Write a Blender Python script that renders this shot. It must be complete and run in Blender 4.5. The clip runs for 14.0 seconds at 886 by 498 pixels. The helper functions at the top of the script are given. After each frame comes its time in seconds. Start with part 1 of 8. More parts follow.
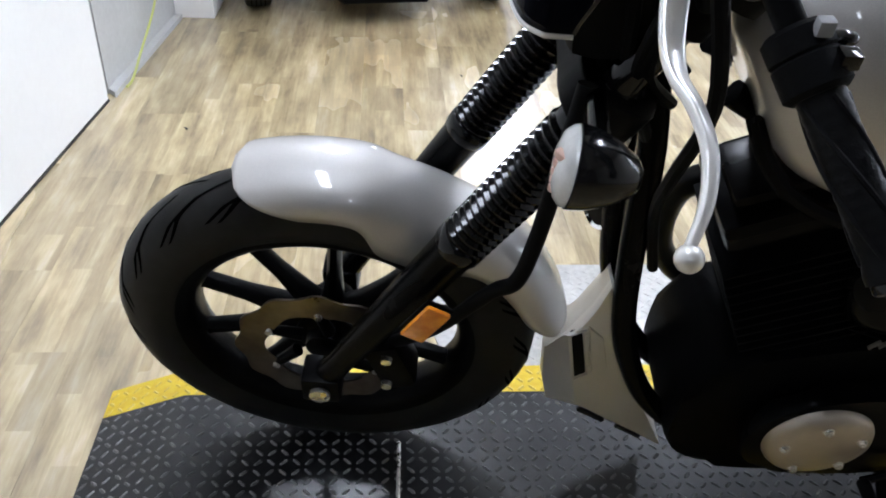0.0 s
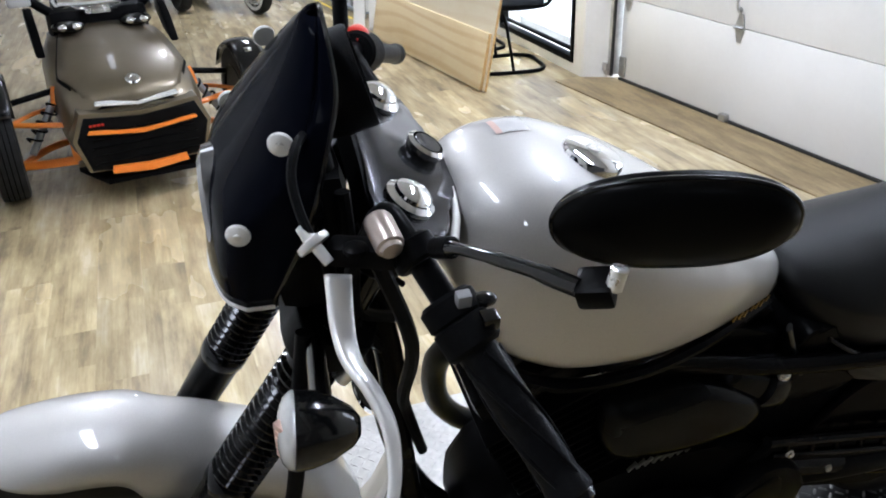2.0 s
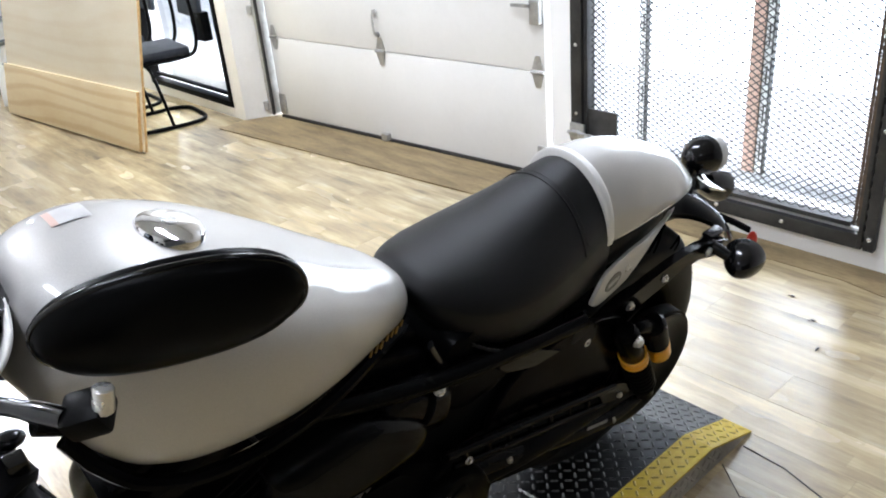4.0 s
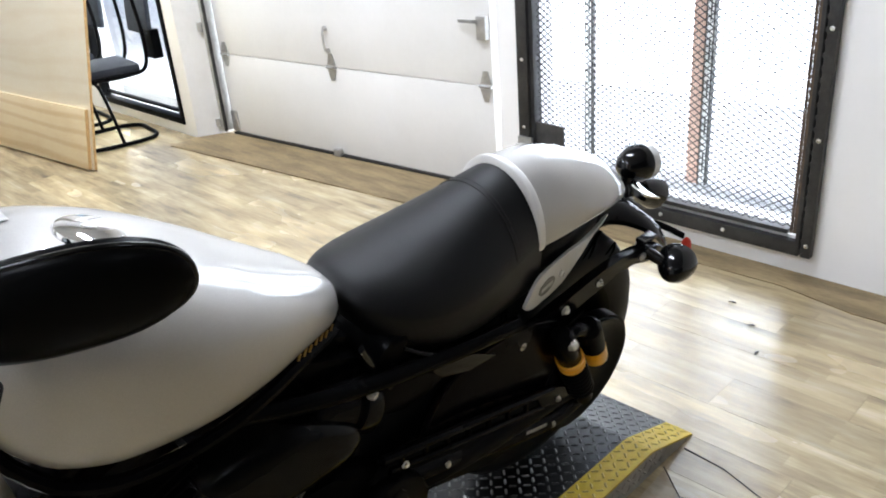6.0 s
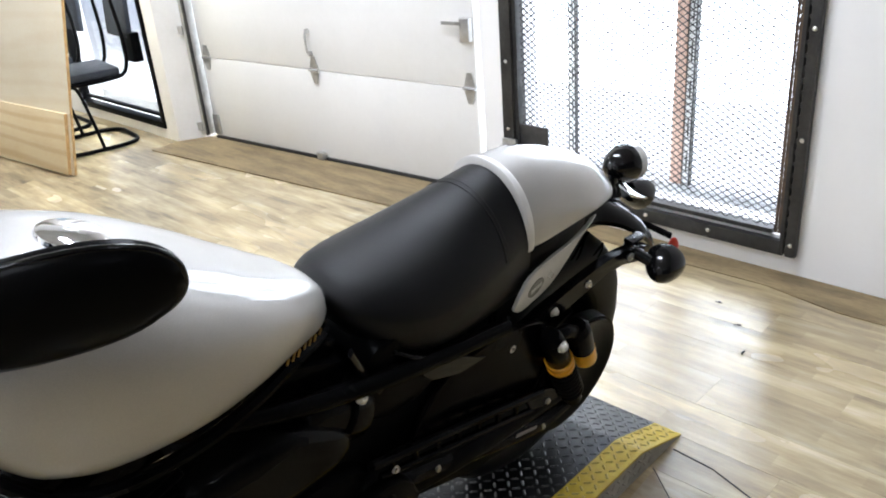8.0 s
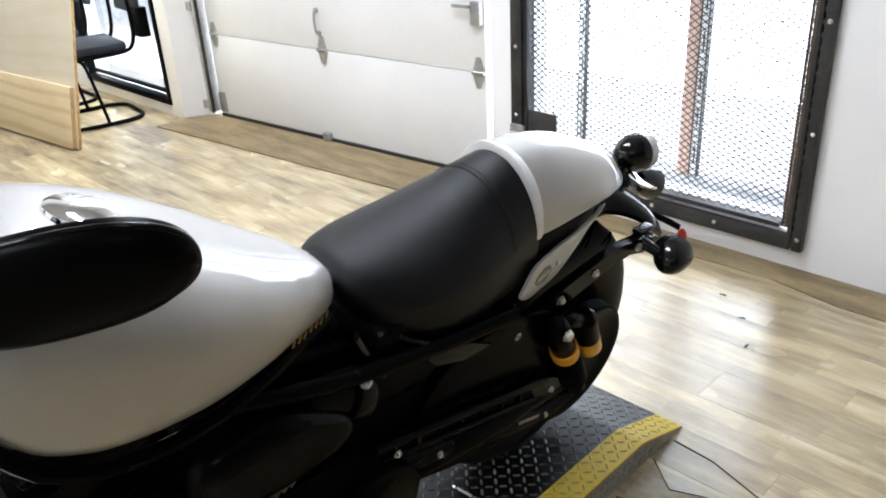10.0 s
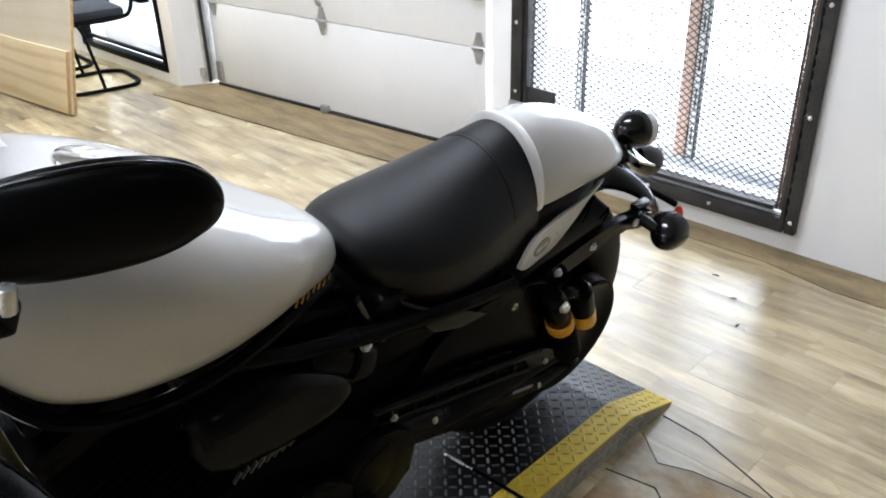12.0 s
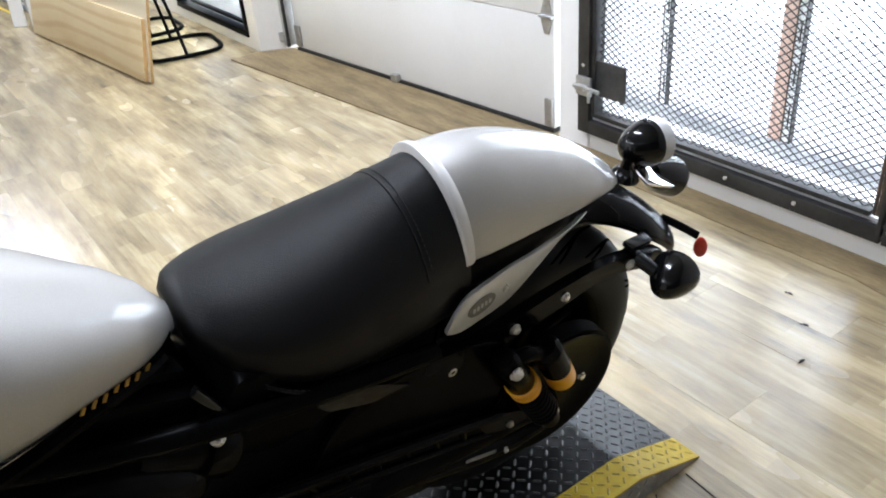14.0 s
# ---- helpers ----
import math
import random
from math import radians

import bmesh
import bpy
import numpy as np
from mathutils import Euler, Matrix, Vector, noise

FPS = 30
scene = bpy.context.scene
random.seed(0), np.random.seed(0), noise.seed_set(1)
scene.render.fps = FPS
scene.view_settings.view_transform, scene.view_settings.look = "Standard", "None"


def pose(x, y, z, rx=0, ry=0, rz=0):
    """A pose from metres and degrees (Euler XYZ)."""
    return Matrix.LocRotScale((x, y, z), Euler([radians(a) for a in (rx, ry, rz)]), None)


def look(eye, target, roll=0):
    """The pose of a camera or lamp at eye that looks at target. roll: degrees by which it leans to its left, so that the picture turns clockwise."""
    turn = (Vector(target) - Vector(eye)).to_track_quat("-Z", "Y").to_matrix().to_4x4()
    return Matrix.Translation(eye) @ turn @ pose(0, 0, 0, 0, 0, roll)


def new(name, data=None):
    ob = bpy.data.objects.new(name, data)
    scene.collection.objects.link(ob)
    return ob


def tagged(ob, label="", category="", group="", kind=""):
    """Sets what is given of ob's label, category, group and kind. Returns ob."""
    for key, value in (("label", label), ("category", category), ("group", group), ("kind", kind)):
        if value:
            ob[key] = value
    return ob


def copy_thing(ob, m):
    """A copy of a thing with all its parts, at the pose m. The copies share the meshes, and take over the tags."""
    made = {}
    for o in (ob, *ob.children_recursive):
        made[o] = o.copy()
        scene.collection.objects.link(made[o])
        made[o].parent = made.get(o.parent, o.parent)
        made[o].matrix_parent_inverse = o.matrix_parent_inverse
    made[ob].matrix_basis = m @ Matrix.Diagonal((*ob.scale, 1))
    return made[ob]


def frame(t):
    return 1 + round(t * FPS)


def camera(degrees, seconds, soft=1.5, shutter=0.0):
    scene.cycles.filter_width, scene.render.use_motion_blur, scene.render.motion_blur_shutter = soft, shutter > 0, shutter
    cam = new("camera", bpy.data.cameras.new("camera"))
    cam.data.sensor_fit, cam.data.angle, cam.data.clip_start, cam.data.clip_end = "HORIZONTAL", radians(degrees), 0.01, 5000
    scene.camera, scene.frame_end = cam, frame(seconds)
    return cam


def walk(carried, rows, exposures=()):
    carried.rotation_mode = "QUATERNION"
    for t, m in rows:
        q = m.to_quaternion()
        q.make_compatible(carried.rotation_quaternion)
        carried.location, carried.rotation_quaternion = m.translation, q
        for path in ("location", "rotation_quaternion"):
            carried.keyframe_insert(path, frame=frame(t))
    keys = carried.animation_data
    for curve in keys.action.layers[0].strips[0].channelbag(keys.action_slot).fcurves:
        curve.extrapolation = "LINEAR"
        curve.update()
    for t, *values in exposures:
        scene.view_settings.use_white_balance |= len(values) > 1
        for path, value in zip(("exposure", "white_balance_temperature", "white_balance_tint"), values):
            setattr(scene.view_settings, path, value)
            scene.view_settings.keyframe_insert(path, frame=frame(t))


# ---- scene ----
cam = camera(56.5, 14.0, 1.9)
PATH = [
    (0, (-0.005, -1.113, 1.279), (0.14, 0.524, 0.139), 3.0),
    (0.5, (-0.027, -1.132, 1.287), (-0.04, 0.522, 0.162), 2.9),
    (0.7, (-0.033, -1.151, 1.303), (-0.077, 0.504, 0.182), 2.9),
    (1, (-0.015, -1.15, 1.346), (-0.052, 0.561, 0.31), 0.5),
    (1.2, (0.006, -1.153, 1.370), (0.080, 0.579, 0.372), -0.3),
    (1.5, (0.035, -1.142, 1.388), (0.29, 0.583, 0.409), -1.0),
    (2, (0.093, -1.112, 1.427), (0.672, 0.568, 0.509), -1.8),
    (2.5, (0.139, -1.113, 1.438), (0.925, 0.493, 0.541), -3.2),
    (3, (0.187, -1.112, 1.438), (1.143, 0.408, 0.557), -4.8),
    (3.5, (0.226, -1.113, 1.43), (1.323, 0.305, 0.546), -4.8),
    (4, (0.243, -1.132, 1.427), (1.407, 0.234, 0.544), -5.2),
    (6.5, (0.259, -1.187, 1.413), (1.516, 0.120, 0.569), -4.9),
    (7, (0.256, -1.185, 1.412), (1.525, 0.114, 0.574), -5.2),
    (9.5, (0.269, -1.151, 1.403), (1.538, 0.121, 0.525), -3.5),
    (10, (0.261, -1.154, 1.405), (1.52, 0.126, 0.523), -3.2),
    (10.5, (0.261, -1.157, 1.403), (1.514, 0.13, 0.522), -3.2),
    (11, (0.257, -1.162, 1.403), (1.508, 0.125, 0.52), -3.1),
    (11.5, (0.271, -1.164, 1.397), (1.568, 0.056, 0.487), -2.9),
    (12, (0.236, -1.156, 1.394), (1.492, 0.094, 0.466), -1.4),
    (12.5, (0.216, -1.148, 1.384), (1.511, 0.043, 0.431), -0.5),
    (12.7, (0.220, -1.121, 1.365), (1.525, 0.054, 0.407), -1.3),
    (13, (0.237, -1.124, 1.351), (1.558, -0.046, 0.306), -1.2),
    (13.3, (0.351, -1.124, 1.352), (1.525, 0.150, 0.353), -4.7),
    (13.4, (0.416, -1.138, 1.364), (1.570, 0.201, 0.429), -4.3),
    (13.5, (0.481, -1.160, 1.376), (1.625, 0.215, 0.482), -3.8),
    (13.7, (0.594, -1.184, 1.399), (1.666, 0.193, 0.422), -5.0),
    (14, (0.704, -1.156, 1.403), (1.664, 0.269, 0.379), -5.0),
]
walk(cam, [(t, look(eye, target, roll)) for t, eye, target, roll in PATH],
     [(0.0, 0.03, 5980, 11.5), (1.5, 0.03, 5920, 11.5), (3.0, 0.16, 6150, 11), (9.5, 0.18, 6200, 11), (14.0, 0.10, 6080, 11)])

# ---- world and light ----
world = bpy.data.worlds.new("sky")
scene.world = world
world.use_nodes = True
_nt = world.node_tree
_sky = _nt.nodes.new("ShaderNodeTexSky")
_sky.sky_type = "NISHITA"
_sky.sun_disc = False
_sky.sun_elevation = radians(72)
_sky.sun_rotation = radians(59)
_nt.links.new(_sky.outputs[0], _nt.nodes["Background"].inputs[0])
_nt.nodes["Background"].inputs[1].default_value = 0.12


def sun_lamp():
    d = bpy.data.lights.new("sun", "SUN")
    d.energy, d.angle, d.color = 0.6, radians(15), (1.0, 0.97, 0.93)
    ob = new("sun", d)
    ob.matrix_world = look((6.5, 1.5, 9), (4, 0, 0))


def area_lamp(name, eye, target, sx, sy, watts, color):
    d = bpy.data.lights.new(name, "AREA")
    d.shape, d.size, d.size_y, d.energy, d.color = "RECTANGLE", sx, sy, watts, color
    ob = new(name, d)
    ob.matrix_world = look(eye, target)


sun_lamp()
# daylight in the openings
area_lamp("daylight_gate", (4.6, 0.6, 1.45), (0.4, 0.42, 0.6), 4.2, 3.0, 215, (0.84, 0.92, 1.0))
area_lamp("daylight_window", (3.9, 4.3, 1.2), (0.0, 4.0, 0.4), 2.4, 2.4, 150, (0.86, 0.93, 1.0))
# ceiling lights, out of view; the last two added to brighten the near side
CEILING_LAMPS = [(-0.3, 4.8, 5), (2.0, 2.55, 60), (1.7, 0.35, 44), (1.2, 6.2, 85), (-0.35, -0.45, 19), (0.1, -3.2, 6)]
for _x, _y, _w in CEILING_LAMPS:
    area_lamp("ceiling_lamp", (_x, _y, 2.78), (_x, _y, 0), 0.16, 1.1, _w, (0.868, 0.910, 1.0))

# unseen lamp set close to the added beam, for the floor's shade edge
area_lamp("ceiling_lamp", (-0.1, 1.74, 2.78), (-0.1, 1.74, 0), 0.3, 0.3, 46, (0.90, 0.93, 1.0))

# ---- materials ----


def rgb(c):
    return (c[0], c[1], c[2], 1.0) if not isinstance(c, (int, float)) else (c, c, c, 1.0)


def material(name, color, rough=0.5, metal=0.0, color2=None, scale=8.0, stretch=(1, 1, 1), spread=(0.35, 0.65), fine=None, fine_amount=0.15,
             bump=0.0, bump_scale=120.0, rough_var=0.0, coat=0.0, emission=0.0, alpha=1.0, transmission=0.0, per_object=0.0, ior=1.45, coords="Object", spec=0.5):
    m = bpy.data.materials.new(name)
    m.use_nodes = True
    nt = m.node_tree
    b = nt.nodes["Principled BSDF"]
    b.inputs["Roughness"].default_value = rough
    b.inputs["Metallic"].default_value = metal
    b.inputs["Coat Weight"].default_value = coat
    b.inputs["Coat Roughness"].default_value = 0.06
    b.inputs["Transmission Weight"].default_value = transmission
    b.inputs["IOR"].default_value = ior
    b.inputs["Specular IOR Level"].default_value = spec
    b.inputs["Alpha"].default_value = alpha
    if emission:
        b.inputs["Emission Color"].default_value = rgb(color)
        b.inputs["Emission Strength"].default_value = emission
    b.inputs["Base Color"].default_value = rgb(color)
    out = None
    tc = nt.nodes.new("ShaderNodeTexCoord")
    mp = nt.nodes.new("ShaderNodeMapping")
    mp.inputs["Scale"].default_value = stretch
    nt.links.new(tc.outputs[coords], mp.inputs[0])
    vec = mp.outputs[0]
    if color2 is not None:
        n = nt.nodes.new("ShaderNodeTexNoise")
        n.inputs["Scale"].default_value = scale
        n.inputs["Detail"].default_value = 6
        n.inputs["Roughness"].default_value = 0.6
        nt.links.new(vec, n.inputs["Vector"])
        r = nt.nodes.new("ShaderNodeValToRGB")
        r.color_ramp.elements[0].position, r.color_ramp.elements[1].position = spread
        r.color_ramp.elements[0].color, r.color_ramp.elements[1].color = rgb(color), rgb(color2)
        nt.links.new(n.outputs[0], r.inputs[0])
        out = r.outputs[0]
        if fine:
            n2 = nt.nodes.new("ShaderNodeTexNoise")
            n2.inputs["Scale"].default_value = fine
            n2.inputs["Detail"].default_value = 3
            nt.links.new(vec, n2.inputs["Vector"])
            mx = nt.nodes.new("ShaderNodeMix")
            mx.data_type, mx.blend_type = "RGBA", "OVERLAY"
            mx.inputs[0].default_value = fine_amount
            nt.links.new(out, mx.inputs[6])
            nt.links.new(n2.outputs[0], mx.inputs[7])
            out = mx.outputs[2]
        if rough_var:
            mr = nt.nodes.new("ShaderNodeMapRange")
            mr.inputs[3].default_value, mr.inputs[4].default_value = rough - rough_var, rough + rough_var
            nt.links.new(n.outputs[0], mr.inputs[0])
            nt.links.new(mr.outputs[0], b.inputs["Roughness"])
    if per_object:
        oi = nt.nodes.new("ShaderNodeObjectInfo")
        hs = nt.nodes.new("ShaderNodeHueSaturation")
        mr = nt.nodes.new("ShaderNodeMapRange")
        mr.inputs[3].default_value, mr.inputs[4].default_value = 1 - per_object, 1 + per_object
        nt.links.new(oi.outputs["Random"], mr.inputs[0])
        nt.links.new(mr.outputs[0], hs.inputs["Value"])
        if out:
            nt.links.new(out, hs.inputs["Color"])
        else:
            hs.inputs["Color"].default_value = rgb(color)
        out = hs.outputs[0]
    if out:
        nt.links.new(out, b.inputs["Base Color"])
    if bump:
        nb = nt.nodes.new("ShaderNodeTexNoise")
        nb.inputs["Scale"].default_value = bump_scale
        nb.inputs["Detail"].default_value = 4
        nt.links.new(vec, nb.inputs["Vector"])
        bp = nt.nodes.new("ShaderNodeBump")
        bp.inputs["Strength"].default_value = bump
        bp.inputs["Distance"].default_value = 0.002
        nt.links.new(nb.outputs[0], bp.inputs["Height"])
        nt.links.new(bp.outputs[0], b.inputs["Normal"])
    return m


def plank_material(name, joined=False):
    """Washed oak vinyl plank: streaks along y, a random tone for each plank."""
    m = bpy.data.materials.new(name)
    m.use_nodes = True
    nt = m.node_tree
    b = nt.nodes["Principled BSDF"]
    tc = nt.nodes.new("ShaderNodeTexCoord")
    rnd = nt.nodes.new("ShaderNodeNewGeometry").outputs["Random Per Island"] if joined else nt.nodes.new("ShaderNodeObjectInfo").outputs["Random"]
    sh = nt.nodes.new("ShaderNodeMath")
    sh.operation = "MULTIPLY"
    sh.inputs[1].default_value = 37.0
    nt.links.new(rnd, sh.inputs[0])
    cx = nt.nodes.new("ShaderNodeCombineXYZ")
    nt.links.new(sh.outputs[0], cx.inputs[2])
    ad = nt.nodes.new("ShaderNodeVectorMath")
    nt.links.new(tc.outputs["Object"], ad.inputs[0])
    nt.links.new(cx.outputs[0], ad.inputs[1])

    def layer(stretch, scale, detail):
        mp = nt.nodes.new("ShaderNodeMapping")
        mp.inputs["Scale"].default_value = stretch
        nt.links.new(ad.outputs[0], mp.inputs[0])
        n = nt.nodes.new("ShaderNodeTexNoise")
        n.inputs["Scale"].default_value = scale
        n.inputs["Detail"].default_value = detail
        n.inputs["Roughness"].default_value = 0.62
        nt.links.new(mp.outputs[0], n.inputs["Vector"])
        return n.outputs[0]

    broad = layer((9, 1.7, 1), 1.6, 5)
    r = nt.nodes.new("ShaderNodeValToRGB")
    e = r.color_ramp.elements
    e[0].position, e[1].position = 0.30, 0.72
    e[0].color, e[1].color = (0.25, 0.205, 0.14, 1), (0.66, 0.59, 0.45, 1)
    mid = e.new(0.46)
    mid.color = (0.45, 0.372, 0.24, 1)
    mid = e.new(0.58)
    mid.color = (0.56, 0.478, 0.32, 1)
    nt.links.new(broad, r.inputs[0])
    grain = layer((60, 2.5, 1), 2.0, 6)
    g = nt.nodes.new("ShaderNodeMix")
    g.data_type, g.blend_type = "RGBA", "OVERLAY"
    g.inputs[0].default_value = 0.26
    nt.links.new(r.outputs[0], g.inputs[6])
    nt.links.new(grain, g.inputs[7])
    patch = layer((2.2, 0.8, 1), 1.3, 3)
    pr = nt.nodes.new("ShaderNodeValToRGB")
    pr.color_ramp.elements[0].position, pr.color_ramp.elements[1].position = 0.38, 0.62
    pr.color_ramp.elements[0].color, pr.color_ramp.elements[1].color = (0.76, 0.75, 0.74, 1), (1.09, 1.08, 1.05, 1)
    nt.links.new(patch, pr.inputs[0])
    mu = nt.nodes.new("ShaderNodeMix")
    mu.data_type, mu.blend_type = "RGBA", "MULTIPLY"
    mu.inputs[0].default_value = 0.8
    nt.links.new(g.outputs[2], mu.inputs[6])
    nt.links.new(pr.outputs[0], mu.inputs[7])
    # dark open pores and cathedral streaks of the printed oak
    pores = layer((19, 0.9, 1), 1.7, 6)
    po = nt.nodes.new("ShaderNodeValToRGB")
    po.color_ramp.elements[0].position, po.color_ramp.elements[1].position = 0.33, 0.47
    po.color_ramp.elements[0].color, po.color_ramp.elements[1].color = (0.50, 0.47, 0.43, 1), (1.03, 1.03, 1.03, 1)
    nt.links.new(pores, po.inputs[0])
    streak = nt.nodes.new("ShaderNodeMix")
    streak.data_type, streak.blend_type = "RGBA", "MULTIPLY"
    streak.inputs[0].default_value = 0.36
    nt.links.new(mu.outputs[2], streak.inputs[6])
    nt.links.new(po.outputs[0], streak.inputs[7])
    mu = streak
    # printed strips of differing tone within a plank
    sx = nt.nodes.new("ShaderNodeSeparateXYZ")
    nt.links.new(tc.outputs["Object"], sx.inputs[0])
    slide = nt.nodes.new("ShaderNodeMath")
    nt.links.new(sx.outputs[1], slide.inputs[0])
    nt.links.new(sh.outputs[0], slide.inputs[1])
    turn = nt.nodes.new("ShaderNodeCombineXYZ")
    nt.links.new(slide.outputs[0], turn.inputs[0])
    nt.links.new(sx.outputs[0], turn.inputs[1])
    bt = nt.nodes.new("ShaderNodeTexBrick")
    bt.offset, bt.offset_frequency = 0.37, 2
    bt.inputs["Color1"].default_value, bt.inputs["Color2"].default_value = (0.62, 0.58, 0.52, 1), (1.12, 1.10, 1.05, 1)
    for key, val in (("Scale", 1.0), ("Mortar Size", 0.0), ("Bias", 0.15), ("Brick Width", 0.31), ("Row Height", 0.0507)):
        bt.inputs[key].default_value = val
    nt.links.new(turn.outputs[0], bt.inputs["Vector"])
    strip = nt.nodes.new("ShaderNodeMix")
    strip.data_type, strip.blend_type = "RGBA", "MULTIPLY"
    strip.inputs[0].default_value = 0.62
    nt.links.new(mu.outputs[2], strip.inputs[6])
    nt.links.new(bt.outputs[0], strip.inputs[7])
    mu = strip
    hs = nt.nodes.new("ShaderNodeHueSaturation")
    mr = nt.nodes.new("ShaderNodeMapRange")
    hs.inputs["Saturation"].default_value = 1.13
    mr.inputs[3].default_value, mr.inputs[4].default_value = 0.90, 1.07
    nt.links.new(rnd, mr.inputs[0])
    nt.links.new(mr.outputs[0], hs.inputs["Value"])
    nt.links.new(mu.outputs[2], hs.inputs["Color"])
    nt.links.new(hs.outputs[0], b.inputs["Base Color"])
    rr = nt.nodes.new("ShaderNodeMapRange")
    rr.inputs[3].default_value, rr.inputs[4].default_value = 0.19, 0.33
    b.inputs["Specular IOR Level"].default_value = 1.0
    b.inputs["Coat Weight"].default_value, b.inputs["Coat Roughness"].default_value = 0.35, 0.30
    nt.links.new(patch, rr.inputs[0])
    nt.links.new(rr.outputs[0], b.inputs["Roughness"])
    bp = nt.nodes.new("ShaderNodeBump")
    bp.inputs["Strength"].default_value, bp.inputs["Distance"].default_value = 0.10, 0.001
    nt.links.new(grain, bp.inputs["Height"])
    nt.links.new(bp.outputs[0], b.inputs["Normal"])
    return m


def mesh_glass(name, tint):
    m = bpy.data.materials.new(name)
    m.use_nodes = True
    b = m.node_tree.nodes["Principled BSDF"]
    b.inputs["Base Color"].default_value = rgb(tint)
    b.inputs["Roughness"].default_value = 0.02
    b.inputs["Transmission Weight"].default_value = 1.0
    b.inputs["IOR"].default_value = 1.45
    return m


SILVER = material("silver_paint", (0.46, 0.447, 0.427), 0.54, 0.76, (0.50, 0.487, 0.465), 3.0, fine=900, fine_amount=0.16, coat=1.0, rough_var=0.04)
SILVER.node_tree.nodes["Principled BSDF"].inputs["Coat IOR"].default_value = 1.75
SILVER_SATIN = material("silver_satin_plastic", (0.56, 0.55, 0.53), 0.42, 0.5, (0.63, 0.62, 0.60), 6.0, fine=500, fine_amount=0.1, rough_var=0.06)
TRIM_SILVER = material("pale_trim", (0.78, 0.77, 0.75), 0.35, 0.2, (0.70, 0.69, 0.67), 14.0, rough_var=0.05)
BLACK_GLOSS = material("gloss_black", (0.003, 0.003, 0.00315), 0.14, 0.0, (0.005, 0.005, 0.00525), 5.0, coat=0.25, rough_var=0.04, spec=0.32)
BLACK_SATIN = material("satin_black", (0.002, 0.002, 0.0021), 0.34, 0.0, (0.004, 0.004, 0.0042), 9.0, bump=0.1, bump_scale=300, rough_var=0.08, spec=0.05)
BLACK_MATTE = material("matte_black_plastic", (0.003, 0.003, 0.0032), 0.55, 0.0, (0.006, 0.006, 0.0063), 20.0, bump=0.2, bump_scale=400, rough_var=0.06, spec=0.05)
ENGINE_BLACK = material("engine_black", (0.002, 0.002, 0.0021), 0.42, 0.0, (0.004, 0.004, 0.0042), 12.0, bump=0.2, bump_scale=260, rough_var=0.1, spec=0.018)
RUBBER = material("tyre_rubber", (0.008, 0.008, 0.008), 0.5, 0.0, (0.014, 0.014, 0.0137), 16.0, bump=0.15, bump_scale=300, rough_var=0.06, spec=0.16)
GAITER_RUBBER = material("gaiter_rubber", (0.002, 0.002, 0.0021), 0.10, 0.0, (0.004, 0.004, 0.0042), 20.0, rough_var=0.06, spec=0.3)
LEATHER = material("seat_vinyl", (0.0016, 0.0016, 0.0017), 0.44, 0.0, (0.0035, 0.0035, 0.0037), 7.0, bump=0.35, bump_scale=520, rough_var=0.08, spec=0.29)
THREAD = material("seat_thread", (0.03, 0.03, 0.03), 0.8)
DARK_CHROME = material("dark_chrome", (0.16, 0.16, 0.165), 0.12, 1.0, (0.22, 0.22, 0.225), 20.0, rough_var=0.04)
CHROME = material("chrome", (0.86, 0.86, 0.86), 0.07, 1.0, (0.80, 0.80, 0.80), 10.0, rough_var=0.03)
LEVER_ALLOY = material("polished_lever", (0.78, 0.77, 0.75), 0.3, 0.7, (0.70, 0.69, 0.67), 25.0, rough_var=0.06)
STEEL = material("bolt_steel", (0.86, 0.86, 0.84), 0.28, 0.9, (0.66, 0.65, 0.63), 60.0, rough_var=0.08)
BLACK_RAIL = material("rail_black", (0.0025, 0.0025, 0.0027), 0.17, 0.0, (0.0045, 0.0045, 0.0047), 6.0, rough_var=0.08, spec=0.09)
BLACK_DEEP = material("deep_black", (0.002, 0.002, 0.0022), 0.25, 0.0, (0.0035, 0.0035, 0.0037), 6.0, rough_var=0.1, spec=0.05)
GRIP_RUBBER = material("grip_rubber", (0.002, 0.002, 0.0022), 0.38, 0.0, (0.005, 0.005, 0.0055), 30.0, bump=0.2, bump_scale=400, rough_var=0.08, spec=0.09)
DISC_STEEL = material("brake_disc_steel", (0.11, 0.09, 0.068), 0.3, 0.9, (0.20, 0.17, 0.135), 18.0, rough_var=0.08)
BRONZE_COVER = material("bronze_cover", (0.40, 0.35, 0.29), 0.42, 0.8, (0.48, 0.43, 0.36), 10.0, rough_var=0.05)
GOLD = material("gold_anodised", (0.85, 0.36, 0.006), 0.34, 0.0, (0.90, 0.43, 0.015), 16.0, rough_var=0.08)
GOLD_DULL = material("dull_gold_foil", (0.34, 0.19, 0.03), 0.4, 0.4, (0.42, 0.25, 0.05), 30.0)
AMBER = material("amber_reflector", (0.70, 0.19, 0.006), 0.2, 0.0, (0.85, 0.30, 0.015), 60.0, coat=0.5)
RED_PLASTIC = material("red_plastic", (0.50, 0.025, 0.015), 0.28, 0.0, (0.60, 0.04, 0.02), 40.0)
CLEAR_LENS = material("clear_ribbed_lens", (0.60, 0.60, 0.58), 0.18, 0.0, (0.48, 0.48, 0.46), 40.0, coat=0.6)
AMBER_BULB = material("amber_bulb", (0.66, 0.42, 0.33), 0.4, 0.0, (0.72, 0.5, 0.42), 30.0)
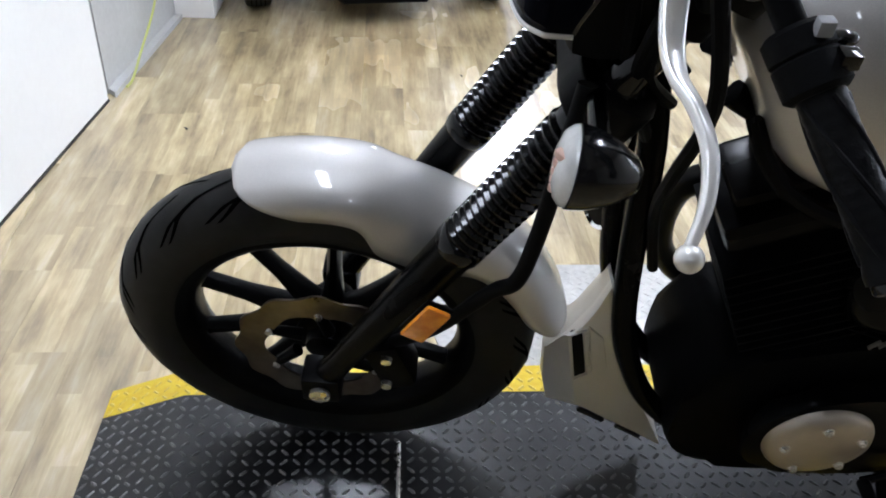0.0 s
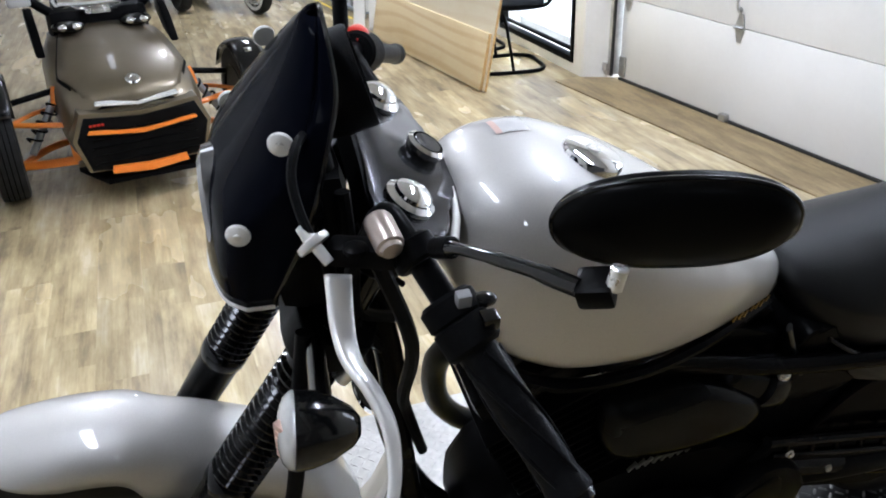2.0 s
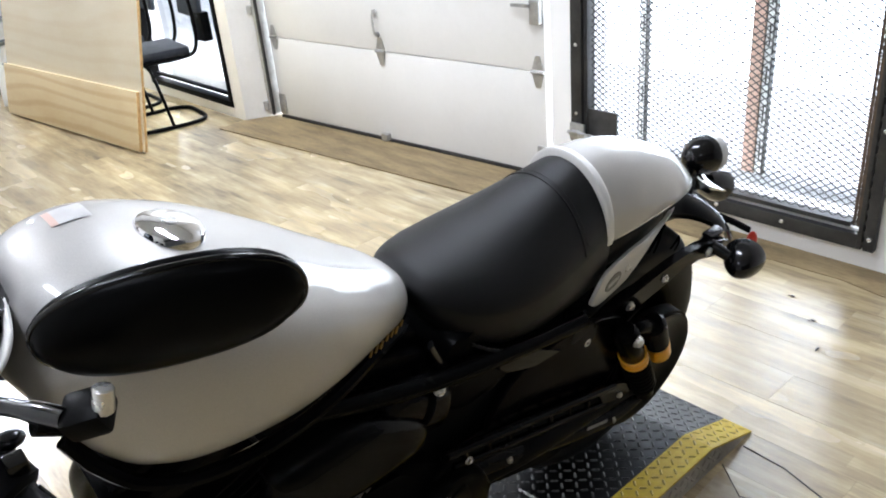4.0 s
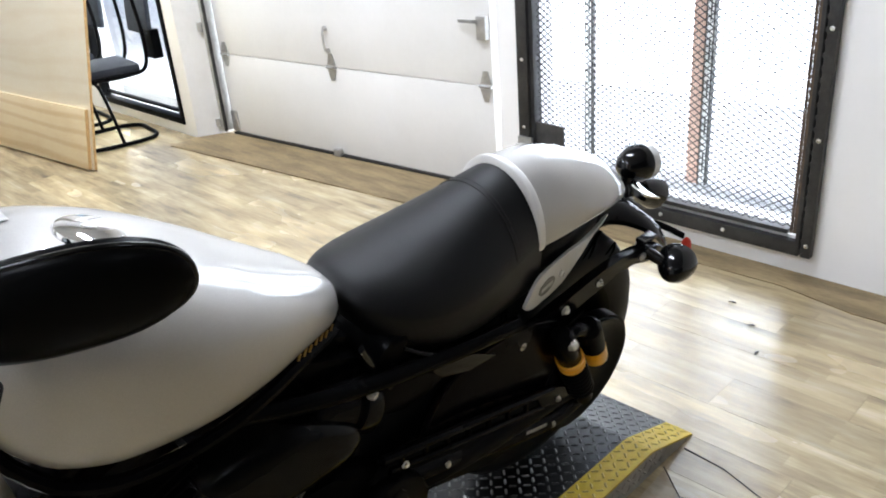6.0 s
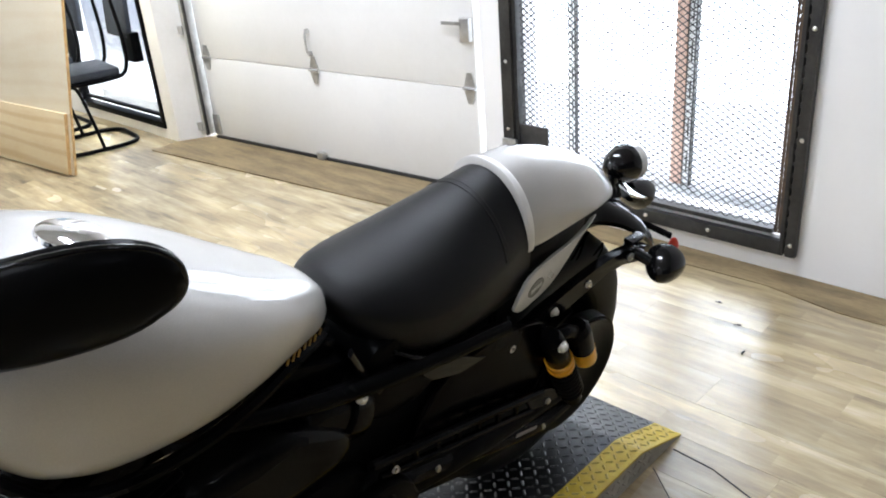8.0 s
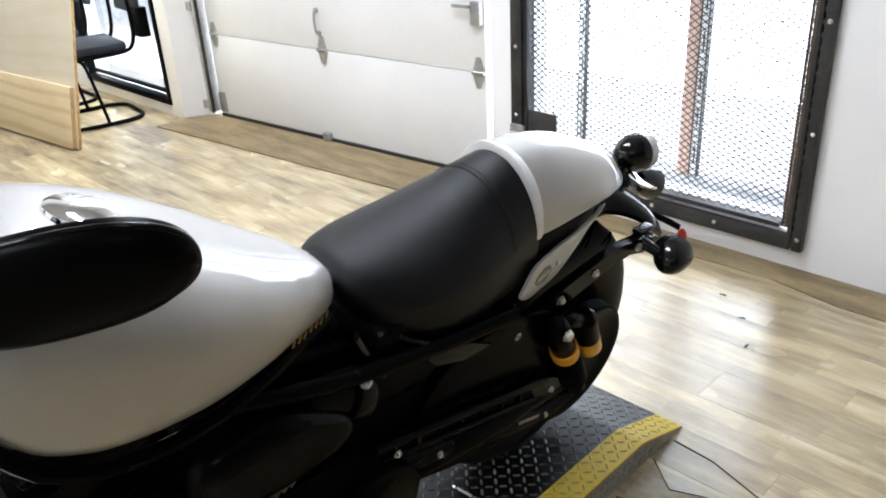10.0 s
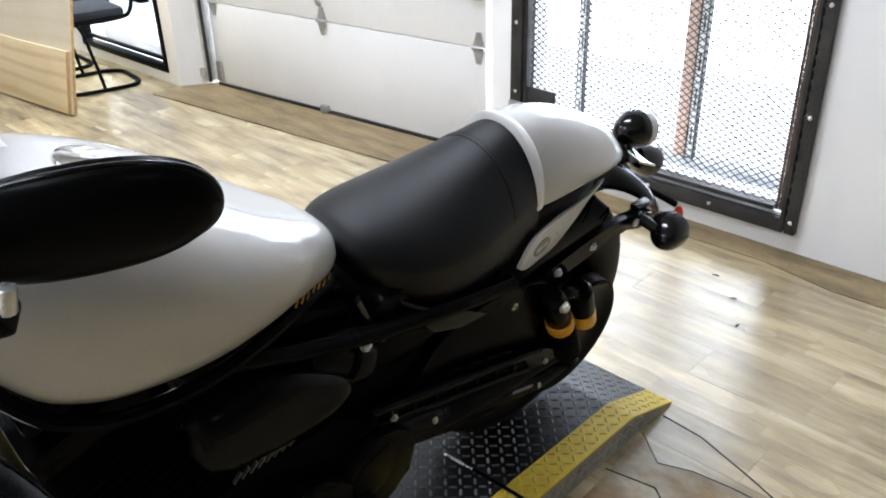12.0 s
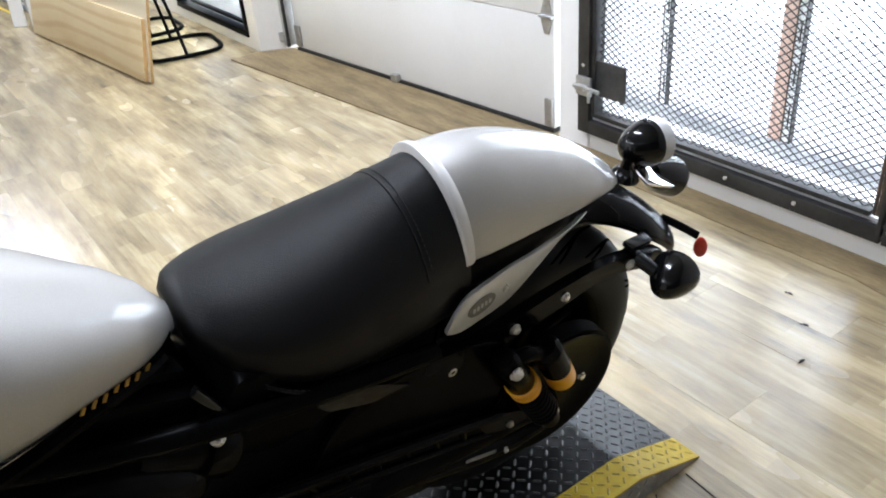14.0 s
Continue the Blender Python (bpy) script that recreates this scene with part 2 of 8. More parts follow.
SMOKE_LENS = material("smoked_tail_lens", (0.06, 0.07, 0.09), 0.06, 0.0, (0.09, 0.10, 0.12), 8.0, coat=0.8)
DIAL_GLASS = material("dial_glass", (0.30, 0.34, 0.38), 0.05, 0.2, (0.36, 0.40, 0.44), 6.0, coat=1.0)
STICKER = material("grey_sticker", (0.50, 0.49, 0.48), 0.5, 0.0, (0.58, 0.57, 0.56), 60.0)
STICKER_RED = material("orange_sticker_band", (0.60, 0.42, 0.36), 0.5)
BADGE_DARK = material("badge_dark", (0.16, 0.15, 0.13), 0.4, 0.5, (0.22, 0.21, 0.19), 40.0)
GREY_LABEL = material("grey_label", (0.22, 0.22, 0.22), 0.5, 0.0, (0.28, 0.28, 0.28), 60.0)

PLANK = plank_material("vinyl_plank")
PLANK_FAR = plank_material("vinyl_plank_far", joined=True)
JOINT = material("floor_joint", (0.38, 0.31, 0.205), 0.5, 0.0, (0.46, 0.38, 0.26), 5.0)
FLAGSTONE = material("flagstone_vinyl", (0.29, 0.185, 0.072), 0.38, 0.0, (0.43, 0.36, 0.25), 7.5, stretch=(1, 0.5, 1), fine=34, fine_amount=0.45, rough_var=0.1, per_object=0.2, spread=(0.44, 0.58))
CRACK = material("floor_crack", (0.028, 0.026, 0.024), 0.85, 0.0, (0.05, 0.045, 0.04), 30.0)
MAT_BROWN = material("worn_and_sheenless_floor", (0.145, 0.102, 0.048), 0.5, 0.0, (0.31, 0.23, 0.12), 7.0, stretch=(2.2, 0.4, 1), fine=90, fine_amount=0.4, bump=0.4, bump_scale=90, rough_var=0.1)
DECK_BLACK = material("deck_black_paint", (0.008, 0.008, 0.0086), 0.32, 0.0, (0.028, 0.028, 0.029), 3.5, fine=70, fine_amount=0.35, bump=0.15, bump_scale=220, rough_var=0.1, spec=0.4)
DECK_LUG = material("deck_lug_worn", (0.055, 0.055, 0.055), 0.34, 0.5, (0.17, 0.17, 0.167), 9.0, fine=80, fine_amount=0.4, rough_var=0.1)
DECK_STEEL = material("deck_bare_plate", (0.32, 0.31, 0.29), 0.4, 0.7, (0.46, 0.44, 0.41), 7.0, fine=70, fine_amount=0.3, rough_var=0.1)
YELLOW = material("safety_yellow_paint", (0.60, 0.42, 0.022), 0.45, 0.0, (0.72, 0.53, 0.05), 5.0, fine=60, fine_amount=0.3, rough_var=0.08, spread=(0.3, 0.7), spec=0.3)
YELLOW_WORN = material("safety_yellow_lug", (0.66, 0.49, 0.05), 0.4, 0.1, (0.55, 0.43, 0.12), 14.0, rough_var=0.08)
BRIGHT_PLATE = material("bright_tread_plate", (0.40, 0.39, 0.37), 0.36, 0.75, (0.52, 0.51, 0.485), 6.0, fine=60, fine_amount=0.25, rough_var=0.08)

WALL_WHITE = material("white_wall_paint", (0.89, 0.88, 0.86), 0.55, 0.0, (0.92, 0.91, 0.89), 1.6, fine=60, fine_amount=0.08, bump=0.15, bump_scale=160)
WALL_OFF_WHITE = material("off_white_paint", (0.80, 0.795, 0.78), 0.55, 0.0, (0.85, 0.845, 0.83), 1.4, fine=40, fine_amount=0.12, bump=0.15, bump_scale=160)
WALL_CREAM = material("cream_wall_paint", (0.70, 0.68, 0.63), 0.6, 0.0, (0.76, 0.74, 0.70), 2.2, fine=50, fine_amount=0.1, bump=0.2, bump_scale=140)
WALL_GREY = material("grey_wall_paint", (0.44, 0.44, 0.43), 0.6, 0.0, (0.50, 0.50, 0.49), 1.8, fine=50, fine_amount=0.1, bump=0.2, bump_scale=140)
GARAGE_WHITE = material("garage_door_skin", (0.76, 0.75, 0.72), 0.45, 0.0, (0.82, 0.81, 0.78), 1.3, fine=40, fine_amount=0.08, bump=0.12, bump_scale=90, rough_var=0.06)
GALVANISED = material("galvanised_steel", (0.42, 0.42, 0.41), 0.42, 0.8, (0.56, 0.56, 0.55), 26.0, rough_var=0.1)
DARK_STEEL = material("dark_steel_frame", (0.024, 0.024, 0.024), 0.5, 0.3, (0.05, 0.048, 0.045), 8.0, fine=60, fine_amount=0.3, rough_var=0.1)
RUST_STEEL = material("rusty_steel", (0.06, 0.045, 0.034), 0.6, 0.3, (0.12, 0.08, 0.05), 14.0, fine=60, fine_amount=0.3, rough_var=0.1)
MESH_STEEL = material("expanded_mesh_steel", (0.045, 0.045, 0.045), 0.55, 0.4, (0.08, 0.078, 0.075), 14.0)


def ply_material(name, dark, pale, contrast):
    """Rotary-cut pine: wandering cathedral bands over soft blotches."""
    m = material(name, pale, 0.5, 0.0, dark, 2.2, stretch=(0.7, 1, 2.0), spread=(0.45, 0.85), fine=60, fine_amount=0.16, bump=0.08, bump_scale=80)
    nt = m.node_tree
    b = nt.nodes["Principled BSDF"]
    flat = b.inputs["Base Color"].links[0].from_socket
    tc = nt.nodes.new("ShaderNodeTexCoord")
    mp = nt.nodes.new("ShaderNodeMapping")
    mp.inputs["Scale"].default_value = (0.55, 1, 1.9)
    nt.links.new(tc.outputs["Object"], mp.inputs[0])
    w = nt.nodes.new("ShaderNodeTexWave")
    w.bands_direction = "Z"
    for key, val in (("Scale", 1.7), ("Distortion", 14.0), ("Detail", 1.5), ("Detail Scale", 0.55), ("Detail Roughness", 0.4)):
        w.inputs[key].default_value = val
    nt.links.new(mp.outputs[0], w.inputs["Vector"])
    r = nt.nodes.new("ShaderNodeValToRGB")
    r.color_ramp.elements[0].position, r.color_ramp.elements[1].position = 0.05, 0.45
    r.color_ramp.elements[0].color, r.color_ramp.elements[1].color = (0.74, 0.58, 0.36, 1), (1, 1, 1, 1)
    nt.links.new(w.outputs[0], r.inputs[0])
    mx = nt.nodes.new("ShaderNodeMix")
    mx.data_type, mx.blend_type = "RGBA", "MULTIPLY"
    mx.inputs[0].default_value = contrast
    nt.links.new(flat, mx.inputs[6])
    nt.links.new(r.outputs[0], mx.inputs[7])
    nt.links.new(mx.outputs[2], b.inputs["Base Color"])
    return m


PLYWOOD = ply_material("pine_plywood", (0.74, 0.54, 0.27), (0.85, 0.69, 0.42), 0.42)
PLYWOOD_PALE = ply_material("pale_plywood", (0.80, 0.68, 0.46), (0.88, 0.79, 0.60), 0.12)
PLY_EDGE = material("plywood_edge", (0.42, 0.25, 0.09), 0.6, 0.0, (0.56, 0.36, 0.15), 30.0, stretch=(4, 4, 1), fine=60, fine_amount=0.3)

# ---- mesh helpers ----


def part(name, bm, mat, parent=None, label="", smooth=True, angle=40):
    """One mesh object from a bmesh, under a thing or a part."""
    me = bpy.data.meshes.new(name)
    bmesh.ops.recalc_face_normals(bm, faces=bm.faces[:])
    bm.to_mesh(me)
    bm.free()
    me.materials.append(mat)
    if smooth:
        me.shade_smooth()
        me.set_sharp_from_angle(angle=radians(angle))
    ob = new(name, me)
    if parent is not None:
        ob.parent = parent
    if label:
        tagged(ob, label)
    return ob


def thing(name, label, category, group="", m=None):
    ob = tagged(new(name), label, category, group)
    ob.empty_display_size = 0.1
    if m is not None:
        ob.matrix_world = m
    return ob


def structure(name, bm, mat, label="", smooth=False):
    return tagged(part(name, bm, mat, None, smooth=smooth), label, "structure", kind="structure")


def add_box(bm, lo, hi, bevel=0.0, m=None):
    r = bmesh.ops.create_cube(bm, size=1.0)
    vs = r["verts"]
    c, s = (Vector(lo) + Vector(hi)) / 2, Vector(hi) - Vector(lo)
    for v in vs:
        v.co = Vector((v.co.x * s.x, v.co.y * s.y, v.co.z * s.z)) + c
    if bevel:
        es = list({e for v in vs for e in v.link_edges})
        r = bmesh.ops.bevel(bm, geom=es, offset=bevel, segments=2, profile=0.6, affect="EDGES")
        vs = list({v for f in r["faces"] for v in f.verts} | {v for v in vs if v.is_valid})
    if m is not None:
        for v in vs:
            v.co = m @ v.co
    return vs


def box(lo, hi, bevel=0.0, m=None):
    bm = bmesh.new()
    add_box(bm, lo, hi, bevel, m)
    return bm


def frame_of(d):
    d = Vector(d).normalized()
    return d.to_track_quat("Z", "Y").to_matrix()


def add_rings(bm, rings, closed=False, caps=True):
    """Skin over rings of points of equal count."""
    loops = [[bm.verts.new(p) for p in ring] for ring in rings]
    n = len(loops[0])
    pairs = list(zip(loops, loops[1:])) + ([(loops[-1], loops[0])] if closed else [])
    for a, b in pairs:
        for i in range(n):
            bm.faces.new((a[i], a[(i + 1) % n], b[(i + 1) % n], b[i]))
    if caps and not closed:
        bm.faces.new(loops[0][::-1])
        bm.faces.new(loops[-1])
    return [v for loop in loops for v in loop]


def circle_points(c, rot, r, seg, sy=1.0):
    return [Vector(c) + rot @ Vector((r * math.cos(2 * math.pi * i / seg), sy * r * math.sin(2 * math.pi * i / seg), 0)) for i in range(seg)]


def add_cyl(bm, p0, p1, r0, r1=None, seg=20, edge=0.0):
    r1 = r0 if r1 is None else r1
    p0, p1 = Vector(p0), Vector(p1)
    rot = frame_of(p1 - p0)
    d = (p1 - p0).normalized()
    rings = []
    if edge:
        rings = [circle_points(p0, rot, r0 - edge, seg), circle_points(p0 + d * edge, rot, r0, seg), circle_points(p1 - d * edge, rot, r1, seg), circle_points(p1, rot, r1 - edge, seg)]
    else:
        rings = [circle_points(p0, rot, r0, seg), circle_points(p1, rot, r1, seg)]
    return add_rings(bm, rings)


def cyl(p0, p1, r0, r1=None, seg=20, edge=0.0):
    bm = bmesh.new()
    add_cyl(bm, p0, p1, r0, r1, seg, edge)
    return bm


def spline(points, per=6, closed=False):
    """Catmull-Rom through the points."""
    ps = [Vector(p) for p in points]
    n = len(ps)
    out = []
    last = n if closed else n - 1
    for i in range(last):
        g = (lambda k: ps[k % n]) if closed else (lambda k: ps[min(max(k, 0), n - 1)])
        a, b, c, d = g(i - 1), g(i), g(i + 1), g(i + 2)
        for k in range(per):
            t = k / per
            out.append(0.5 * ((2 * b) + (c - a) * t + (2 * a - 5 * b + 4 * c - d) * t * t + (3 * b - a - 3 * c + d) * t ** 3))
    if not closed:
        out.append(ps[-1])
    return out


def add_tube(bm, points, r, seg=10, per=5, closed=False, flat=1.0, straight=False):
    pts = [Vector(p) for p in points] if straight else spline(points, per, closed)
    n = len(pts)
    rings = []
    up = None
    for i, p in enumerate(pts):
        a = pts[(i - 1) % n] if closed or i > 0 else pts[i]
        b = pts[(i + 1) % n] if closed or i < n - 1 else pts[i]
        d = (b - a).normalized()
        if up is None:
            up = d.orthogonal().normalized()
        up = (up - d * up.dot(d)).normalized()
        side = d.cross(up)
        rad = r[min(int(i * len(r) / n), len(r) - 1)] if isinstance(r, (list, tuple)) else r
        rings.append([p + rad * (math.cos(2 * math.pi * k / seg) * up + flat * math.sin(2 * math.pi * k / seg) * side) for k in range(seg)])
    return add_rings(bm, rings, closed)


def tube(points, r, seg=10, per=5, closed=False, flat=1.0, straight=False):
    bm = bmesh.new()
    add_tube(bm, points, r, seg, per, closed, flat, straight)
    return bm


def add_lathe(bm, profile, c, axis, seg=32, closed=False):
    """profile: (radius, along) pairs round the axis through c."""
    rot = frame_of(axis)
    d = Vector(axis).normalized()
    rings = [circle_points(Vector(c) + d * h, rot, max(r, 1e-4), seg) for r, h in profile]
    return add_rings(bm, rings, closed)


def lathe(profile, c, axis, seg=32, closed=False):
    bm = bmesh.new()
    add_lathe(bm, profile, c, axis, seg, closed)
    return bm


def add_prism(bm, outline, axis, lo, hi, bevel=0.0):
    """A 2D outline pushed out along x, y or z; outline in the two other axes, in order."""
    def put(a, b, h):
        return {"x": (h, a, b), "y": (a, h, b), "z": (a, b, h)}[axis]
    v0 = [bm.verts.new(put(a, b, lo)) for a, b in outline]
    v1 = [bm.verts.new(put(a, b, hi)) for a, b in outline]
    fs = [bm.faces.new(v0), bm.faces.new(v1[::-1])]
    n = len(outline)
    for i in range(n):
        fs.append(bm.faces.new((v0[i], v0[(i + 1) % n], v1[(i + 1) % n], v1[i])))
    if bevel:
        es = list({e for f in fs[:2] for e in f.edges})
        bmesh.ops.bevel(bm, geom=es, offset=bevel, segments=2, profile=0.6, affect="EDGES")
    return v0 + v1


def prism(outline, axis, lo, hi, bevel=0.0):
    bm = bmesh.new()
    add_prism(bm, outline, axis, lo, hi, bevel)
    return bm


def smooth_outline(points, per=5):
    return [(p.x, p.y) for p in spline([(a, b, 0) for a, b in points], per, True)]


def add_ball(bm, c, r, u=20, v=12, m=None):
    r = (r, r, r) if isinstance(r, (int, float)) else r
    s = bmesh.ops.create_uvsphere(bm, u_segments=u, v_segments=v, radius=1.0)
    for w in s["verts"]:
        p = Vector((w.co.x * r[0], w.co.y * r[1], w.co.z * r[2]))
        w.co = (m @ p if m is not None else p) + Vector(c)
    return s["verts"]


def ball(c, r, u=20, v=12, m=None):
    bm = bmesh.new()
    add_ball(bm, c, r, u, v, m)
    return bm


def lerp_rows(rows, x):
    """Smooth value of each column of rows (x, a, b, ...) at x."""
    xs = [r[0] for r in rows]
    i = max(k for k in range(len(xs)) if xs[k] <= x + 1e-9)
    i = min(i, len(xs) - 2)
    t = (x - xs[i]) / (xs[i + 1] - xs[i])
    out = []
    for k in range(1, len(rows[0])):
        p = [rows[min(max(j, 0), len(rows) - 1)][k] for j in (i - 1, i, i + 1, i + 2)]
        out.append(0.5 * (2 * p[1] + (p[2] - p[0]) * t + (2 * p[0] - 5 * p[1] + 4 * p[2] - p[3]) * t * t + (3 * p[1] - p[0] - 3 * p[2] + p[3]) * t ** 3))
    return out


def hexbolt(name, at, axis, r, parent, mat=STEEL):
    """Domed socket bolt head with a washer."""
    bm = lathe([(r * 1.25, 0), (r * 1.25, r * 0.2), (r, r * 0.25), (r * 0.95, r * 0.8), (r * 0.6, r * 1.05), (r * 0.5, r * 1.05), (r * 0.45, r * 0.7), (0, r * 0.7)], at, axis, 14)
    return part(name, bm, mat, parent)


# ---- room ----
MESH_X = 2.935          # wall with the mesh gate
CEIL = 2.85


def build_room():
    # sub-floor under the planks
    bm = box((-5.2, -5.2, -0.12), (2.745, 9.3, -0.006))
    add_box(bm, (2.745, -5.2, -0.12), (3.05, 3.3, -0.006))
    structure("floor", bm, JOINT, "washed oak vinyl plank floor of the workshop")
    # gate wall: opening y -0.14..1.06, z 0.15..2.15
    bm = bmesh.new()
    add_box(bm, (MESH_X, -5.2, -0.1), (MESH_X + 0.16, -0.17, CEIL))
    add_box(bm, (MESH_X, -0.17, -0.1), (MESH_X + 0.16, 1.03, 0.135))
    add_box(bm, (MESH_X, -0.17, 2.12), (MESH_X + 0.16, 1.03, CEIL))
    structure("wall_east", bm, WALL_WHITE, "white painted wall round the mesh gate")
    # post between gate and garage door, and header over the garage door
    structure("pillar_1", box((MESH_X - 0.012, 1.032, -0.1), (MESH_X + 0.17, 1.19, CEIL), 0.004), WALL_WHITE, "white painted post beside the garage door")
    structure("header_1", prism([(2.925, 1.192), (2.70, 3.30), (2.86, 3.32), (3.085, 1.192)], "z", 2.15, CEIL), WALL_CREAM)
    # wall with the low window
    bm = bmesh.new()
    add_box(bm, (2.58, 3.345, -0.1), (2.74, 3.47, CEIL))
    add_box(bm, (2.58, 3.47, -0.1), (2.74, 4.62, 0.06))
    add_box(bm, (2.58, 3.47, 1.9), (2.74, 4.62, CEIL))
    add_box(bm, (2.58, 4.62, -0.1), (2.74, 9.3, CEIL))
    structure("wall_window", bm, WALL_CREAM, "cream painted wall with a low window")
    structure("jamb_1", prism([(2.582, 3.343), (2.71, 3.275), (2.86, 3.30), (2.76, 3.36)], "z", -0.1, CEIL), WALL_CREAM)
    # far, near and outer walls
    structure("wall_north", box((-5.2, 9.3, -0.1), (2.9, 9.45, CEIL)), WALL_WHITE)
    structure("wall_south", box((-5.2, -5.35, -0.1), (3.1, -5.2, CEIL)), material("dark_wall_paint", (0.16, 0.16, 0.165), 0.7, 0.0, (0.20, 0.20, 0.205), 2.0))
    structure("wall_west", box((-5.35, -5.35, -0.1), (-5.2, 9.45, CEIL)), WALL_WHITE)
    # unseen beam between front bay and back shop, added to shade the floor
    structure("shade_beam_1", box((-5.2, 1.84, 2.2), (2.9, 2.02, CEIL)), WALL_WHITE)
    structure("ceiling", box((-5.35, -5.35, CEIL), (3.1, 9.45, CEIL + 0.1)), material("grey_ceiling_board", (0.42, 0.42, 0.41), 0.8, 0.0, (0.50, 0.50, 0.49), 2.0, fine=40, fine_amount=0.1))
    # white partition beside the lift
    structure("partition_1", prism([(-0.97, 1.63), (-1.14, -0.2), (-1.5, -3.2), (-1.62, -3.2), (-1.26, -0.2), (-1.09, 1.64)], "z", 0.0, CEIL), WALL_OFF_WHITE, "white painted partition wall")
    structure("partition_2", prism([(-0.99, 1.645), (-1.6, 1.655), (-1.6, 1.692), (-0.99, 1.692)], "z", 0.0, CEIL), WALL_GREY)
    structure("wall_recess", prism([(-0.985, 1.695), (-0.912, 2.49), (-1.2, 2.50), (-1.6, 1.695)], "z", -0.0, CEIL), WALL_GREY, "grey painted wall with an outlet and a hose")
    structure("pier_1", box((-1.15, 2.495, 0), (-0.745, 2.78, CEIL), 0.004), WALL_WHITE, "white painted pier with a sharp corner")
    structure("wall_behind_brooms", box((-5.2, 3.62, 0), (-1.0, 3.72, CEIL)), WALL_WHITE)
    structure("baseboard", prism([(-0.985, 1.70), (-0.912, 2.488), (-0.882, 2.486), (-0.952, 1.66)], "z", 0.0, 0.02), WALL_GREY)
    structure("trim_1", prism([(-0.966, 1.63), (-1.136, -0.2), (-1.496, -3.2), (-1.50, -3.2), (-1.14, -0.2), (-0.97, 1.63)], "z", 0.0, 0.009), CRACK, "thin dark line along the foot of the partition")


def build_outside():
    white = material("pale_concrete", (0.72, 0.72, 0.72), 0.8, 0.0, (0.80, 0.80, 0.80), 1.2, fine=30, fine_amount=0.2)
    structure("ground", box((3.05, -30, -0.15), (60, 40, -0.02)), white, "pale concrete yard outside")
    structure("kerb_1", box((3.36, -3.0, -0.02), (3.46, 3.0, 0.055), 0.006), material("grey_kerb", (0.26, 0.26, 0.27), 0.8, 0.0, (0.50, 0.50, 0.50), 3.0, fine=40, fine_amount=0.4, bump=0.3, bump_scale=60), "grey concrete kerb outside the gate")
    # glowing sheet stands in for the glare outside; no lamp is there
    back = material("glowing_backdrop", (1, 1, 1), 1.0, emission=2.6)
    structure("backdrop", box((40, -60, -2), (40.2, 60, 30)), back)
    # open porch frame beyond the gate: a tan board, a white post and dark angle irons
    tan = material("tan_board", (0.56, 0.36, 0.28), 0.75, 0.0, (0.64, 0.43, 0.34), 7.0, stretch=(1, 1, 0.3), fine=40, fine_amount=0.3, bump=0.2, bump_scale=90)
    for y0, wood in ((0.495, True), (1.085, False)):
        p = thing("porch_post", "white porch post with a tan board on the grey kerb" if wood else "slim white porch post on the grey kerb", "post", m=pose(3.40, y0, 0.055))
        if wood:
            part("board", box((-0.02, -0.022, 0), (0.03, 0.030, 2.6), 0.003), tan, p, "tan painted board")
        part("post_body", box((-0.012, -0.058, 0), (0.028, -0.026, 2.6), 0.002), WALL_WHITE, p)
        part("angle_iron", box((-0.024, -0.030, 0), (-0.018, -0.026, 2.6)), RUST_STEEL, p)
        part("angle_iron", box((-0.024, -0.066, 0), (0.0, -0.060, 2.6)), DARK_STEEL, p)
        for k in range(16):
            part("slot", box((-0.0145, -0.046, 0.06 + k * 0.16), (-0.0125, -0.040, 0.14 + k * 0.16)), DARK_STEEL, p)
    w = thing("window_frame_outside", "white metal post outside the window", "post", m=pose(3.5, 4.75, -0.02))
    part("post", box((-0.05, -0.05, 0), (0.05, 0.05, 2.6), 0.003), WALL_GREY, w)


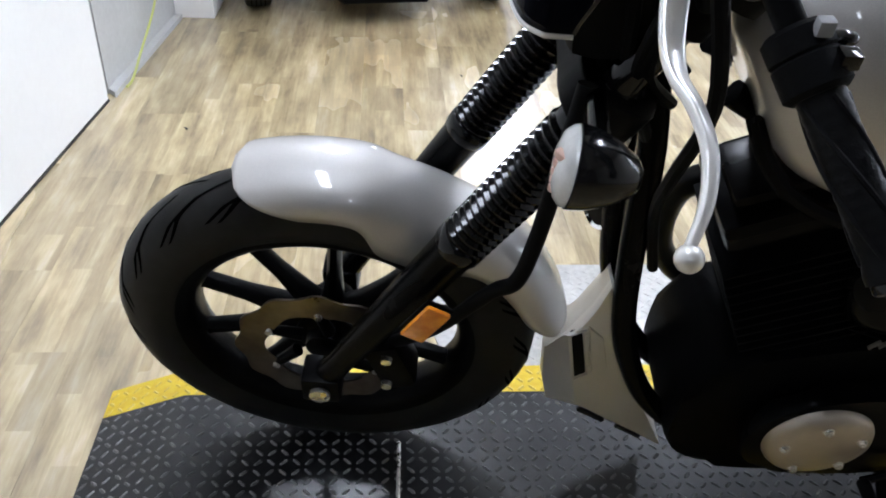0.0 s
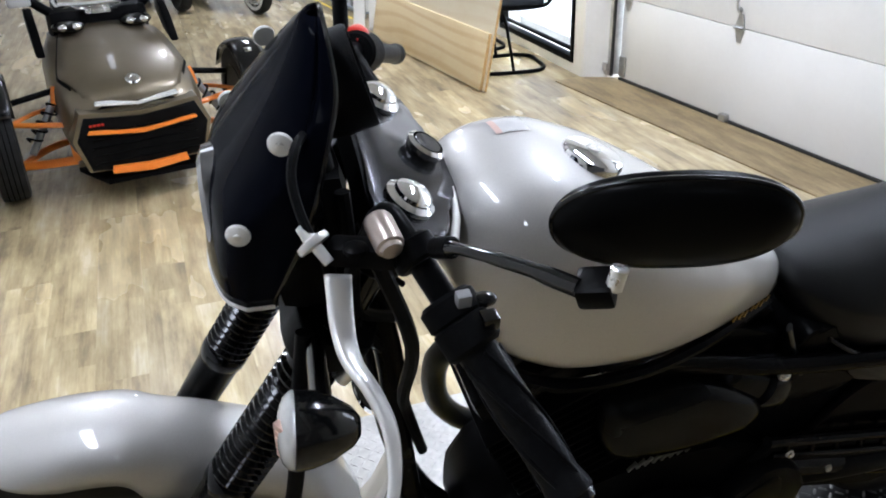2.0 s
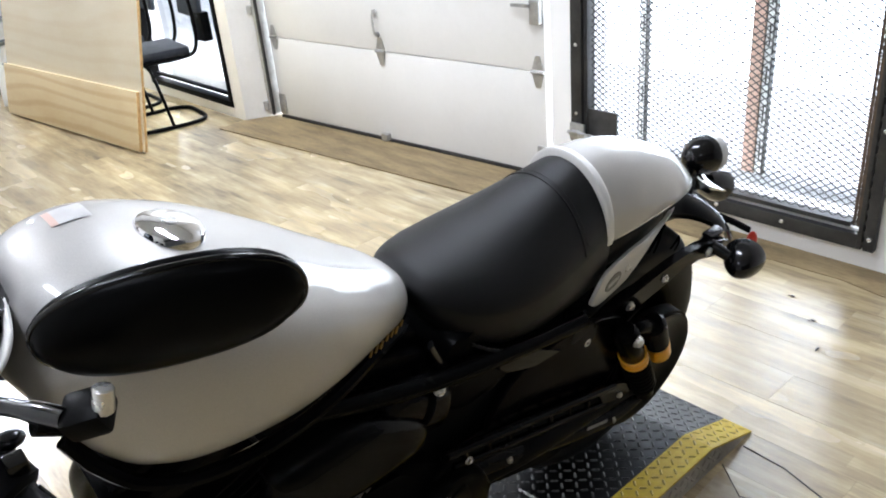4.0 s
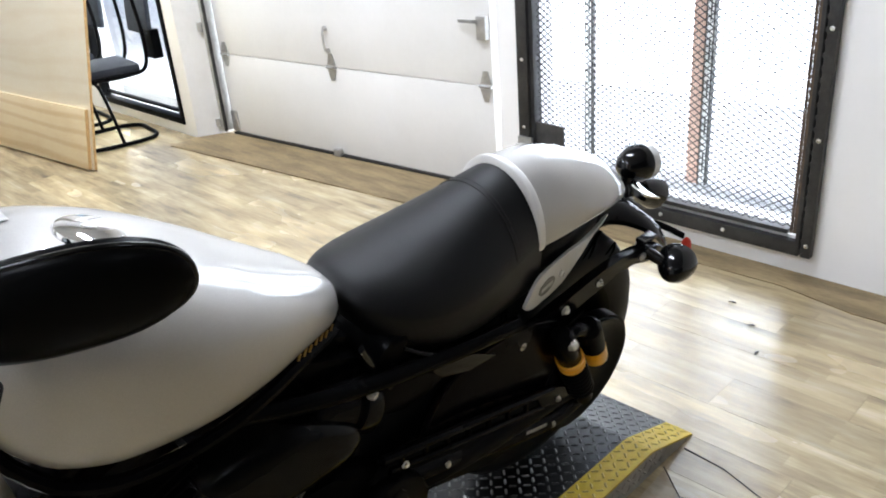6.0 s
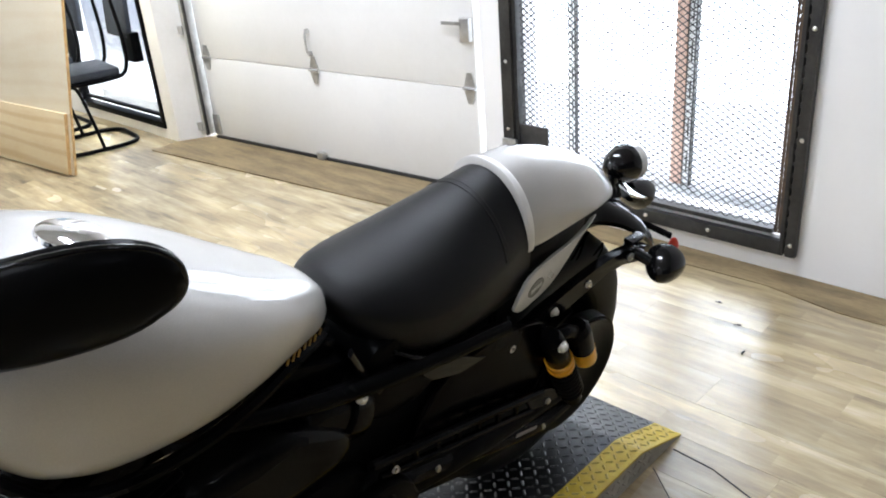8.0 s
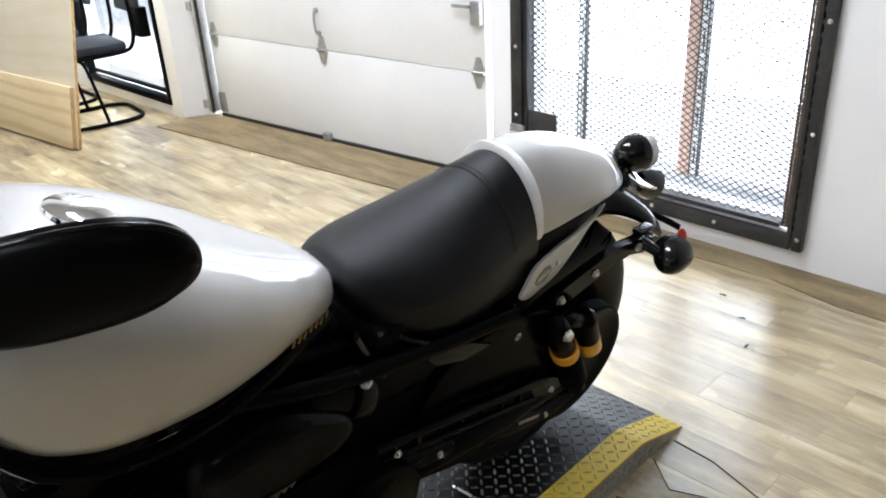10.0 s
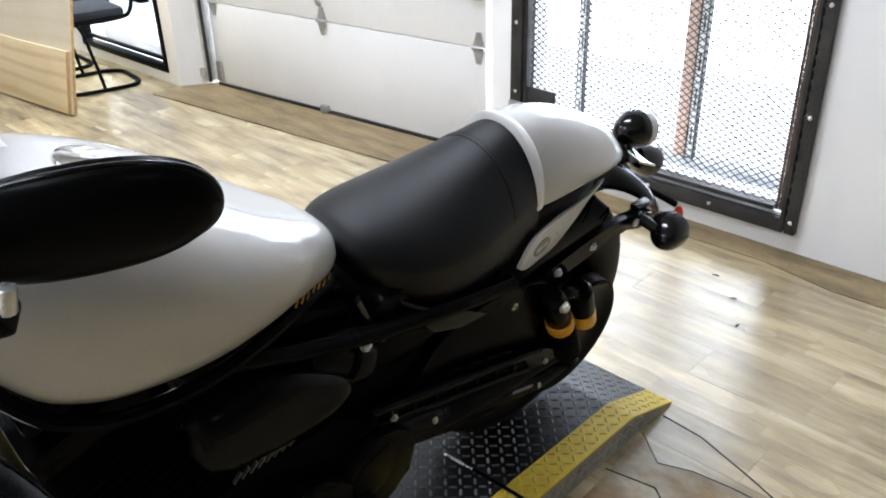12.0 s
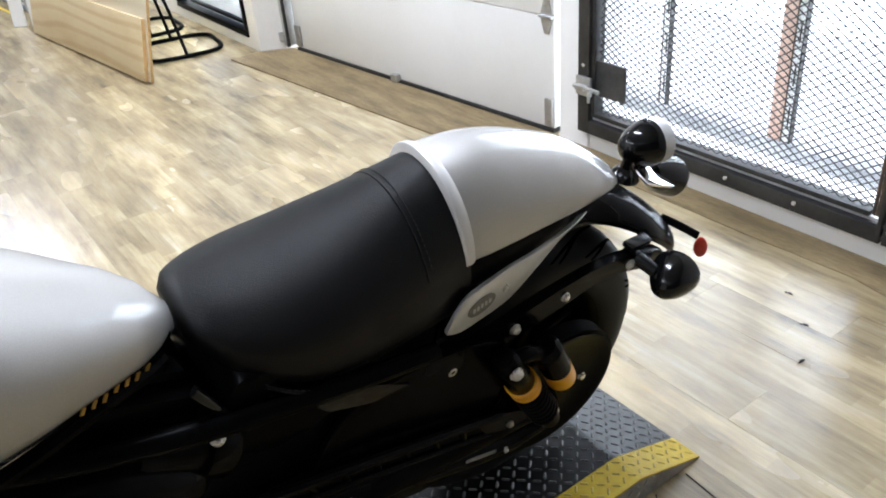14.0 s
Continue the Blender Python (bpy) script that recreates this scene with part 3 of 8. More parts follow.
def build_gate():
    """Steel gate of expanded metal, bolted to the wall."""
    g = thing("mesh_gate", "dark steel security gate of expanded metal mesh, bolted to the wall", "gate", m=pose(MESH_X, 0, 0))
    x0, x1 = -0.035, -0.006
    yl, yr, zb, zt = 1.065, -0.222, 0.076, 2.15
    w = 0.056
    st = part("stile", box((x0, yr, zb), (x1, yr + 0.034, zt), 0.002), DARK_STEEL, g, "dark slotted steel stile")
    part("stile_edge", box((x0, yr + 0.041, zb), (x1, yr + w, zt), 0.002), DARK_STEEL, st)
    for k in range(52):
        z = zb + 0.012 + k * 0.04
        part("slot_web", box((x0 + 0.004, yr + 0.034, z), (x1 - 0.004, yr + 0.041, z + 0.014)), DARK_STEEL, st)
    part("stile", box((x0, yl - w, zb), (x1, yl, zt), 0.002), DARK_STEEL, g)
    part("bottom_rail", box((x0, yr + w, zb), (x1, yl - w, zb + 0.052), 0.002), DARK_STEEL, g)
    part("top_rail", box((x0, yr + w, zt - 0.06), (x1, yl - w, zt), 0.002), DARK_STEEL, g)
    part("inner_angle", box((-0.004, yr + w + 0.002, zb + 0.068), (0.004, yr + w + 0.022, zt - 0.062)), RUST_STEEL, g, "rusty angle iron")
    part("inner_angle", box((-0.004, yr + w + 0.024, zb + 0.068), (0.0, yr + w + 0.034, zt - 0.062)), RUST_STEEL, g, "rusty angle iron")
    part("inner_angle", box((-0.02, yl - w - 0.02, zb + 0.068), (0.03, yl - w - 0.002, zt - 0.062)), DARK_STEEL, g)
    part("sill_angle", box((-0.02, yr + w + 0.036, zb + 0.068), (0.03, yl - w - 0.022, zb + 0.084)), DARK_STEEL, g)
    for y, z in [(yr + 0.028, 0.12), (yr + 0.028, 0.50), (yr + 0.028, 0.86), (yr + 0.028, 1.3), (yr + 0.028, 1.75), (yl - 0.028, 0.35), (yl - 0.028, 0.64), (yl - 0.028, 1.2), (0.10, zb + 0.03), (0.62, zb + 0.03), (0.36, zb + 0.03)]:
        hexbolt("bolt", (x0, y - 0.010 if y < 0 else y, z), (-1, 0, 0), 0.0062, g)
    # expanded metal: flattened diamond strands
    bm = bmesh.new()
    ya, yb, za, zz = yr + w + 0.01, yl - w - 0.01, zb + 0.07, zt - 0.06
    py, pz = 0.038, 0.0128
    r = 0.0019

    def strand(p, q):
        d = Vector(q) - Vector(p)
        n = Vector((0, -d.z, d.y)).normalized() * r
        k = Vector((r * 0.7, 0, 0))
        a = [bm.verts.new(Vector(p) + s) for s in (n - k, n + k, -n + k, -n - k)]
        b = [bm.verts.new(Vector(q) + s) for s in (n - k, n + k, -n + k, -n - k)]
        for i in range(4):
            bm.faces.new((a[i], a[(i + 1) % 4], b[(i + 1) % 4], b[i]))
    rows = int((zz - za) / pz)
    cols = int((yb - ya) / py) + 1
    for j in range(rows):
        z = za + j * pz
        for i in range(cols):
            y = ya + i * py
            off = py / 2 if j % 2 else 0
            y0 = y + off
            for s in (-1, 1):
                y1 = y0 + s * py / 2
                if ya - 1e-6 <= y0 <= yb and ya - 1e-6 <= y1 <= yb:
                    strand((0.004, y0, z), (0.004, y1, z + pz))
    tagged(part("expanded_mesh", bm, MESH_STEEL, g, smooth=False), "black expanded metal mesh", kind="stuff")
    # latch with its backing plate
    part("latch_plate", box((-0.012, 0.845, 0.235), (-0.002, 1.005, 0.372)), MESH_STEEL, g, "dark perforated latch guard")
    lt = part("latch", box((-0.075, 1.00, 0.262), (-0.036, 1.045, 0.282), 0.004), GALVANISED, g, "galvanised slide latch")
    part("latch_body", box((-0.052, 0.985, 0.235), (-0.037, 1.06, 0.31), 0.003), GALVANISED, lt)
    part("latch_bolt", cyl((-0.062, 0.93, 0.272), (-0.062, 1.06, 0.272), 0.008, seg=12), GALVANISED, lt)
    part("latch_handle", tube([(-0.062, 0.955, 0.272), (-0.085, 0.955, 0.268), (-0.09, 0.952, 0.235)], 0.006, 8), GALVANISED, lt)
    # pane behind the mesh
    gl = structure("window_1", box((MESH_X + 0.12, -0.17, 0.135), (MESH_X + 0.126, 1.03, 2.12)), mesh_glass("gate_glass", (0.98, 1.0, 1.0)))
    gl.visible_shadow = False


GAR0, GAR1 = Vector((2.745, 3.27, 0)), Vector((2.937, 1.195, 0))


def build_garage_door():
    """Sectional overhead door; local x runs along the door, y into the room."""
    d = GAR1 - GAR0
    L = d.length
    ang = math.degrees(math.atan2(d.y, d.x))
    m = pose(GAR0.x, GAR0.y, 0, 0, 0, ang)
    g = thing("garage_door", "white sectional overhead door with galvanised hinges", "garage door", m=m)
    # the room lies on the -y side
    h = 0.472
    for k in range(5):
        bm = bmesh.new()
        z0 = 0.018 + k * h
        add_box(bm, (0.07, 0.0, z0 + 0.002), (L - 0.04, 0.045, z0 + h - 0.002), 0.003)
        p = part("door_section", bm, GARAGE_WHITE, g, "white steel door section")
        if k:
            for xh in (0.12, 1.015, L - 0.075):
                bm = bmesh.new()
                for sg in (1, -1):
                    add_prism(bm, [(xh - 0.03, z0 + 0.012 * sg), (xh + 0.03, z0 + 0.012 * sg), (xh + 0.012, z0 + 0.07 * sg), (xh - 0.012, z0 + 0.07 * sg)], "y", -0.006, -0.001)
                add_cyl(bm, (xh - 0.034, -0.008, z0), (xh + 0.034, -0.008, z0), 0.008, seg=10)
                part("hinge", bm, GALVANISED, p, "galvanised hinge", smooth=False)
    part("bottom_seal", box((0.07, -0.008, 0.0), (L - 0.04, 0.05, 0.018), 0.004), DARK_STEEL, g, "black rubber bottom seal")
    part("floor_bracket", box((0.975, -0.034, 0.012), (1.020, -0.002, 0.050), 0.003), GALVANISED, g)
    # lift handle above the middle hinge
    hb = part("lift_handle", tube([(1.005, -0.008, 0.575), (1.008, -0.026, 0.585), (1.008, -0.032, 0.63), (1.005, -0.026, 0.676), (1.0, -0.008, 0.688)], 0.006, 8), GALVANISED, g, "galvanised lift handle")
    part("handle_foot", cyl((1.0, -0.012, 0.688), (1.0, -0.001, 0.688), 0.013, seg=14), GALVANISED, hb)
    part("handle_foot", cyl((1.005, -0.012, 0.575), (1.005, -0.001, 0.575), 0.013, seg=14), GALVANISED, hb)
    # locks and corner brackets at the edges
    part("roller_bracket", box((L - 0.095, -0.03, 0.70), (L - 0.045, -0.002, 0.80), 0.003), GALVANISED, g)
    part("latch_arm", box((L - 0.19, -0.035, 0.77), (L - 0.09, -0.022, 0.785), 0.002), GALVANISED, g)
    part("corner_bracket", box((L - 0.085, -0.012, 0.03), (L - 0.045, -0.002, 0.15), 0.002), GALVANISED, g)
    part("corner_bracket", box((0.075, -0.012, 0.03), (0.13, -0.002, 0.15), 0.002), GALVANISED, g)
    # track on the far side
    t = part("track", box((0.02, -0.055, 0.03), (0.05, 0.03, 2.2), 0.002), GALVANISED, g, "galvanised door track")
    part("track_flange", box((0.052, -0.06, 0.03), (0.066, -0.045, 2.2)), DARK_STEEL, t)
    part("track_bracket", box((-0.03, -0.06, 0.05), (0.018, -0.03, 0.10), 0.002), GALVANISED, t)
    part("track_bracket", box((-0.03, -0.06, 0.62), (0.018, -0.03, 0.67), 0.002), GALVANISED, t)


def build_low_window():
    f = thing("window_frame", "black framed low window in the cream wall", "window", m=pose(2.58, 0, 0))
    y0, y1, z0, z1 = 3.47, 4.62, 0.062, 1.9
    part("sill_bar", box((-0.012, y0, z0), (0.05, y1, z0 + 0.035), 0.002), BLACK_SATIN, f)
    part("head_bar", box((-0.012, y0, z1 - 0.035), (0.05, y1, z1), 0.002), BLACK_SATIN, f)
    part("side_bar", box((-0.012, y0, z0 + 0.036), (0.05, y0 + 0.035, z1 - 0.036), 0.002), BLACK_SATIN, f)
    part("side_bar", box((-0.012, y1 - 0.035, z0 + 0.036), (0.05, y1, z1 - 0.036), 0.002), BLACK_SATIN, f)
    part("inner_bar", box((0.012, y0 + 0.06, z0 + 0.06), (0.04, y1 - 0.06, z0 + 0.078), 0.002), BLACK_SATIN, f)
    part("inner_bar", box((0.012, y0 + 0.06, z0 + 0.08), (0.04, y0 + 0.078, z1 - 0.06), 0.002), BLACK_SATIN, f)
    gl = structure("window_2", box((2.665, y0 + 0.001, z0 + 0.04), (2.67, y1 - 0.001, z1 - 0.04)), mesh_glass("window_glass", (0.98, 1.0, 1.0)))
    gl.visible_shadow = False
    c = thing("control_box", "small black box fixed beside the window", "box", m=pose(2.575, 3.62, 0.47))
    part("case", box((-0.06, -0.07, 0), (-0.002, 0.07, 0.17), 0.006), BLACK_SATIN, c)


def build_planks():
    """Vinyl planks running along y, each a piece of its own near the camera's subject."""
    w, n = 0.152, 1.22
    rng = random.Random(5)
    near, far = [], []
    i = 0
    x = -5.1
    while x < 2.93:
        off = (i * 0.415 + rng.uniform(-0.08, 0.08)) % n
        y = -5.19 - off
        xe = min(x + w, 2.93)
        while y < 9.29:
            ya, yb = max(y, -5.19), min(y + n, 9.29)
            top = 2.93 if ya < 1.2 else (2.73 if ya < 3.0 else 2.575)
            if yb - ya > 0.02 and x < top:
                rec = (x, min(xe, top), ya, yb)
                inside = -0.9 < x < 2.9 and -0.8 < ya < 4.4 and not (-0.45 < x < 1.6 and -0.3 < ya < 0.0 and yb < 0.2)
                (near if inside else far).append(rec)
            y += n
        x += w
        i += 1
    near.sort(key=lambda r: abs(r[0] - 1.2) + abs(r[2] - 1.2))
    far += near[290:]
    near = near[:290]
    fl = bpy.data.objects["floor"]
    cache = {}
    for a, b, c, d in near:
        key = (round(b - a, 3), round(d - c, 3))
        if key not in cache:
            bm = bmesh.new()
            g = 0.0
            pts = [((g, g), (b - a - g, g), (b - a - g, d - c - g), (g, d - c - g))]
            q = pts[0]
            e = 0.0002
            base = [bm.verts.new((px, py, -0.006)) for px, py in q]
            mid = [bm.verts.new((px, py, -0.0003)) for px, py in q]
            top = [bm.verts.new((px + (e if k in (0, 3) else -e), py + (e if k in (0, 1) else -e), 0.0)) for k, (px, py) in enumerate(q)]
            for k in range(4):
                bm.faces.new((base[k], base[(k + 1) % 4], mid[(k + 1) % 4], mid[k]))
                bm.faces.new((mid[k], mid[(k + 1) % 4], top[(k + 1) % 4], top[k]))
            bm.faces.new(top)
            me = bpy.data.meshes.new("plank")
            bm.to_mesh(me)
            bm.free()
            me.materials.append(PLANK)
            cache[key] = me
        ob = new("plank", cache[key])
        ob.location = (a, c, 0)
        ob.parent = fl
    verts, faces = [], []
    g = 0.0004
    for a, b, c, d in far:
        k = len(verts)
        verts += [(a + g, c + g, 0), (b - g, c + g, 0), (b - g, d - g, 0), (a + g, d - g, 0), (a + g, c + g, -0.006), (b - g, c + g, -0.006), (b - g, d - g, -0.006), (a + g, d - g, -0.006)]
        faces += [(k, k + 1, k + 2, k + 3)] + [(k + j, k + 4 + j, k + 4 + (j + 1) % 4, k + (j + 1) % 4) for j in range(4)]
    me = bpy.data.meshes.new("planks_beyond")
    me.from_pydata(verts, [], faces)
    me.materials.append(PLANK_FAR)
    ob = tagged(new("planks_beyond", me), "further vinyl planks", kind="stuff")
    ob.parent = fl


build_room()
build_outside()
build_gate()
build_garage_door()
build_low_window()
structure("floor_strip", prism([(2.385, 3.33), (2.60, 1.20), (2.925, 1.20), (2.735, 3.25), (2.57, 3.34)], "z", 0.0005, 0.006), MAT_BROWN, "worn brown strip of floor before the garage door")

# brown colour stands for floor that gets no sheen from the gate
structure("floor_strip", prism([(2.80, 1.18), (2.79, 0.19), (2.80, -0.17), (2.75, -0.43), (2.78, -1.6), (2.925, -1.6), (2.925, 1.18)], "z", 0.0005, 0.003), MAT_BROWN, "brown strip along the gate's wall in place of the floor's missing sheen")

# ---- lift ----
DECK_Z = 0.07
L_Y0, L_Y1 = -0.348, 0.185
L_X0, L_X1 = -0.40, 1.70      # flat deck
R_X0, R_X1 = -0.575, 1.895    # ends of the ramps
STRIPE = 0.078


def deck_point(u, v):
    """Point of the deck's top at x = u, y = v, and the slope there."""
    if u < L_X0:
        t = (u - R_X0) / (L_X0 - R_X0)
        return Vector((u, v, 0.006 + (DECK_Z - 0.006) * t))
    if u > L_X1:
        t = (R_X1 - u) / (R_X1 - L_X1)
        return Vector((u, v, 0.006 + (DECK_Z - 0.006) * t))
    return Vector((u, v, DECK_Z))


def lug_mesh(y0, y1, x0=None, x1=None, side=False):
    """Raised lugs of tread plate, crossing by turns."""
    x0, x1 = (R_X0 if x0 is None else x0), (R_X1 if x1 is None else x1)
    p = 0.0235
    verts, faces = [], []
    i0, i1 = int(x0 / p) - 1, int(x1 / p) + 1
    j0, j1 = int(y0 / p) - 1, int(y1 / p) + 1
    ln, wd, ht = 0.0104, 0.0034, 0.0026
    for i in range(i0, i1 + 1):
        for j in range(j0, j1 + 1):
            u, v = i * p, j * p
            if not (x0 + 0.01 < u < x1 - 0.01 and y0 + 0.006 < v < y1 - 0.006):
                continue
            a = math.radians(45 if (i + j) % 2 else -45)
            du, dv = math.cos(a), math.sin(a)
            k = len(verts)
            for f, s, h in ((-1, 0, 0), (-0.6, -1, 0), (0.6, -1, 0), (1, 0, 0), (0.6, 1, 0), (-0.6, 1, 0), (-0.55, 0, 1), (0.55, 0, 1)):
                uu, vv = u + du * ln * f - dv * wd * s, v + dv * ln * f + du * wd * s
                if side:
                    verts.append((uu, -h * ht, vv))
                else:
                    q = deck_point(uu, vv)
                    verts.append((q.x, q.y, q.z + h * ht))
            faces += [(k, k + 1, k + 6), (k + 1, k + 2, k + 7, k + 6), (k + 2, k + 3, k + 7), (k + 3, k + 4, k + 7), (k + 4, k + 5, k + 6, k + 7), (k + 5, k, k + 6)]
    return verts, faces


def lug_part(name, vf, mat, parent, label):
    me = bpy.data.meshes.new(name)
    me.from_pydata(vf[0], [], vf[1])
    me.materials.append(mat)
    ob = tagged(new(name, me), label, kind="stuff")
    ob.parent = parent
    return ob


def deck_strip(y0, y1, thick=0.005):
    """A lengthwise strip of the deck with its two ramps."""
    prof = [(R_X0, 0.006), (L_X0 - 0.006, DECK_Z - 0.0015), (L_X0 + 0.006, DECK_Z), (L_X1 - 0.006, DECK_Z), (L_X1 + 0.006, DECK_Z - 0.0015), (R_X1, 0.006)]
    low = [(x, max(z - thick, 0.0005)) for x, z in prof[::-1]]
    return prism(prof + low, "y", y0, y1)


def build_lift():
    g = thing("motorcycle_lift", "low black tread plate lift with yellow painted edges and end ramps", "lift")
    part("deck", deck_strip(L_Y0 + STRIPE, L_Y1 - STRIPE), DECK_BLACK, g, "worn black painted tread plate", smooth=False)
    part("edge_stripe", deck_strip(L_Y0, L_Y0 + STRIPE - 0.0005), YELLOW, g, "yellow painted edge", smooth=False)
    part("edge_stripe", deck_strip(L_Y1 - STRIPE + 0.0005, L_Y1), YELLOW, g, "yellow painted edge", smooth=False)
    lug_part("deck_lug_field", lug_mesh(L_Y0 + STRIPE, L_Y1 - STRIPE), DECK_LUG, g, "raised lugs of the black deck")
    lug_part("stripe_lug_field", lug_mesh(L_Y0, L_Y0 + STRIPE), YELLOW_WORN, g, "raised lugs of the yellow edge")
    lug_part("stripe_lug_field", lug_mesh(L_Y1 - STRIPE, L_Y1), YELLOW_WORN, g, "raised lugs of the yellow edge")
    prof = [(R_X0, 0.001), (L_X0, 0.001), (L_X1, 0.001), (R_X1, 0.001), (L_X1 + 0.004, DECK_Z - 0.006), (L_X0 - 0.004, DECK_Z - 0.006)]
    part("side_plate", prism(prof, "y", L_Y0 + 0.001, L_Y0 + 0.007), DECK_STEEL, g, "bare tread plate side", smooth=False)
    part("side_plate", prism(prof, "y", L_Y1 - 0.007, L_Y1 - 0.001), DECK_STEEL, g, "bare tread plate side", smooth=False)
    v, f = lug_mesh(0.004, DECK_Z - 0.008, L_X0 - 0.02, L_X1 + 0.05, side=True)
    v = [(a, b + L_Y0 + 0.001, c) for a, b, c in v]
    lug_part("side_lug_field", (v, f), DECK_STEEL, g, "raised lugs of the side plate")
    # floor bracket on the side
    br = part("floor_bracket", prism([(1.15, -0.35), (1.235, -0.35), (1.225, -0.385), (1.19, -0.435), (1.13, -0.435)], "z", 0.0015, 0.006), BRIGHT_PLATE, g, "bare steel floor bracket", smooth=False)
    part("bracket_hole", cyl((1.195, -0.388, 0.006), (1.195, -0.388, 0.0068), 0.007, seg=14), CRACK, br)


build_lift()
# bright tread plate lying beyond the lift
_p = thing("tread_plate", "bright aluminium tread plate with a rounded end on the floor", "plate", m=pose(0.62, 0.42, 0.0005))
_o = [(-0.36 - 0.15 * math.sin(a), -0.225 * math.cos(a)) for a in [math.pi * k / 14 for k in range(1, 14)]] + [(-0.36, 0.225), (0.62, 0.225), (0.62, -0.225)]
part("sheet", prism(_o, "z", 0, 0.004), BRIGHT_PLATE, _p, smooth=False)
_bm = bmesh.new()
for _i in range(-15, 26):
    for _j in range(-8, 9):
        _u, _v = _i * 0.0235, _j * 0.0235
        if _u < -0.36 - 0.13 * math.sqrt(max(0, 1 - (_v / 0.225) ** 2)) or abs(_v) > 0.21 or _u > 0.6:
            continue
        _r = pose(_u, _v, 0.004, 0, 0, 45 if (_i + _j) % 2 else -45)
        _vs = [_bm.verts.new(_r @ Vector(q)) for q in ((-0.0135, 0, 0), (0, -0.0028, 0), (0.0135, 0, 0), (0, 0.0028, 0), (0, 0, 0.002))]
        for _k in range(4):
            _bm.faces.new((_vs[_k], _vs[(_k + 1) % 4], _vs[4]))
tagged(part("plate_lug_field", _bm, BRIGHT_PLATE, _p, smooth=False), "raised lugs of the plate", kind="stuff")

# ---- motorcycle ----
# local x runs to the rear from the front axle, y to the right, z up from the deck
WB = 1.575
D = -0.035
BIKE = pose(1.49, -0.07, DECK_Z, 0, 0, -2.0) @ pose(0, 0, 0, 13.0) @ pose(-WB, 0, 0)
bike = thing("motorcycle", "silver and black cafe racer motorcycle leaning on the lift", "motorcycle", m=BIKE)
FRONT = pose(-0.006, 0.033, 0.336, 0, 0, -4.6) @ pose(0, 0, 0, 2.0) @ pose(0, 0, -0.33)
FRONT_UP = pose(0, 0.042, 0.003, 2.6, 0, -4.4)
RAKE = radians(29)
FORK = Vector((math.sin(RAKE), 0, math.cos(RAKE)))
AXLE = Vector((0, 0, 0.33))


def front(bm):
    """Turn what is built straight with the steering."""
    bmesh.ops.transform(bm, matrix=FRONT, verts=bm.verts[:])
    return bm


def upper(bm):
    """The same for fork, yokes and cowl, which lean a little more."""
    bmesh.ops.transform(bm, matrix=FRONT_UP, verts=bm.verts[:])
    return bm


def on_fork(s, y, dx=0.0):
    """Point s along the fork leg at y, dx behind its line."""
    return AXLE + FORK * s + Vector((math.cos(RAKE) * dx, y, -math.sin(RAKE) * dx))


def super_loft(rows, seg=40, up_pow=0.8, low_pow=0.6, side_pow=0.8, waist=0.35, y0=D, n=26, shear=None):
    """Body skinned over sections; rows of x, top, bottom, half width."""
    rings = []
    xs = [rows[0][0] + (rows[-1][0] - rows[0][0]) * k / n for k in range(n + 1)]
    for x in xs:
        top, bot, half = lerp_rows(rows, x)
        half = max(half, 0.004)
        zc = bot + waist * (top - bot)
        ring = []
        for k in range(seg):
            a = 2 * math.pi * k / seg
            c, s = math.cos(a), math.sin(a)
            y = half * math.copysign(abs(c) ** side_pow, c)
            z = zc + (top - zc) * s ** up_pow if s >= 0 else zc - (zc - bot) * (-s) ** low_pow
            xx = x + (shear(x, z) if shear else 0)
            ring.append(Vector((xx, y0 + y, z)))
        rings.append(ring)
    return rings


# wheels -----------------------------------------------------------------


def tyre_bm(c, R, r0, half, seg=72):
    prof = [(r0, -half * 0.78), (r0 + 0.012, -half * 0.92), (r0 + 0.35 * (R - r0), -half), (r0 + 0.62 * (R - r0), -half * 0.95), (r0 + 0.84 * (R - r0), -half * 0.72), (R - 0.004, -half * 0.4), (R, 0)]
    prof = prof + [(r, -h) for r, h in prof[-2::-1]]
    return lathe(prof, c, (0, 1, 0), seg, True)


def tread_bm(c, R, r0, half, count):
    """Curved grooves across the tread, as thin dark ribbons set in its surface."""
    bm = bmesh.new()

    def at(ang, h):
        t = abs(h) / half
        rs = r0 + 0.84 * (R - r0)
        r = (R - 0.01 * t if t < 0.4 else R - 0.004 + (rs - R + 0.004) * (t - 0.4) / 0.32 if t < 0.72 else rs - (t - 0.72) / 0.23 * 0.22 * (R - r0)) + 0.0009
        return Vector((c[0] + r * math.cos(ang), c[1] + h, c[2] + r * math.sin(ang)))
    pitch = 2 * math.pi / count
    # a long wavy groove from the crown to the shoulder and a short one between, on either side
    for k in range(count):
        for sd in (-1, 1):
            for shift, h0, h1, sweep, wide in ((0.0, 0.06, 0.90, 0.52, 0.0078), (0.5, 0.34, 0.93, 0.30, 0.0062)):
                va = []
                for j in range(11):
                    t = j / 10
                    ang = pitch * (k + shift + (0.5 if sd > 0 else 0)) + sweep * t ** 1.25 + 0.022 * math.sin(5.2 * t)
                    h = sd * half * (h0 + (h1 - h0) * t)
                    w = wide * (1.0 - 0.9 * abs(t - 0.45) ** 1.5)
                    va.append((bm.verts.new(at(ang - w / R, h)), bm.verts.new(at(ang + w / R, h))))
                for p, q in zip(va, va[1:]):
                    bm.faces.new((p[0], p[1], q[1], q[0]))
    return bm


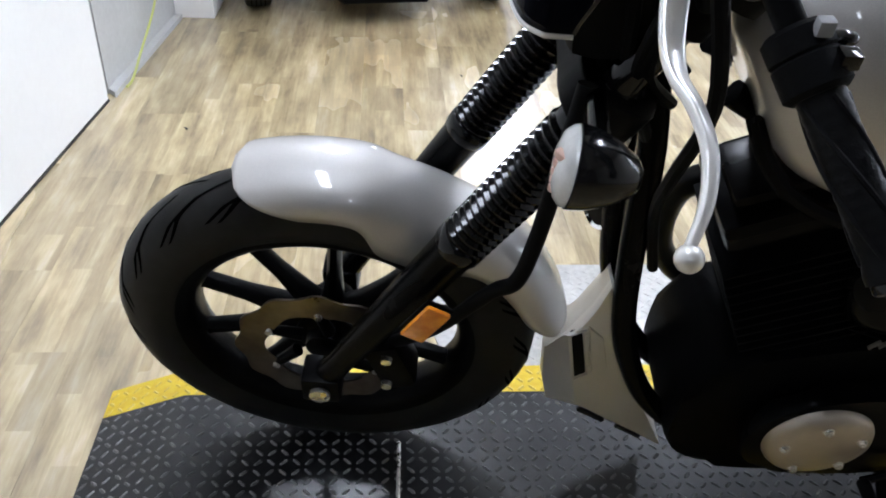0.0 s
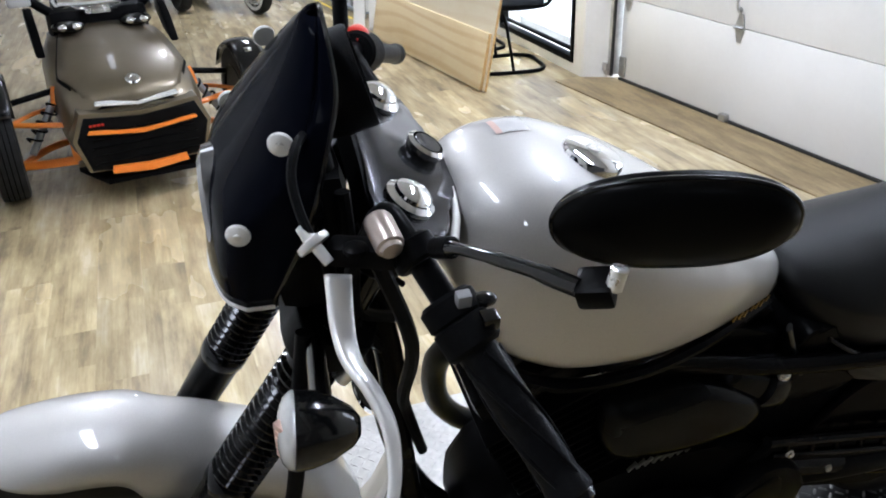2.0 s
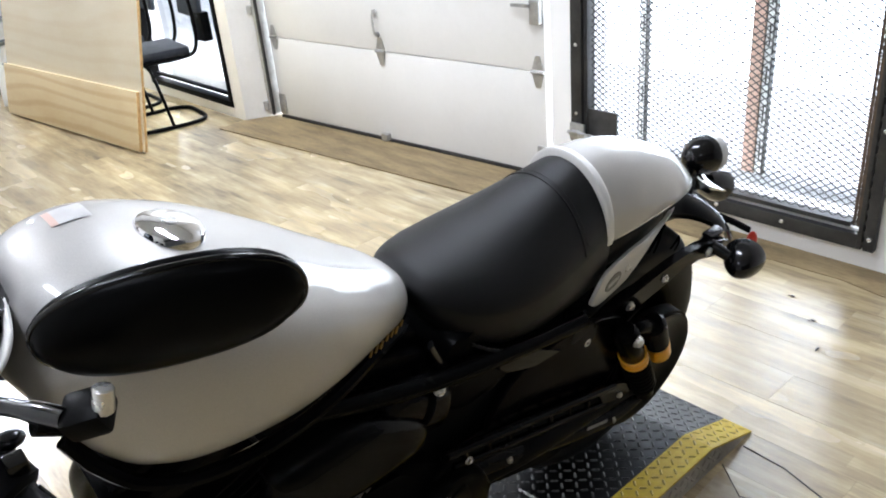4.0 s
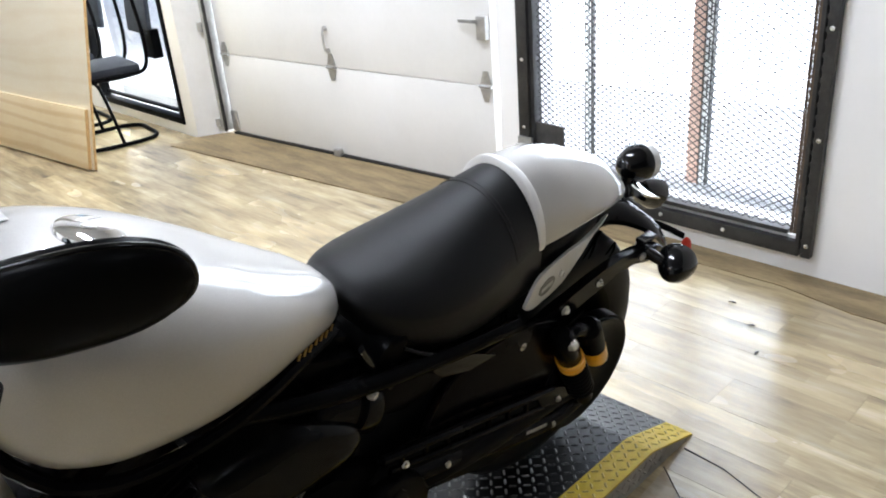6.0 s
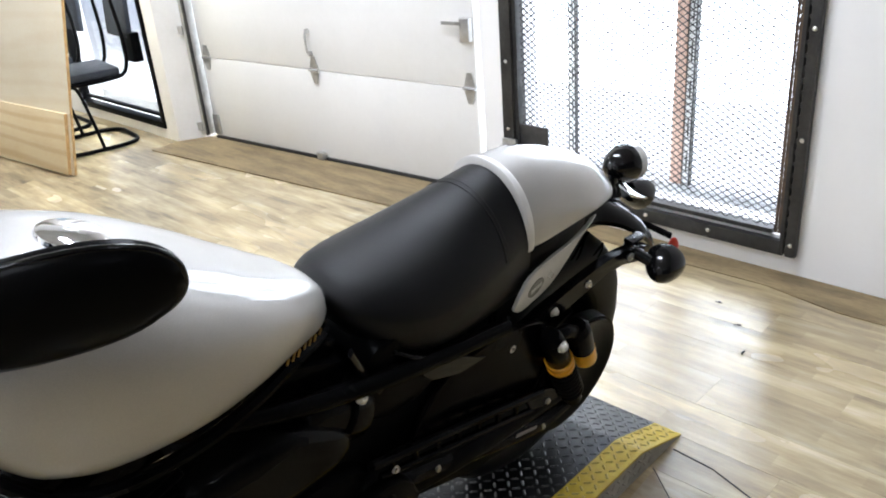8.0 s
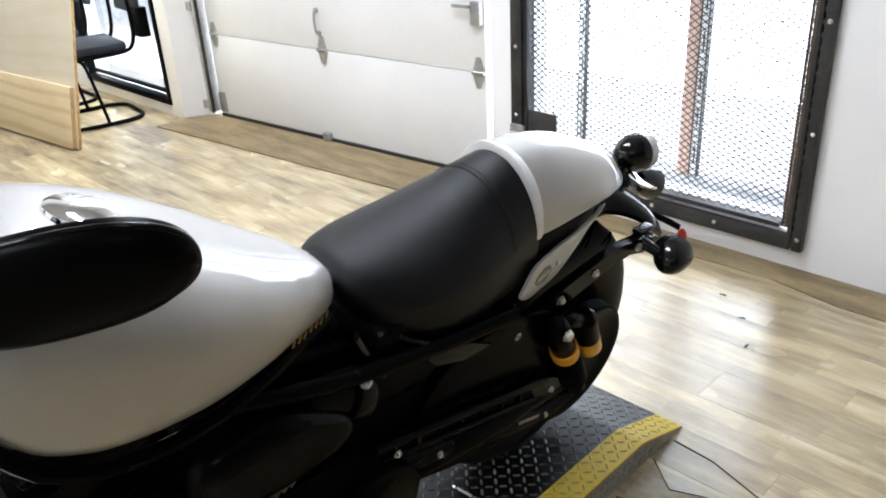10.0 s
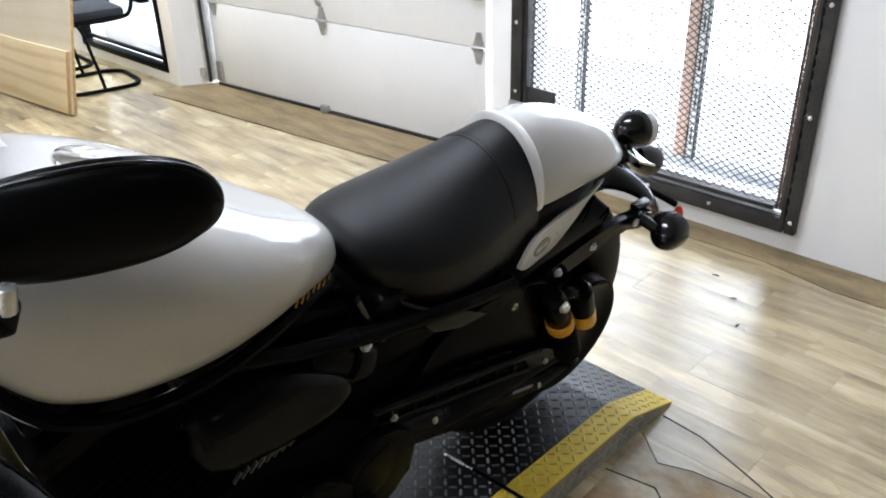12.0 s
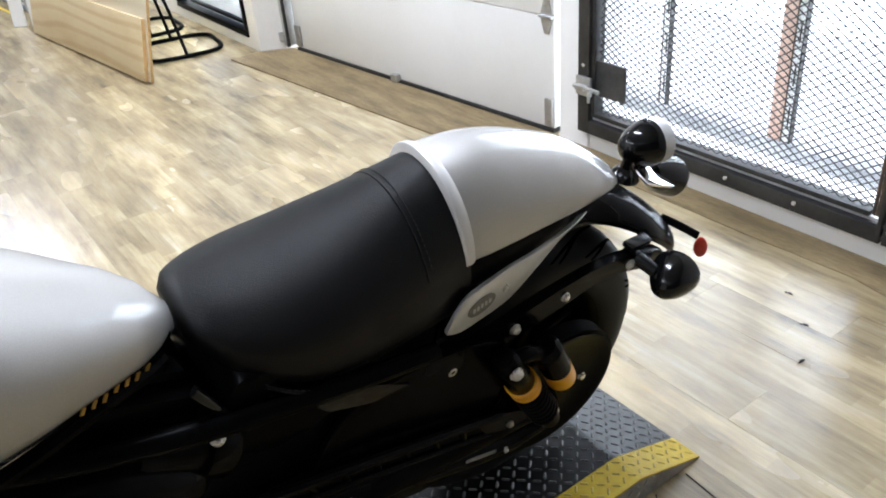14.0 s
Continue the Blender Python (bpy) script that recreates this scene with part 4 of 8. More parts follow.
GROOVE = material("tread_groove", (0.001, 0.001, 0.001), 0.95, 0.0, (0.0015, 0.0015, 0.0015), 40.0, spec=0.02)


def build_wheel(name, c, R, r_rim, half, spokes, move):
    c = Vector(c)
    w = part(name, move(lathe([(r_rim + 0.006, -half * 0.80), (r_rim + 0.012, -half * 0.86), (r_rim - 0.004, -half * 0.80), (r_rim - 0.018, -half * 0.62), (r_rim - 0.026, -half * 0.25),
                               (r_rim - 0.026, half * 0.25), (r_rim - 0.018, half * 0.62), (r_rim - 0.004, half * 0.80), (r_rim + 0.012, half * 0.86), (r_rim + 0.006, half * 0.80)], c, (0, 1, 0), 64, True)),
             BLACK_SATIN, bike, "black cast alloy rim")
    part("tyre", move(tyre_bm(c, R, r_rim, half)), RUBBER, w, "black road tyre")
    part("tread", move(tread_bm(c, R, r_rim, half, 20)), GROOVE, w)
    for k in range(spokes):
        a = 2 * math.pi * (k + 0.35) / spokes
        d = Vector((math.cos(a), 0, math.sin(a)))
        s = Vector((-math.sin(a), 0, math.cos(a)))
        rings = []
        for t, ww, th, sh in ((0.036, 0.021, 0.028, 0.0), (0.08, 0.015, 0.021, -0.003), (0.14, 0.0105, 0.015, -0.002), (r_rim - 0.03, 0.0105, 0.014, 0.0), (r_rim - 0.02, 0.016, 0.016, 0.0)):
            p = c + d * t + s * sh
            rings.append([p + s * ww * u + Vector((0, th * v, 0)) for u, v in ((-1, -0.45), (-0.45, -1), (0.45, -1), (1, -0.45), (1, 0.45), (0.45, 1), (-0.45, 1), (-1, 0.45))])
        bm = bmesh.new()
        add_rings(bm, rings)
        part("spoke", move(bm), BLACK_SATIN, w)
    hub = part("hub", move(lathe([(0.0, -0.062), (0.024, -0.062), (0.03, -0.058), (0.032, -0.04), (0.05, -0.034), (0.05, 0.034), (0.032, 0.04), (0.03, 0.058), (0.0, 0.06)], c, (0, 1, 0), 28)), BLACK_SATIN, w)
    return w


fw = build_wheel("front_wheel", AXLE, 0.336, 0.236, 0.052, 10, front)
# wave brake disc with its carrier
bm = bmesh.new()
for y0, y1 in ((-0.064, -0.060),):
    n = 96
    rings = []
    for r_in, r_out, y in ((1, 0, y0), (0, 1, y0), (0, 1, y1), (1, 0, y1)):
        ring = []
        for k in range(n):
            a = 2 * math.pi * k / n
            r = (0.138 + 0.0045 * math.cos(12 * a)) if r_out else 0.092 + 0.003 * math.cos(6 * a)
            ring.append(Vector((r * math.cos(a), y, 0.33 + r * math.sin(a))))
        rings.append(ring)
    add_rings(bm, rings, True)
disc = part("brake_disc", front(bm), DISC_STEEL, fw, "bronze toned wave brake disc")
for k in range(6):
    a = 2 * math.pi * k / 6 + 0.3
    part("disc_carrier", front(cyl(AXLE + Vector((0.046 * math.cos(a), -0.056, 0.046 * math.sin(a))), AXLE + Vector((0.094 * math.cos(a + 0.25), -0.060, 0.094 * math.sin(a + 0.25))), 0.011, 0.008, 10)), BLACK_SATIN, disc)
for k in range(6):
    a = 2 * math.pi * k / 6 + 0.55
    part("disc_bolt", front(cyl(AXLE + Vector((0.094 * math.cos(a), -0.058, 0.094 * math.sin(a))), AXLE + Vector((0.094 * math.cos(a), -0.069, 0.094 * math.sin(a))), 0.0075, 0.006, 10)), STEEL, disc)

rw = build_wheel("rear_wheel", (WB, 0, 0.326), 0.318, 0.208, 0.074, 10, lambda b: b)
# added disc keeps the view through the spokes dark
part("added_wheel_backing", lathe([(0.03, -0.004), (0.204, -0.003), (0.204, 0.003), (0.03, 0.004)], (WB, 0.035, 0.326), (0, 1, 0), 48, True), BLACK_SATIN, rw)
pc = Vector((WB + 0.030, -0.118, 0.335))
pulley = part("pulley", lathe([(0.06, -0.012), (0.125, -0.014), (0.135, -0.020), (0.144, -0.020), (0.144, 0.020), (0.135, 0.020), (0.125, 0.010), (0.06, 0.012)], pc, (0, 1, 0), 56), BLACK_SATIN, rw, "black belt pulley")
part("belt", lathe([(0.1445, -0.015), (0.150, -0.015), (0.150, 0.015), (0.1445, 0.015)], pc, (0, 1, 0), 56, True), BLACK_MATTE, pulley)
for k in range(5):
    a = 2 * math.pi * k / 5
    hexbolt("pulley_bolt", pc + Vector((0.075 * math.cos(a), -0.014, 0.075 * math.sin(a))), (0, -1, 0), 0.007, pulley)

# fork ---------------------------------------------------------------------
for sd in (-1, 1):
    y = 0.105 * sd
    leg = part("fork_leg", upper(lathe([(0.0, -0.028), (0.019, -0.028), (0.022, -0.02), (0.0225, 0.03), (0.0205, 0.06), (0.0215, 0.10), (0.025, 0.17), (0.0285, 0.31), (0.030, 0.385), (0.032, 0.392), (0.032, 0.408), (0.0, 0.408)],
                                       on_fork(0, y), FORK, 28)), BLACK_DEEP, bike, "black fork lower leg")
    prof = [(0.0315, 0.392), (0.0335, 0.396), (0.0335, 0.412), (0.0305, 0.416)]
    nr = 17
    for k in range(nr):
        s0 = 0.418 + 0.212 * k / nr
        st = 0.212 / nr
        prof += [(0.0282, s0), (0.0335, s0 + st * 0.38), (0.0335, s0 + st * 0.58), (0.0282, s0 + st * 0.95)]
    prof += [(0.031, 0.632), (0.031, 0.645), (0.028, 0.648)]
    part("gaiter", upper(lathe([(0.0, 0.392)] + prof + [(0.0, 0.648)], on_fork(0, y), FORK, 32)), GAITER_RUBBER, leg, "ribbed black rubber fork gaiter")
    part("stanchion", upper(cyl(on_fork(0.64, y), on_fork(0.865, y * 0.9 + 0.012), 0.0215, seg=24)), BLACK_GLOSS, leg)
    part("fork_cap", upper(lathe([(0.024, 0.855), (0.0275, 0.857), (0.0275, 0.862), (0.021, 0.866), (0.020, 0.870), (0.014, 0.874), (0.0, 0.876)], on_fork(0, y * 0.9 + 0.012), FORK, 30)), CHROME, leg, "chrome fork cap")
    part("axle_clamp", upper(box((-0.03, y - 0.026, 0.30), (0.03, y + 0.026, 0.36), 0.008)), BLACK_SATIN, leg)
    part("axle_end", upper(lathe([(0.0, 0.0), (0.014, 0.0), (0.016, 0.003), (0.016, 0.010), (0.0, 0.011)], AXLE + Vector((0, y + sd * 0.024, 0)), (0, sd, 0), 18)), STEEL, leg)
# amber reflector on the near leg
r0 = on_fork(0.308, -0.168, 0.010)
m_r = Matrix.Translation(r0) @ pose(0, 0, 0, 0, 29, 0)
rf = part("fork_reflector", upper(box((-0.017, -0.006, -0.036), (0.017, 0.002, 0.036), 0.004, m_r)), AMBER, bike, "amber plastic side reflector")
part("reflector_bracket", upper(box((-0.019, 0.003, -0.038), (0.019, 0.008, 0.038), 0.002, m_r)), BLACK_SATIN, rf)
# caliper behind the near leg
cal = part("brake_caliper", upper(box((-0.028, -0.032, -0.055), (0.028, 0.032, 0.055), 0.012, Matrix.Translation((0.105, -0.072, 0.365)) @ pose(0, 0, 0, 0, -18, 0))), BLACK_SATIN, bike)
for dz in (-0.035, 0.035):
    part("caliper_bolt", upper(cyl((0.10, -0.104, 0.365 + dz), (0.10, -0.112, 0.365 + dz), 0.009, 0.008, 12)), STEEL, cal)
part("caliper_arm", upper(tube([(0.10, -0.075, 0.40), (0.06, -0.10, 0.44), (0.045, -0.105, 0.43)], 0.014, 10)), BLACK_SATIN, cal)
# fender bracket and brake hose
part("brake_hose", upper(tube([(0.11, -0.085, 0.42), (0.17, -0.11, 0.50), (0.235, -0.15, 0.645), (0.262, -0.165, 0.69), (0.275, -0.165, 0.76), (0.285, -0.16, 0.86), (0.30, -0.13, 0.96)], 0.010, 10)), BLACK_MATTE, bike, "black brake hose")

# front fender ---------------------------------------------------------------
def arc_fender(c, a0, a1, r_top, r_side, half, n=30, m=15, tip0=0.5, tip1=0.6):
    """Rounded mudguard; angles from upright, towards the rear."""
    bm = bmesh.new()
    grid = []
    for i in range(n + 1):
        t = i / n
        a = math.radians(a0 + (a1 - a0) * t)
        row = []
        for j in range(m + 1):
            u = -1 + 2 * j / m
            end = 1.0
            if t < 0.16:
                end = tip0 + (1 - tip0) * math.sqrt(max(0, 1 - (1 - t / 0.16) ** 2))
            if t > 0.88:
                end = tip1 + (1 - tip1) * math.sqrt(max(0, 1 - ((t - 0.88) / 0.12) ** 2))
            uu = u * end
            ang = uu * math.pi / 2
            y = half * math.sin(ang)
            dg = math.degrees(a)
            skirt = r_side - 0.050 * (1 / (1 + math.exp(-(dg - 12.5) / 1.6))) * (1 / (1 + math.exp((dg - 37) / 3.0)))
            r = skirt + (r_top - skirt) * (math.cos(ang) ** 0.7 if abs(uu) < 1 else 0.0)
            row.append(bm.verts.new((c[0] + r * math.sin(a), c[1] + y, c[2] + r * math.cos(a))))
        grid.append(row)
    for p, q in zip(grid, grid[1:]):
        for j in range(m):
            bm.faces.new((p[j], p[j + 1], q[j + 1], q[j]))
    return bm


ff = part("front_fender", front(arc_fender((0.014, 0, 0.322), -19, 76, 0.372, 0.322, 0.069, 90, 25, 0.10, 0.30)), SILVER, bike, "silver painted front fender")
md = ff.modifiers.new("thickness", "SOLIDIFY")
md.thickness, md.offset = 0.004, 0
# yokes, pod and key -------------------------------------------------------------
YOKE_Y = 0.012
YOKE_ALLOY = material("dark_yoke_metal", (0.06, 0.06, 0.066), 0.13, 0.9, (0.10, 0.10, 0.106), 12.0, rough_var=0.05)


def yoke(s, thick, front_x, back_x, half):
    """Fork yoke plate across the legs, square to the fork."""
    out = smooth_outline([(-0.04, -half), (0.035, -half), (0.055, -half * 0.55), (back_x, -0.035), (back_x, 0.035), (0.055, half * 0.55), (0.035, half), (-0.04, half), (front_x, 0.05), (front_x, -0.05)], 4)
    bm = prism(out, "z", 0, thick, 0.004)
    m = Matrix.Translation(on_fork(s, YOKE_Y)) @ pose(0, 0, 0, 0, 29, 0)
    bmesh.ops.transform(bm, matrix=m, verts=bm.verts[:])
    return upper(bm)


part("lower_yoke", yoke(0.655, 0.04, -0.045, 0.075, 0.142), BLACK_SATIN, bike)
ty = part("top_yoke", yoke(0.832, 0.024, -0.042, 0.078, 0.132), YOKE_ALLOY, bike, "dark metal top yoke")
part("yoke_border", yoke(0.828, 0.0245, -0.046, 0.083, 0.137), BLACK_SATIN, ty)
key = part("ignition_switch", upper(lathe([(0.021, 0.858), (0.021, 0.870), (0.016, 0.877), (0.0, 0.877)], on_fork(-0.005, 0.024, 0.042), FORK, 20)), BLACK_GLOSS, ty)
part("ignition_ring", upper(lathe([(0.020, 0.866), (0.0235, 0.868), (0.0235, 0.874), (0.019, 0.877)], on_fork(-0.005, 0.024, 0.042), FORK, 20, True)), CHROME, key)
# round instrument pod ahead of the yoke
pod_c = Vector((0.352, 0.004, 1.165))
pod_d = Vector((0.95, 0.0, 0.31)).normalized()
pod = part("instrument_pod", upper(lathe([(0.0, -0.035), (0.0351, -0.033), (0.0484, -0.02), (0.0523, 0.0), (0.0523, 0.030), (0.0507, 0.034), (0.0468, 0.034), (0.0460, 0.016), (0.0, 0.016)], pod_c, pod_d, 36)), BLACK_MATTE, bike, "black round instrument pod")
part("dial", upper(lathe([(0.0, 0.0172), (0.0456, 0.0172), (0.0456, 0.0185), (0.0, 0.0195)], pod_c, pod_d, 36)), DIAL_GLASS, pod, "grey dial under glass")
part("pod_ring", upper(lathe([(0.0429, 0.0185), (0.0433, 0.021), (0.0456, 0.021), (0.0459, 0.0185)], pod_c, pod_d, 36, True)), CHROME, pod)

# cowl ahead of the headlamp ------------------------------------------------------
COWL_Y = -0.055
rows = [(1.030, 0.213, 0.096, 0.274), (1.06, 0.214, 0.101, 0.284), (1.10, 0.219, 0.104, 0.300), (1.128, 0.226, 0.107, 0.310), (1.16, 0.248, 0.103, 0.320), (1.20, 0.275, 0.089, 0.332), (1.232, 0.296, 0.064, 0.343), (1.258, 0.312, 0.036, 0.342), (1.274, 0.322, 0.012, 0.340)]
bm = bmesh.new()
grid = []
for i in range(23):
    z = 1.030 + 0.244 * i / 22
    xf, hw, xr = lerp_rows(rows, z)
    xf += 0.008
    k = min(1.0, (xr - xf) / 0.048)
    line = [Vector((xr, -hw, z)), Vector((xr * 0.6 + xf * 0.4, -hw, z)), Vector((xf + 0.026 * k, -hw * 0.985, z)), Vector((xf + 0.009 * k, -hw * 0.82, z)), Vector((xf - 0.002, -hw * 0.4, z)), Vector((xf - 0.004, 0, z))]
    line += [Vector((p.x, -p.y, p.z)) for p in line[-2::-1]]
    grid.append([bm.verts.new(p + Vector((0, COWL_Y, 0))) for p in spline(line, 4)])
for p, q in zip(grid, grid[1:]):
    for j in range(len(p) - 1):
        bm.faces.new((p[j], p[j + 1], q[j + 1], q[j]))
lip_line = [v.co.copy() - Vector((0, 0, 0.003)) for v in grid[0]]
edge_line = [g[0].co.copy() for g in grid] + [g[-1].co.copy() for g in grid[::-1]]
NAVY = material("dark_navy_cowl", (0.002, 0.0025, 0.005), 0.08, 0.0, (0.003, 0.0035, 0.006), 6.0, rough_var=0.03, spec=0.035, ior=1.25)
cowl = part("headlamp_cowl", upper(bm), NAVY, bike, "glossy dark navy headlamp cowl")
part("cowl_lip", upper(tube(lip_line, 0.0035, 8, 1)), SILVER_SATIN, cowl, "pale lip under the cowl")
part("cowl_edge", upper(tube(edge_line, 0.0028, 8, 1)), BLACK_GLOSS, cowl)
surround = part("lamp_surround", upper(lathe([(0.044, -0.010), (0.052, -0.013), (0.060, -0.008), (0.063, 0.006), (0.044, 0.006)], (0.2335, COWL_Y, 1.078), (1, 0, 0.05), 44, True)), DARK_CHROME, cowl, "dark chrome rim of the headlamp")
part("lamp_glass", upper(lathe([(0.0, -0.017), (0.025, -0.0155), (0.044, -0.009), (0.044, 0.004), (0.0, 0.004)], (0.2335, COWL_Y, 1.078), (1, 0, 0.05), 40)), DIAL_GLASS, surround)
md = cowl.modifiers.new("thickness", "SOLIDIFY")
md.thickness, md.offset = 0.004, 0
WHITE_WASHER = material("white_washer", (0.74, 0.73, 0.70), 0.45, 0.0, (0.66, 0.65, 0.62), 80.0)
for x, y, z in ((0.294, -0.145, 1.206), (0.251, -0.161, 1.128), (0.294, 0.035, 1.206), (0.252, 0.051, 1.128)):
    s = -1 if y < COWL_Y else 1
    wsh = part("cowl_washer", upper(lathe([(0.0, 0), (0.0102, 0), (0.0110, 0.0015), (0.0102, 0.004), (0.007, 0.006), (0.0, 0.006)], (x, y, z), (-0.25, s, 0.12), 24)), WHITE_WASHER, cowl, "white plastic washer")
    part("washer_screw", upper(lathe([(0.0, 0.006), (0.004, 0.006), (0.0035, 0.008), (0.0, 0.0085)], (x, y, z), (-0.25, s, 0.12), 12)), STEEL, wsh)
# headlamp inside the cowl
hl = part("headlamp", upper(lathe([(0.0, 0.05), (0.04, 0.045), (0.070, 0.02), (0.080, 0.0), (0.080, -0.03), (0.0, -0.03)], (0.292, COWL_Y, 1.085), (1, 0, -0.1), 40)), BLACK_GLOSS, bike)
part("headlamp_rim", upper(lathe([(0.076, -0.03), (0.083, -0.026), (0.084, -0.034), (0.078, -0.042)], (0.292, COWL_Y, 1.085), (1, 0, -0.1), 40, True)), CHROME, hl, "chrome headlamp rim")
part("headlamp_lens", upper(lathe([(0.0, -0.05), (0.05, -0.047), (0.076, -0.034), (0.076, -0.031), (0.0, -0.031)], (0.292, COWL_Y, 1.085), (1, 0, -0.1), 40)), DIAL_GLASS, hl)

# handlebars ----------------------------------------------------------------------
def polar(p, q, t):
    return Vector(p) * (1 - t) + Vector(q) * t


lb0, lb1 = Vector((0.358, -0.250, 1.150)), Vector((0.438, -0.428, 1.028))
bar = part("handlebar", tube([(0.378, -0.150, 1.045), (0.352, -0.190, 1.10), (0.350, -0.225, 1.145), lb0, polar(lb0, lb1, 0.5), lb1], 0.0115, 14), BLACK_SATIN, bike, "black low handlebar")
bar_clamp = part("bar_clamp", upper(cyl(on_fork(0.775, -0.087), on_fork(0.815, -0.085), 0.033, seg=24, edge=0.004)), BLACK_SATIN, bar)
gd = (lb1 - lb0).normalized()
prof = [(0.0, 0.0), (0.0165, 0.0), (0.0172, 0.003)]
for k in range(12):
    prof += [(0.0172, 0.006 + k * 0.0095), (0.0168, 0.0085 + k * 0.0095), (0.0168, 0.011 + k * 0.0095), (0.0172, 0.0135 + k * 0.0095)]
prof += [(0.0185, 0.124), (0.0195, 0.128), (0.0195, 0.134), (0.0, 0.134)]
grip = part("grip", lathe(prof, polar(lb0, lb1, 0.50), gd, 24), GRIP_RUBBER, bar, "ribbed black rubber grip")
part("bar_end", lathe([(0.0, 0.134), (0.0172, 0.134), (0.018, 0.136), (0.018, 0.141), (0.014, 0.144), (0.0, 0.144)], polar(lb0, lb1, 0.50), gd, 22), BLACK_GLOSS, grip)
sw = part("switch_housing", lathe([(0.0, 0.0), (0.020, 0.0), (0.0245, 0.004), (0.0245, 0.020), (0.0225, 0.022), (0.0245, 0.024), (0.0245, 0.046), (0.020, 0.05), (0.0, 0.05)], polar(lb0, lb1, 0.29), gd, 22), BLACK_MATTE, bar, "black switch housing")
part("switch_rocker", ball(polar(lb0, lb1, 0.37) + Vector((0.022, 0.0, 0.014)), (0.012, 0.008, 0.006), 14, 8), BLACK_GLOSS, sw)
part("switch_button", box((-0.007, -0.007, -0.004), (0.007, 0.007, 0.008), 0.002, Matrix.Translation(polar(lb0, lb1, 0.42) + Vector((0.016, -0.012, 0.016)))), BLACK_GLOSS, sw)
part("switch_button", box((-0.006, -0.005, -0.004), (0.006, 0.005, 0.008), 0.002, Matrix.Translation(polar(lb0, lb1, 0.34) + Vector((0.004, -0.014, 0.022)))), GREY_LABEL, sw)
for k in range(5):
    hx = []
    side = gd.cross(Vector((0, 0, 1))).normalized()
    upv = side.cross(gd)
    for i in range(15):
        a, h = 2 * math.pi * k / 5 + 1.9 * i / 14, 0.006 + 0.114 * i / 14
        hx.append(polar(lb0, lb1, 0.50) + gd * h + (side * math.cos(a) + upv * math.sin(a)) * 0.0172)
    part("grip_rib", tube(hx, 0.0022, 6, 1, flat=0.6), GRIP_RUBBER, grip)
# clutch perch, lever and cable
KNOB_BRONZE = material("bronze_grey_metal", (0.36, 0.30, 0.26), 0.32, 0.7, (0.44, 0.38, 0.34), 20.0, rough_var=0.05)
perch = part("lever_perch", box((-0.036, -0.011, -0.010), (0.022, 0.011, 0.010), 0.005, Matrix.Translation((0.332, -0.264, 1.142)) @ pose(0, 0, 0, 0, -8, -30)), BLACK_SATIN, bar)
part("perch_clamp", cyl(polar(lb0, lb1, 0.05), polar(lb0, lb1, 0.15), 0.021, seg=20, edge=0.003), BLACK_SATIN, perch)
part("perch_knob", lathe([(0.0, -0.004), (0.0085, -0.004), (0.0095, 0.0), (0.0118, 0.001), (0.0122, 0.004), (0.0122, 0.027), (0.0105, 0.031), (0.0, 0.031)], (0.3425, -0.283, 1.1605), (-0.12, 0.95, 0.2), 22), KNOB_BRONZE, perch, "machined bronze-grey knob")
lever = part("clutch_lever", bmesh.new(), LEVER_ALLOY, perch, "polished alloy clutch lever")
pts = spline([(0.303, -0.268, 1.128), (0.298, -0.304, 1.106), (0.299, -0.332, 1.095), (0.308, -0.358, 1.088), (0.314, -0.388, 1.076), (0.309, -0.420, 1.060), (0.296, -0.446, 1.043)], 6)
rings = []
for i, p in enumerate(pts):
    t = i / (len(pts) - 1)
    d = (pts[min(i + 1, len(pts) - 1)] - pts[max(i - 1, 0)]).normalized()
    up = Vector((0.25, 0.35, 0.9))
    up = (up - d * up.dot(d)).normalized()
    sdv = d.cross(up)
    wide = 0.0078 * (1 - t) ** 1.1 + 0.0040
    thick = 0.0046
    rings.append([p + sdv * wide * math.copysign(abs(math.cos(a)) ** 0.7, math.cos(a)) + up * thick * math.copysign(abs(math.sin(a)) ** 0.7, math.sin(a)) for a in [2 * math.pi * k / 14 for k in range(14)]])
bm = bmesh.new()
add_rings(bm, rings)
bmesh.ops.recalc_face_normals(bm, faces=bm.faces[:])
bm.to_mesh(lever.data)
bm.free()
lever.data.shade_smooth()
part("lever_ball", ball((0.297, -0.449, 1.039), 0.0098, 20, 14), LEVER_ALLOY, lever)
part("pivot_bolt", lathe([(0.0, 0.0), (0.010, 0.0), (0.010, 0.004), (0.006, 0.006), (0.0, 0.006)], (0.318, -0.268, 1.150), (0, 0.1, 1), 14), BLACK_SATIN, perch)
nut = part("cable_adjuster", lathe([(0.0, -0.020), (0.0045, -0.020), (0.005, -0.004), (0.0138, -0.003), (0.0148, 0.0), (0.0138, 0.003), (0.006, 0.005), (0.0045, 0.017), (0.0, 0.018)], (0.288, -0.250, 1.150), (-0.45, 0.62, 0.55), 20), LEVER_ALLOY, perch, "pale knurled cable adjuster")
part("clutch_cable", tube([(0.288, -0.250, 1.150), (0.281, -0.232, 1.172), (0.280, -0.212, 1.192), (0.292, -0.185, 1.205), (0.315, -0.13, 1.17), (0.33, -0.06, 1.02), (0.42, -0.05, 0.90)], 0.0042, 8), BLACK_MATTE, perch)
RIM_BLACK = material("shiny_rim_black", (0.003, 0.003, 0.003), 0.06, 0.0, (0.004, 0.004, 0.004), 9.0, rough_var=0.02, spec=0.4)
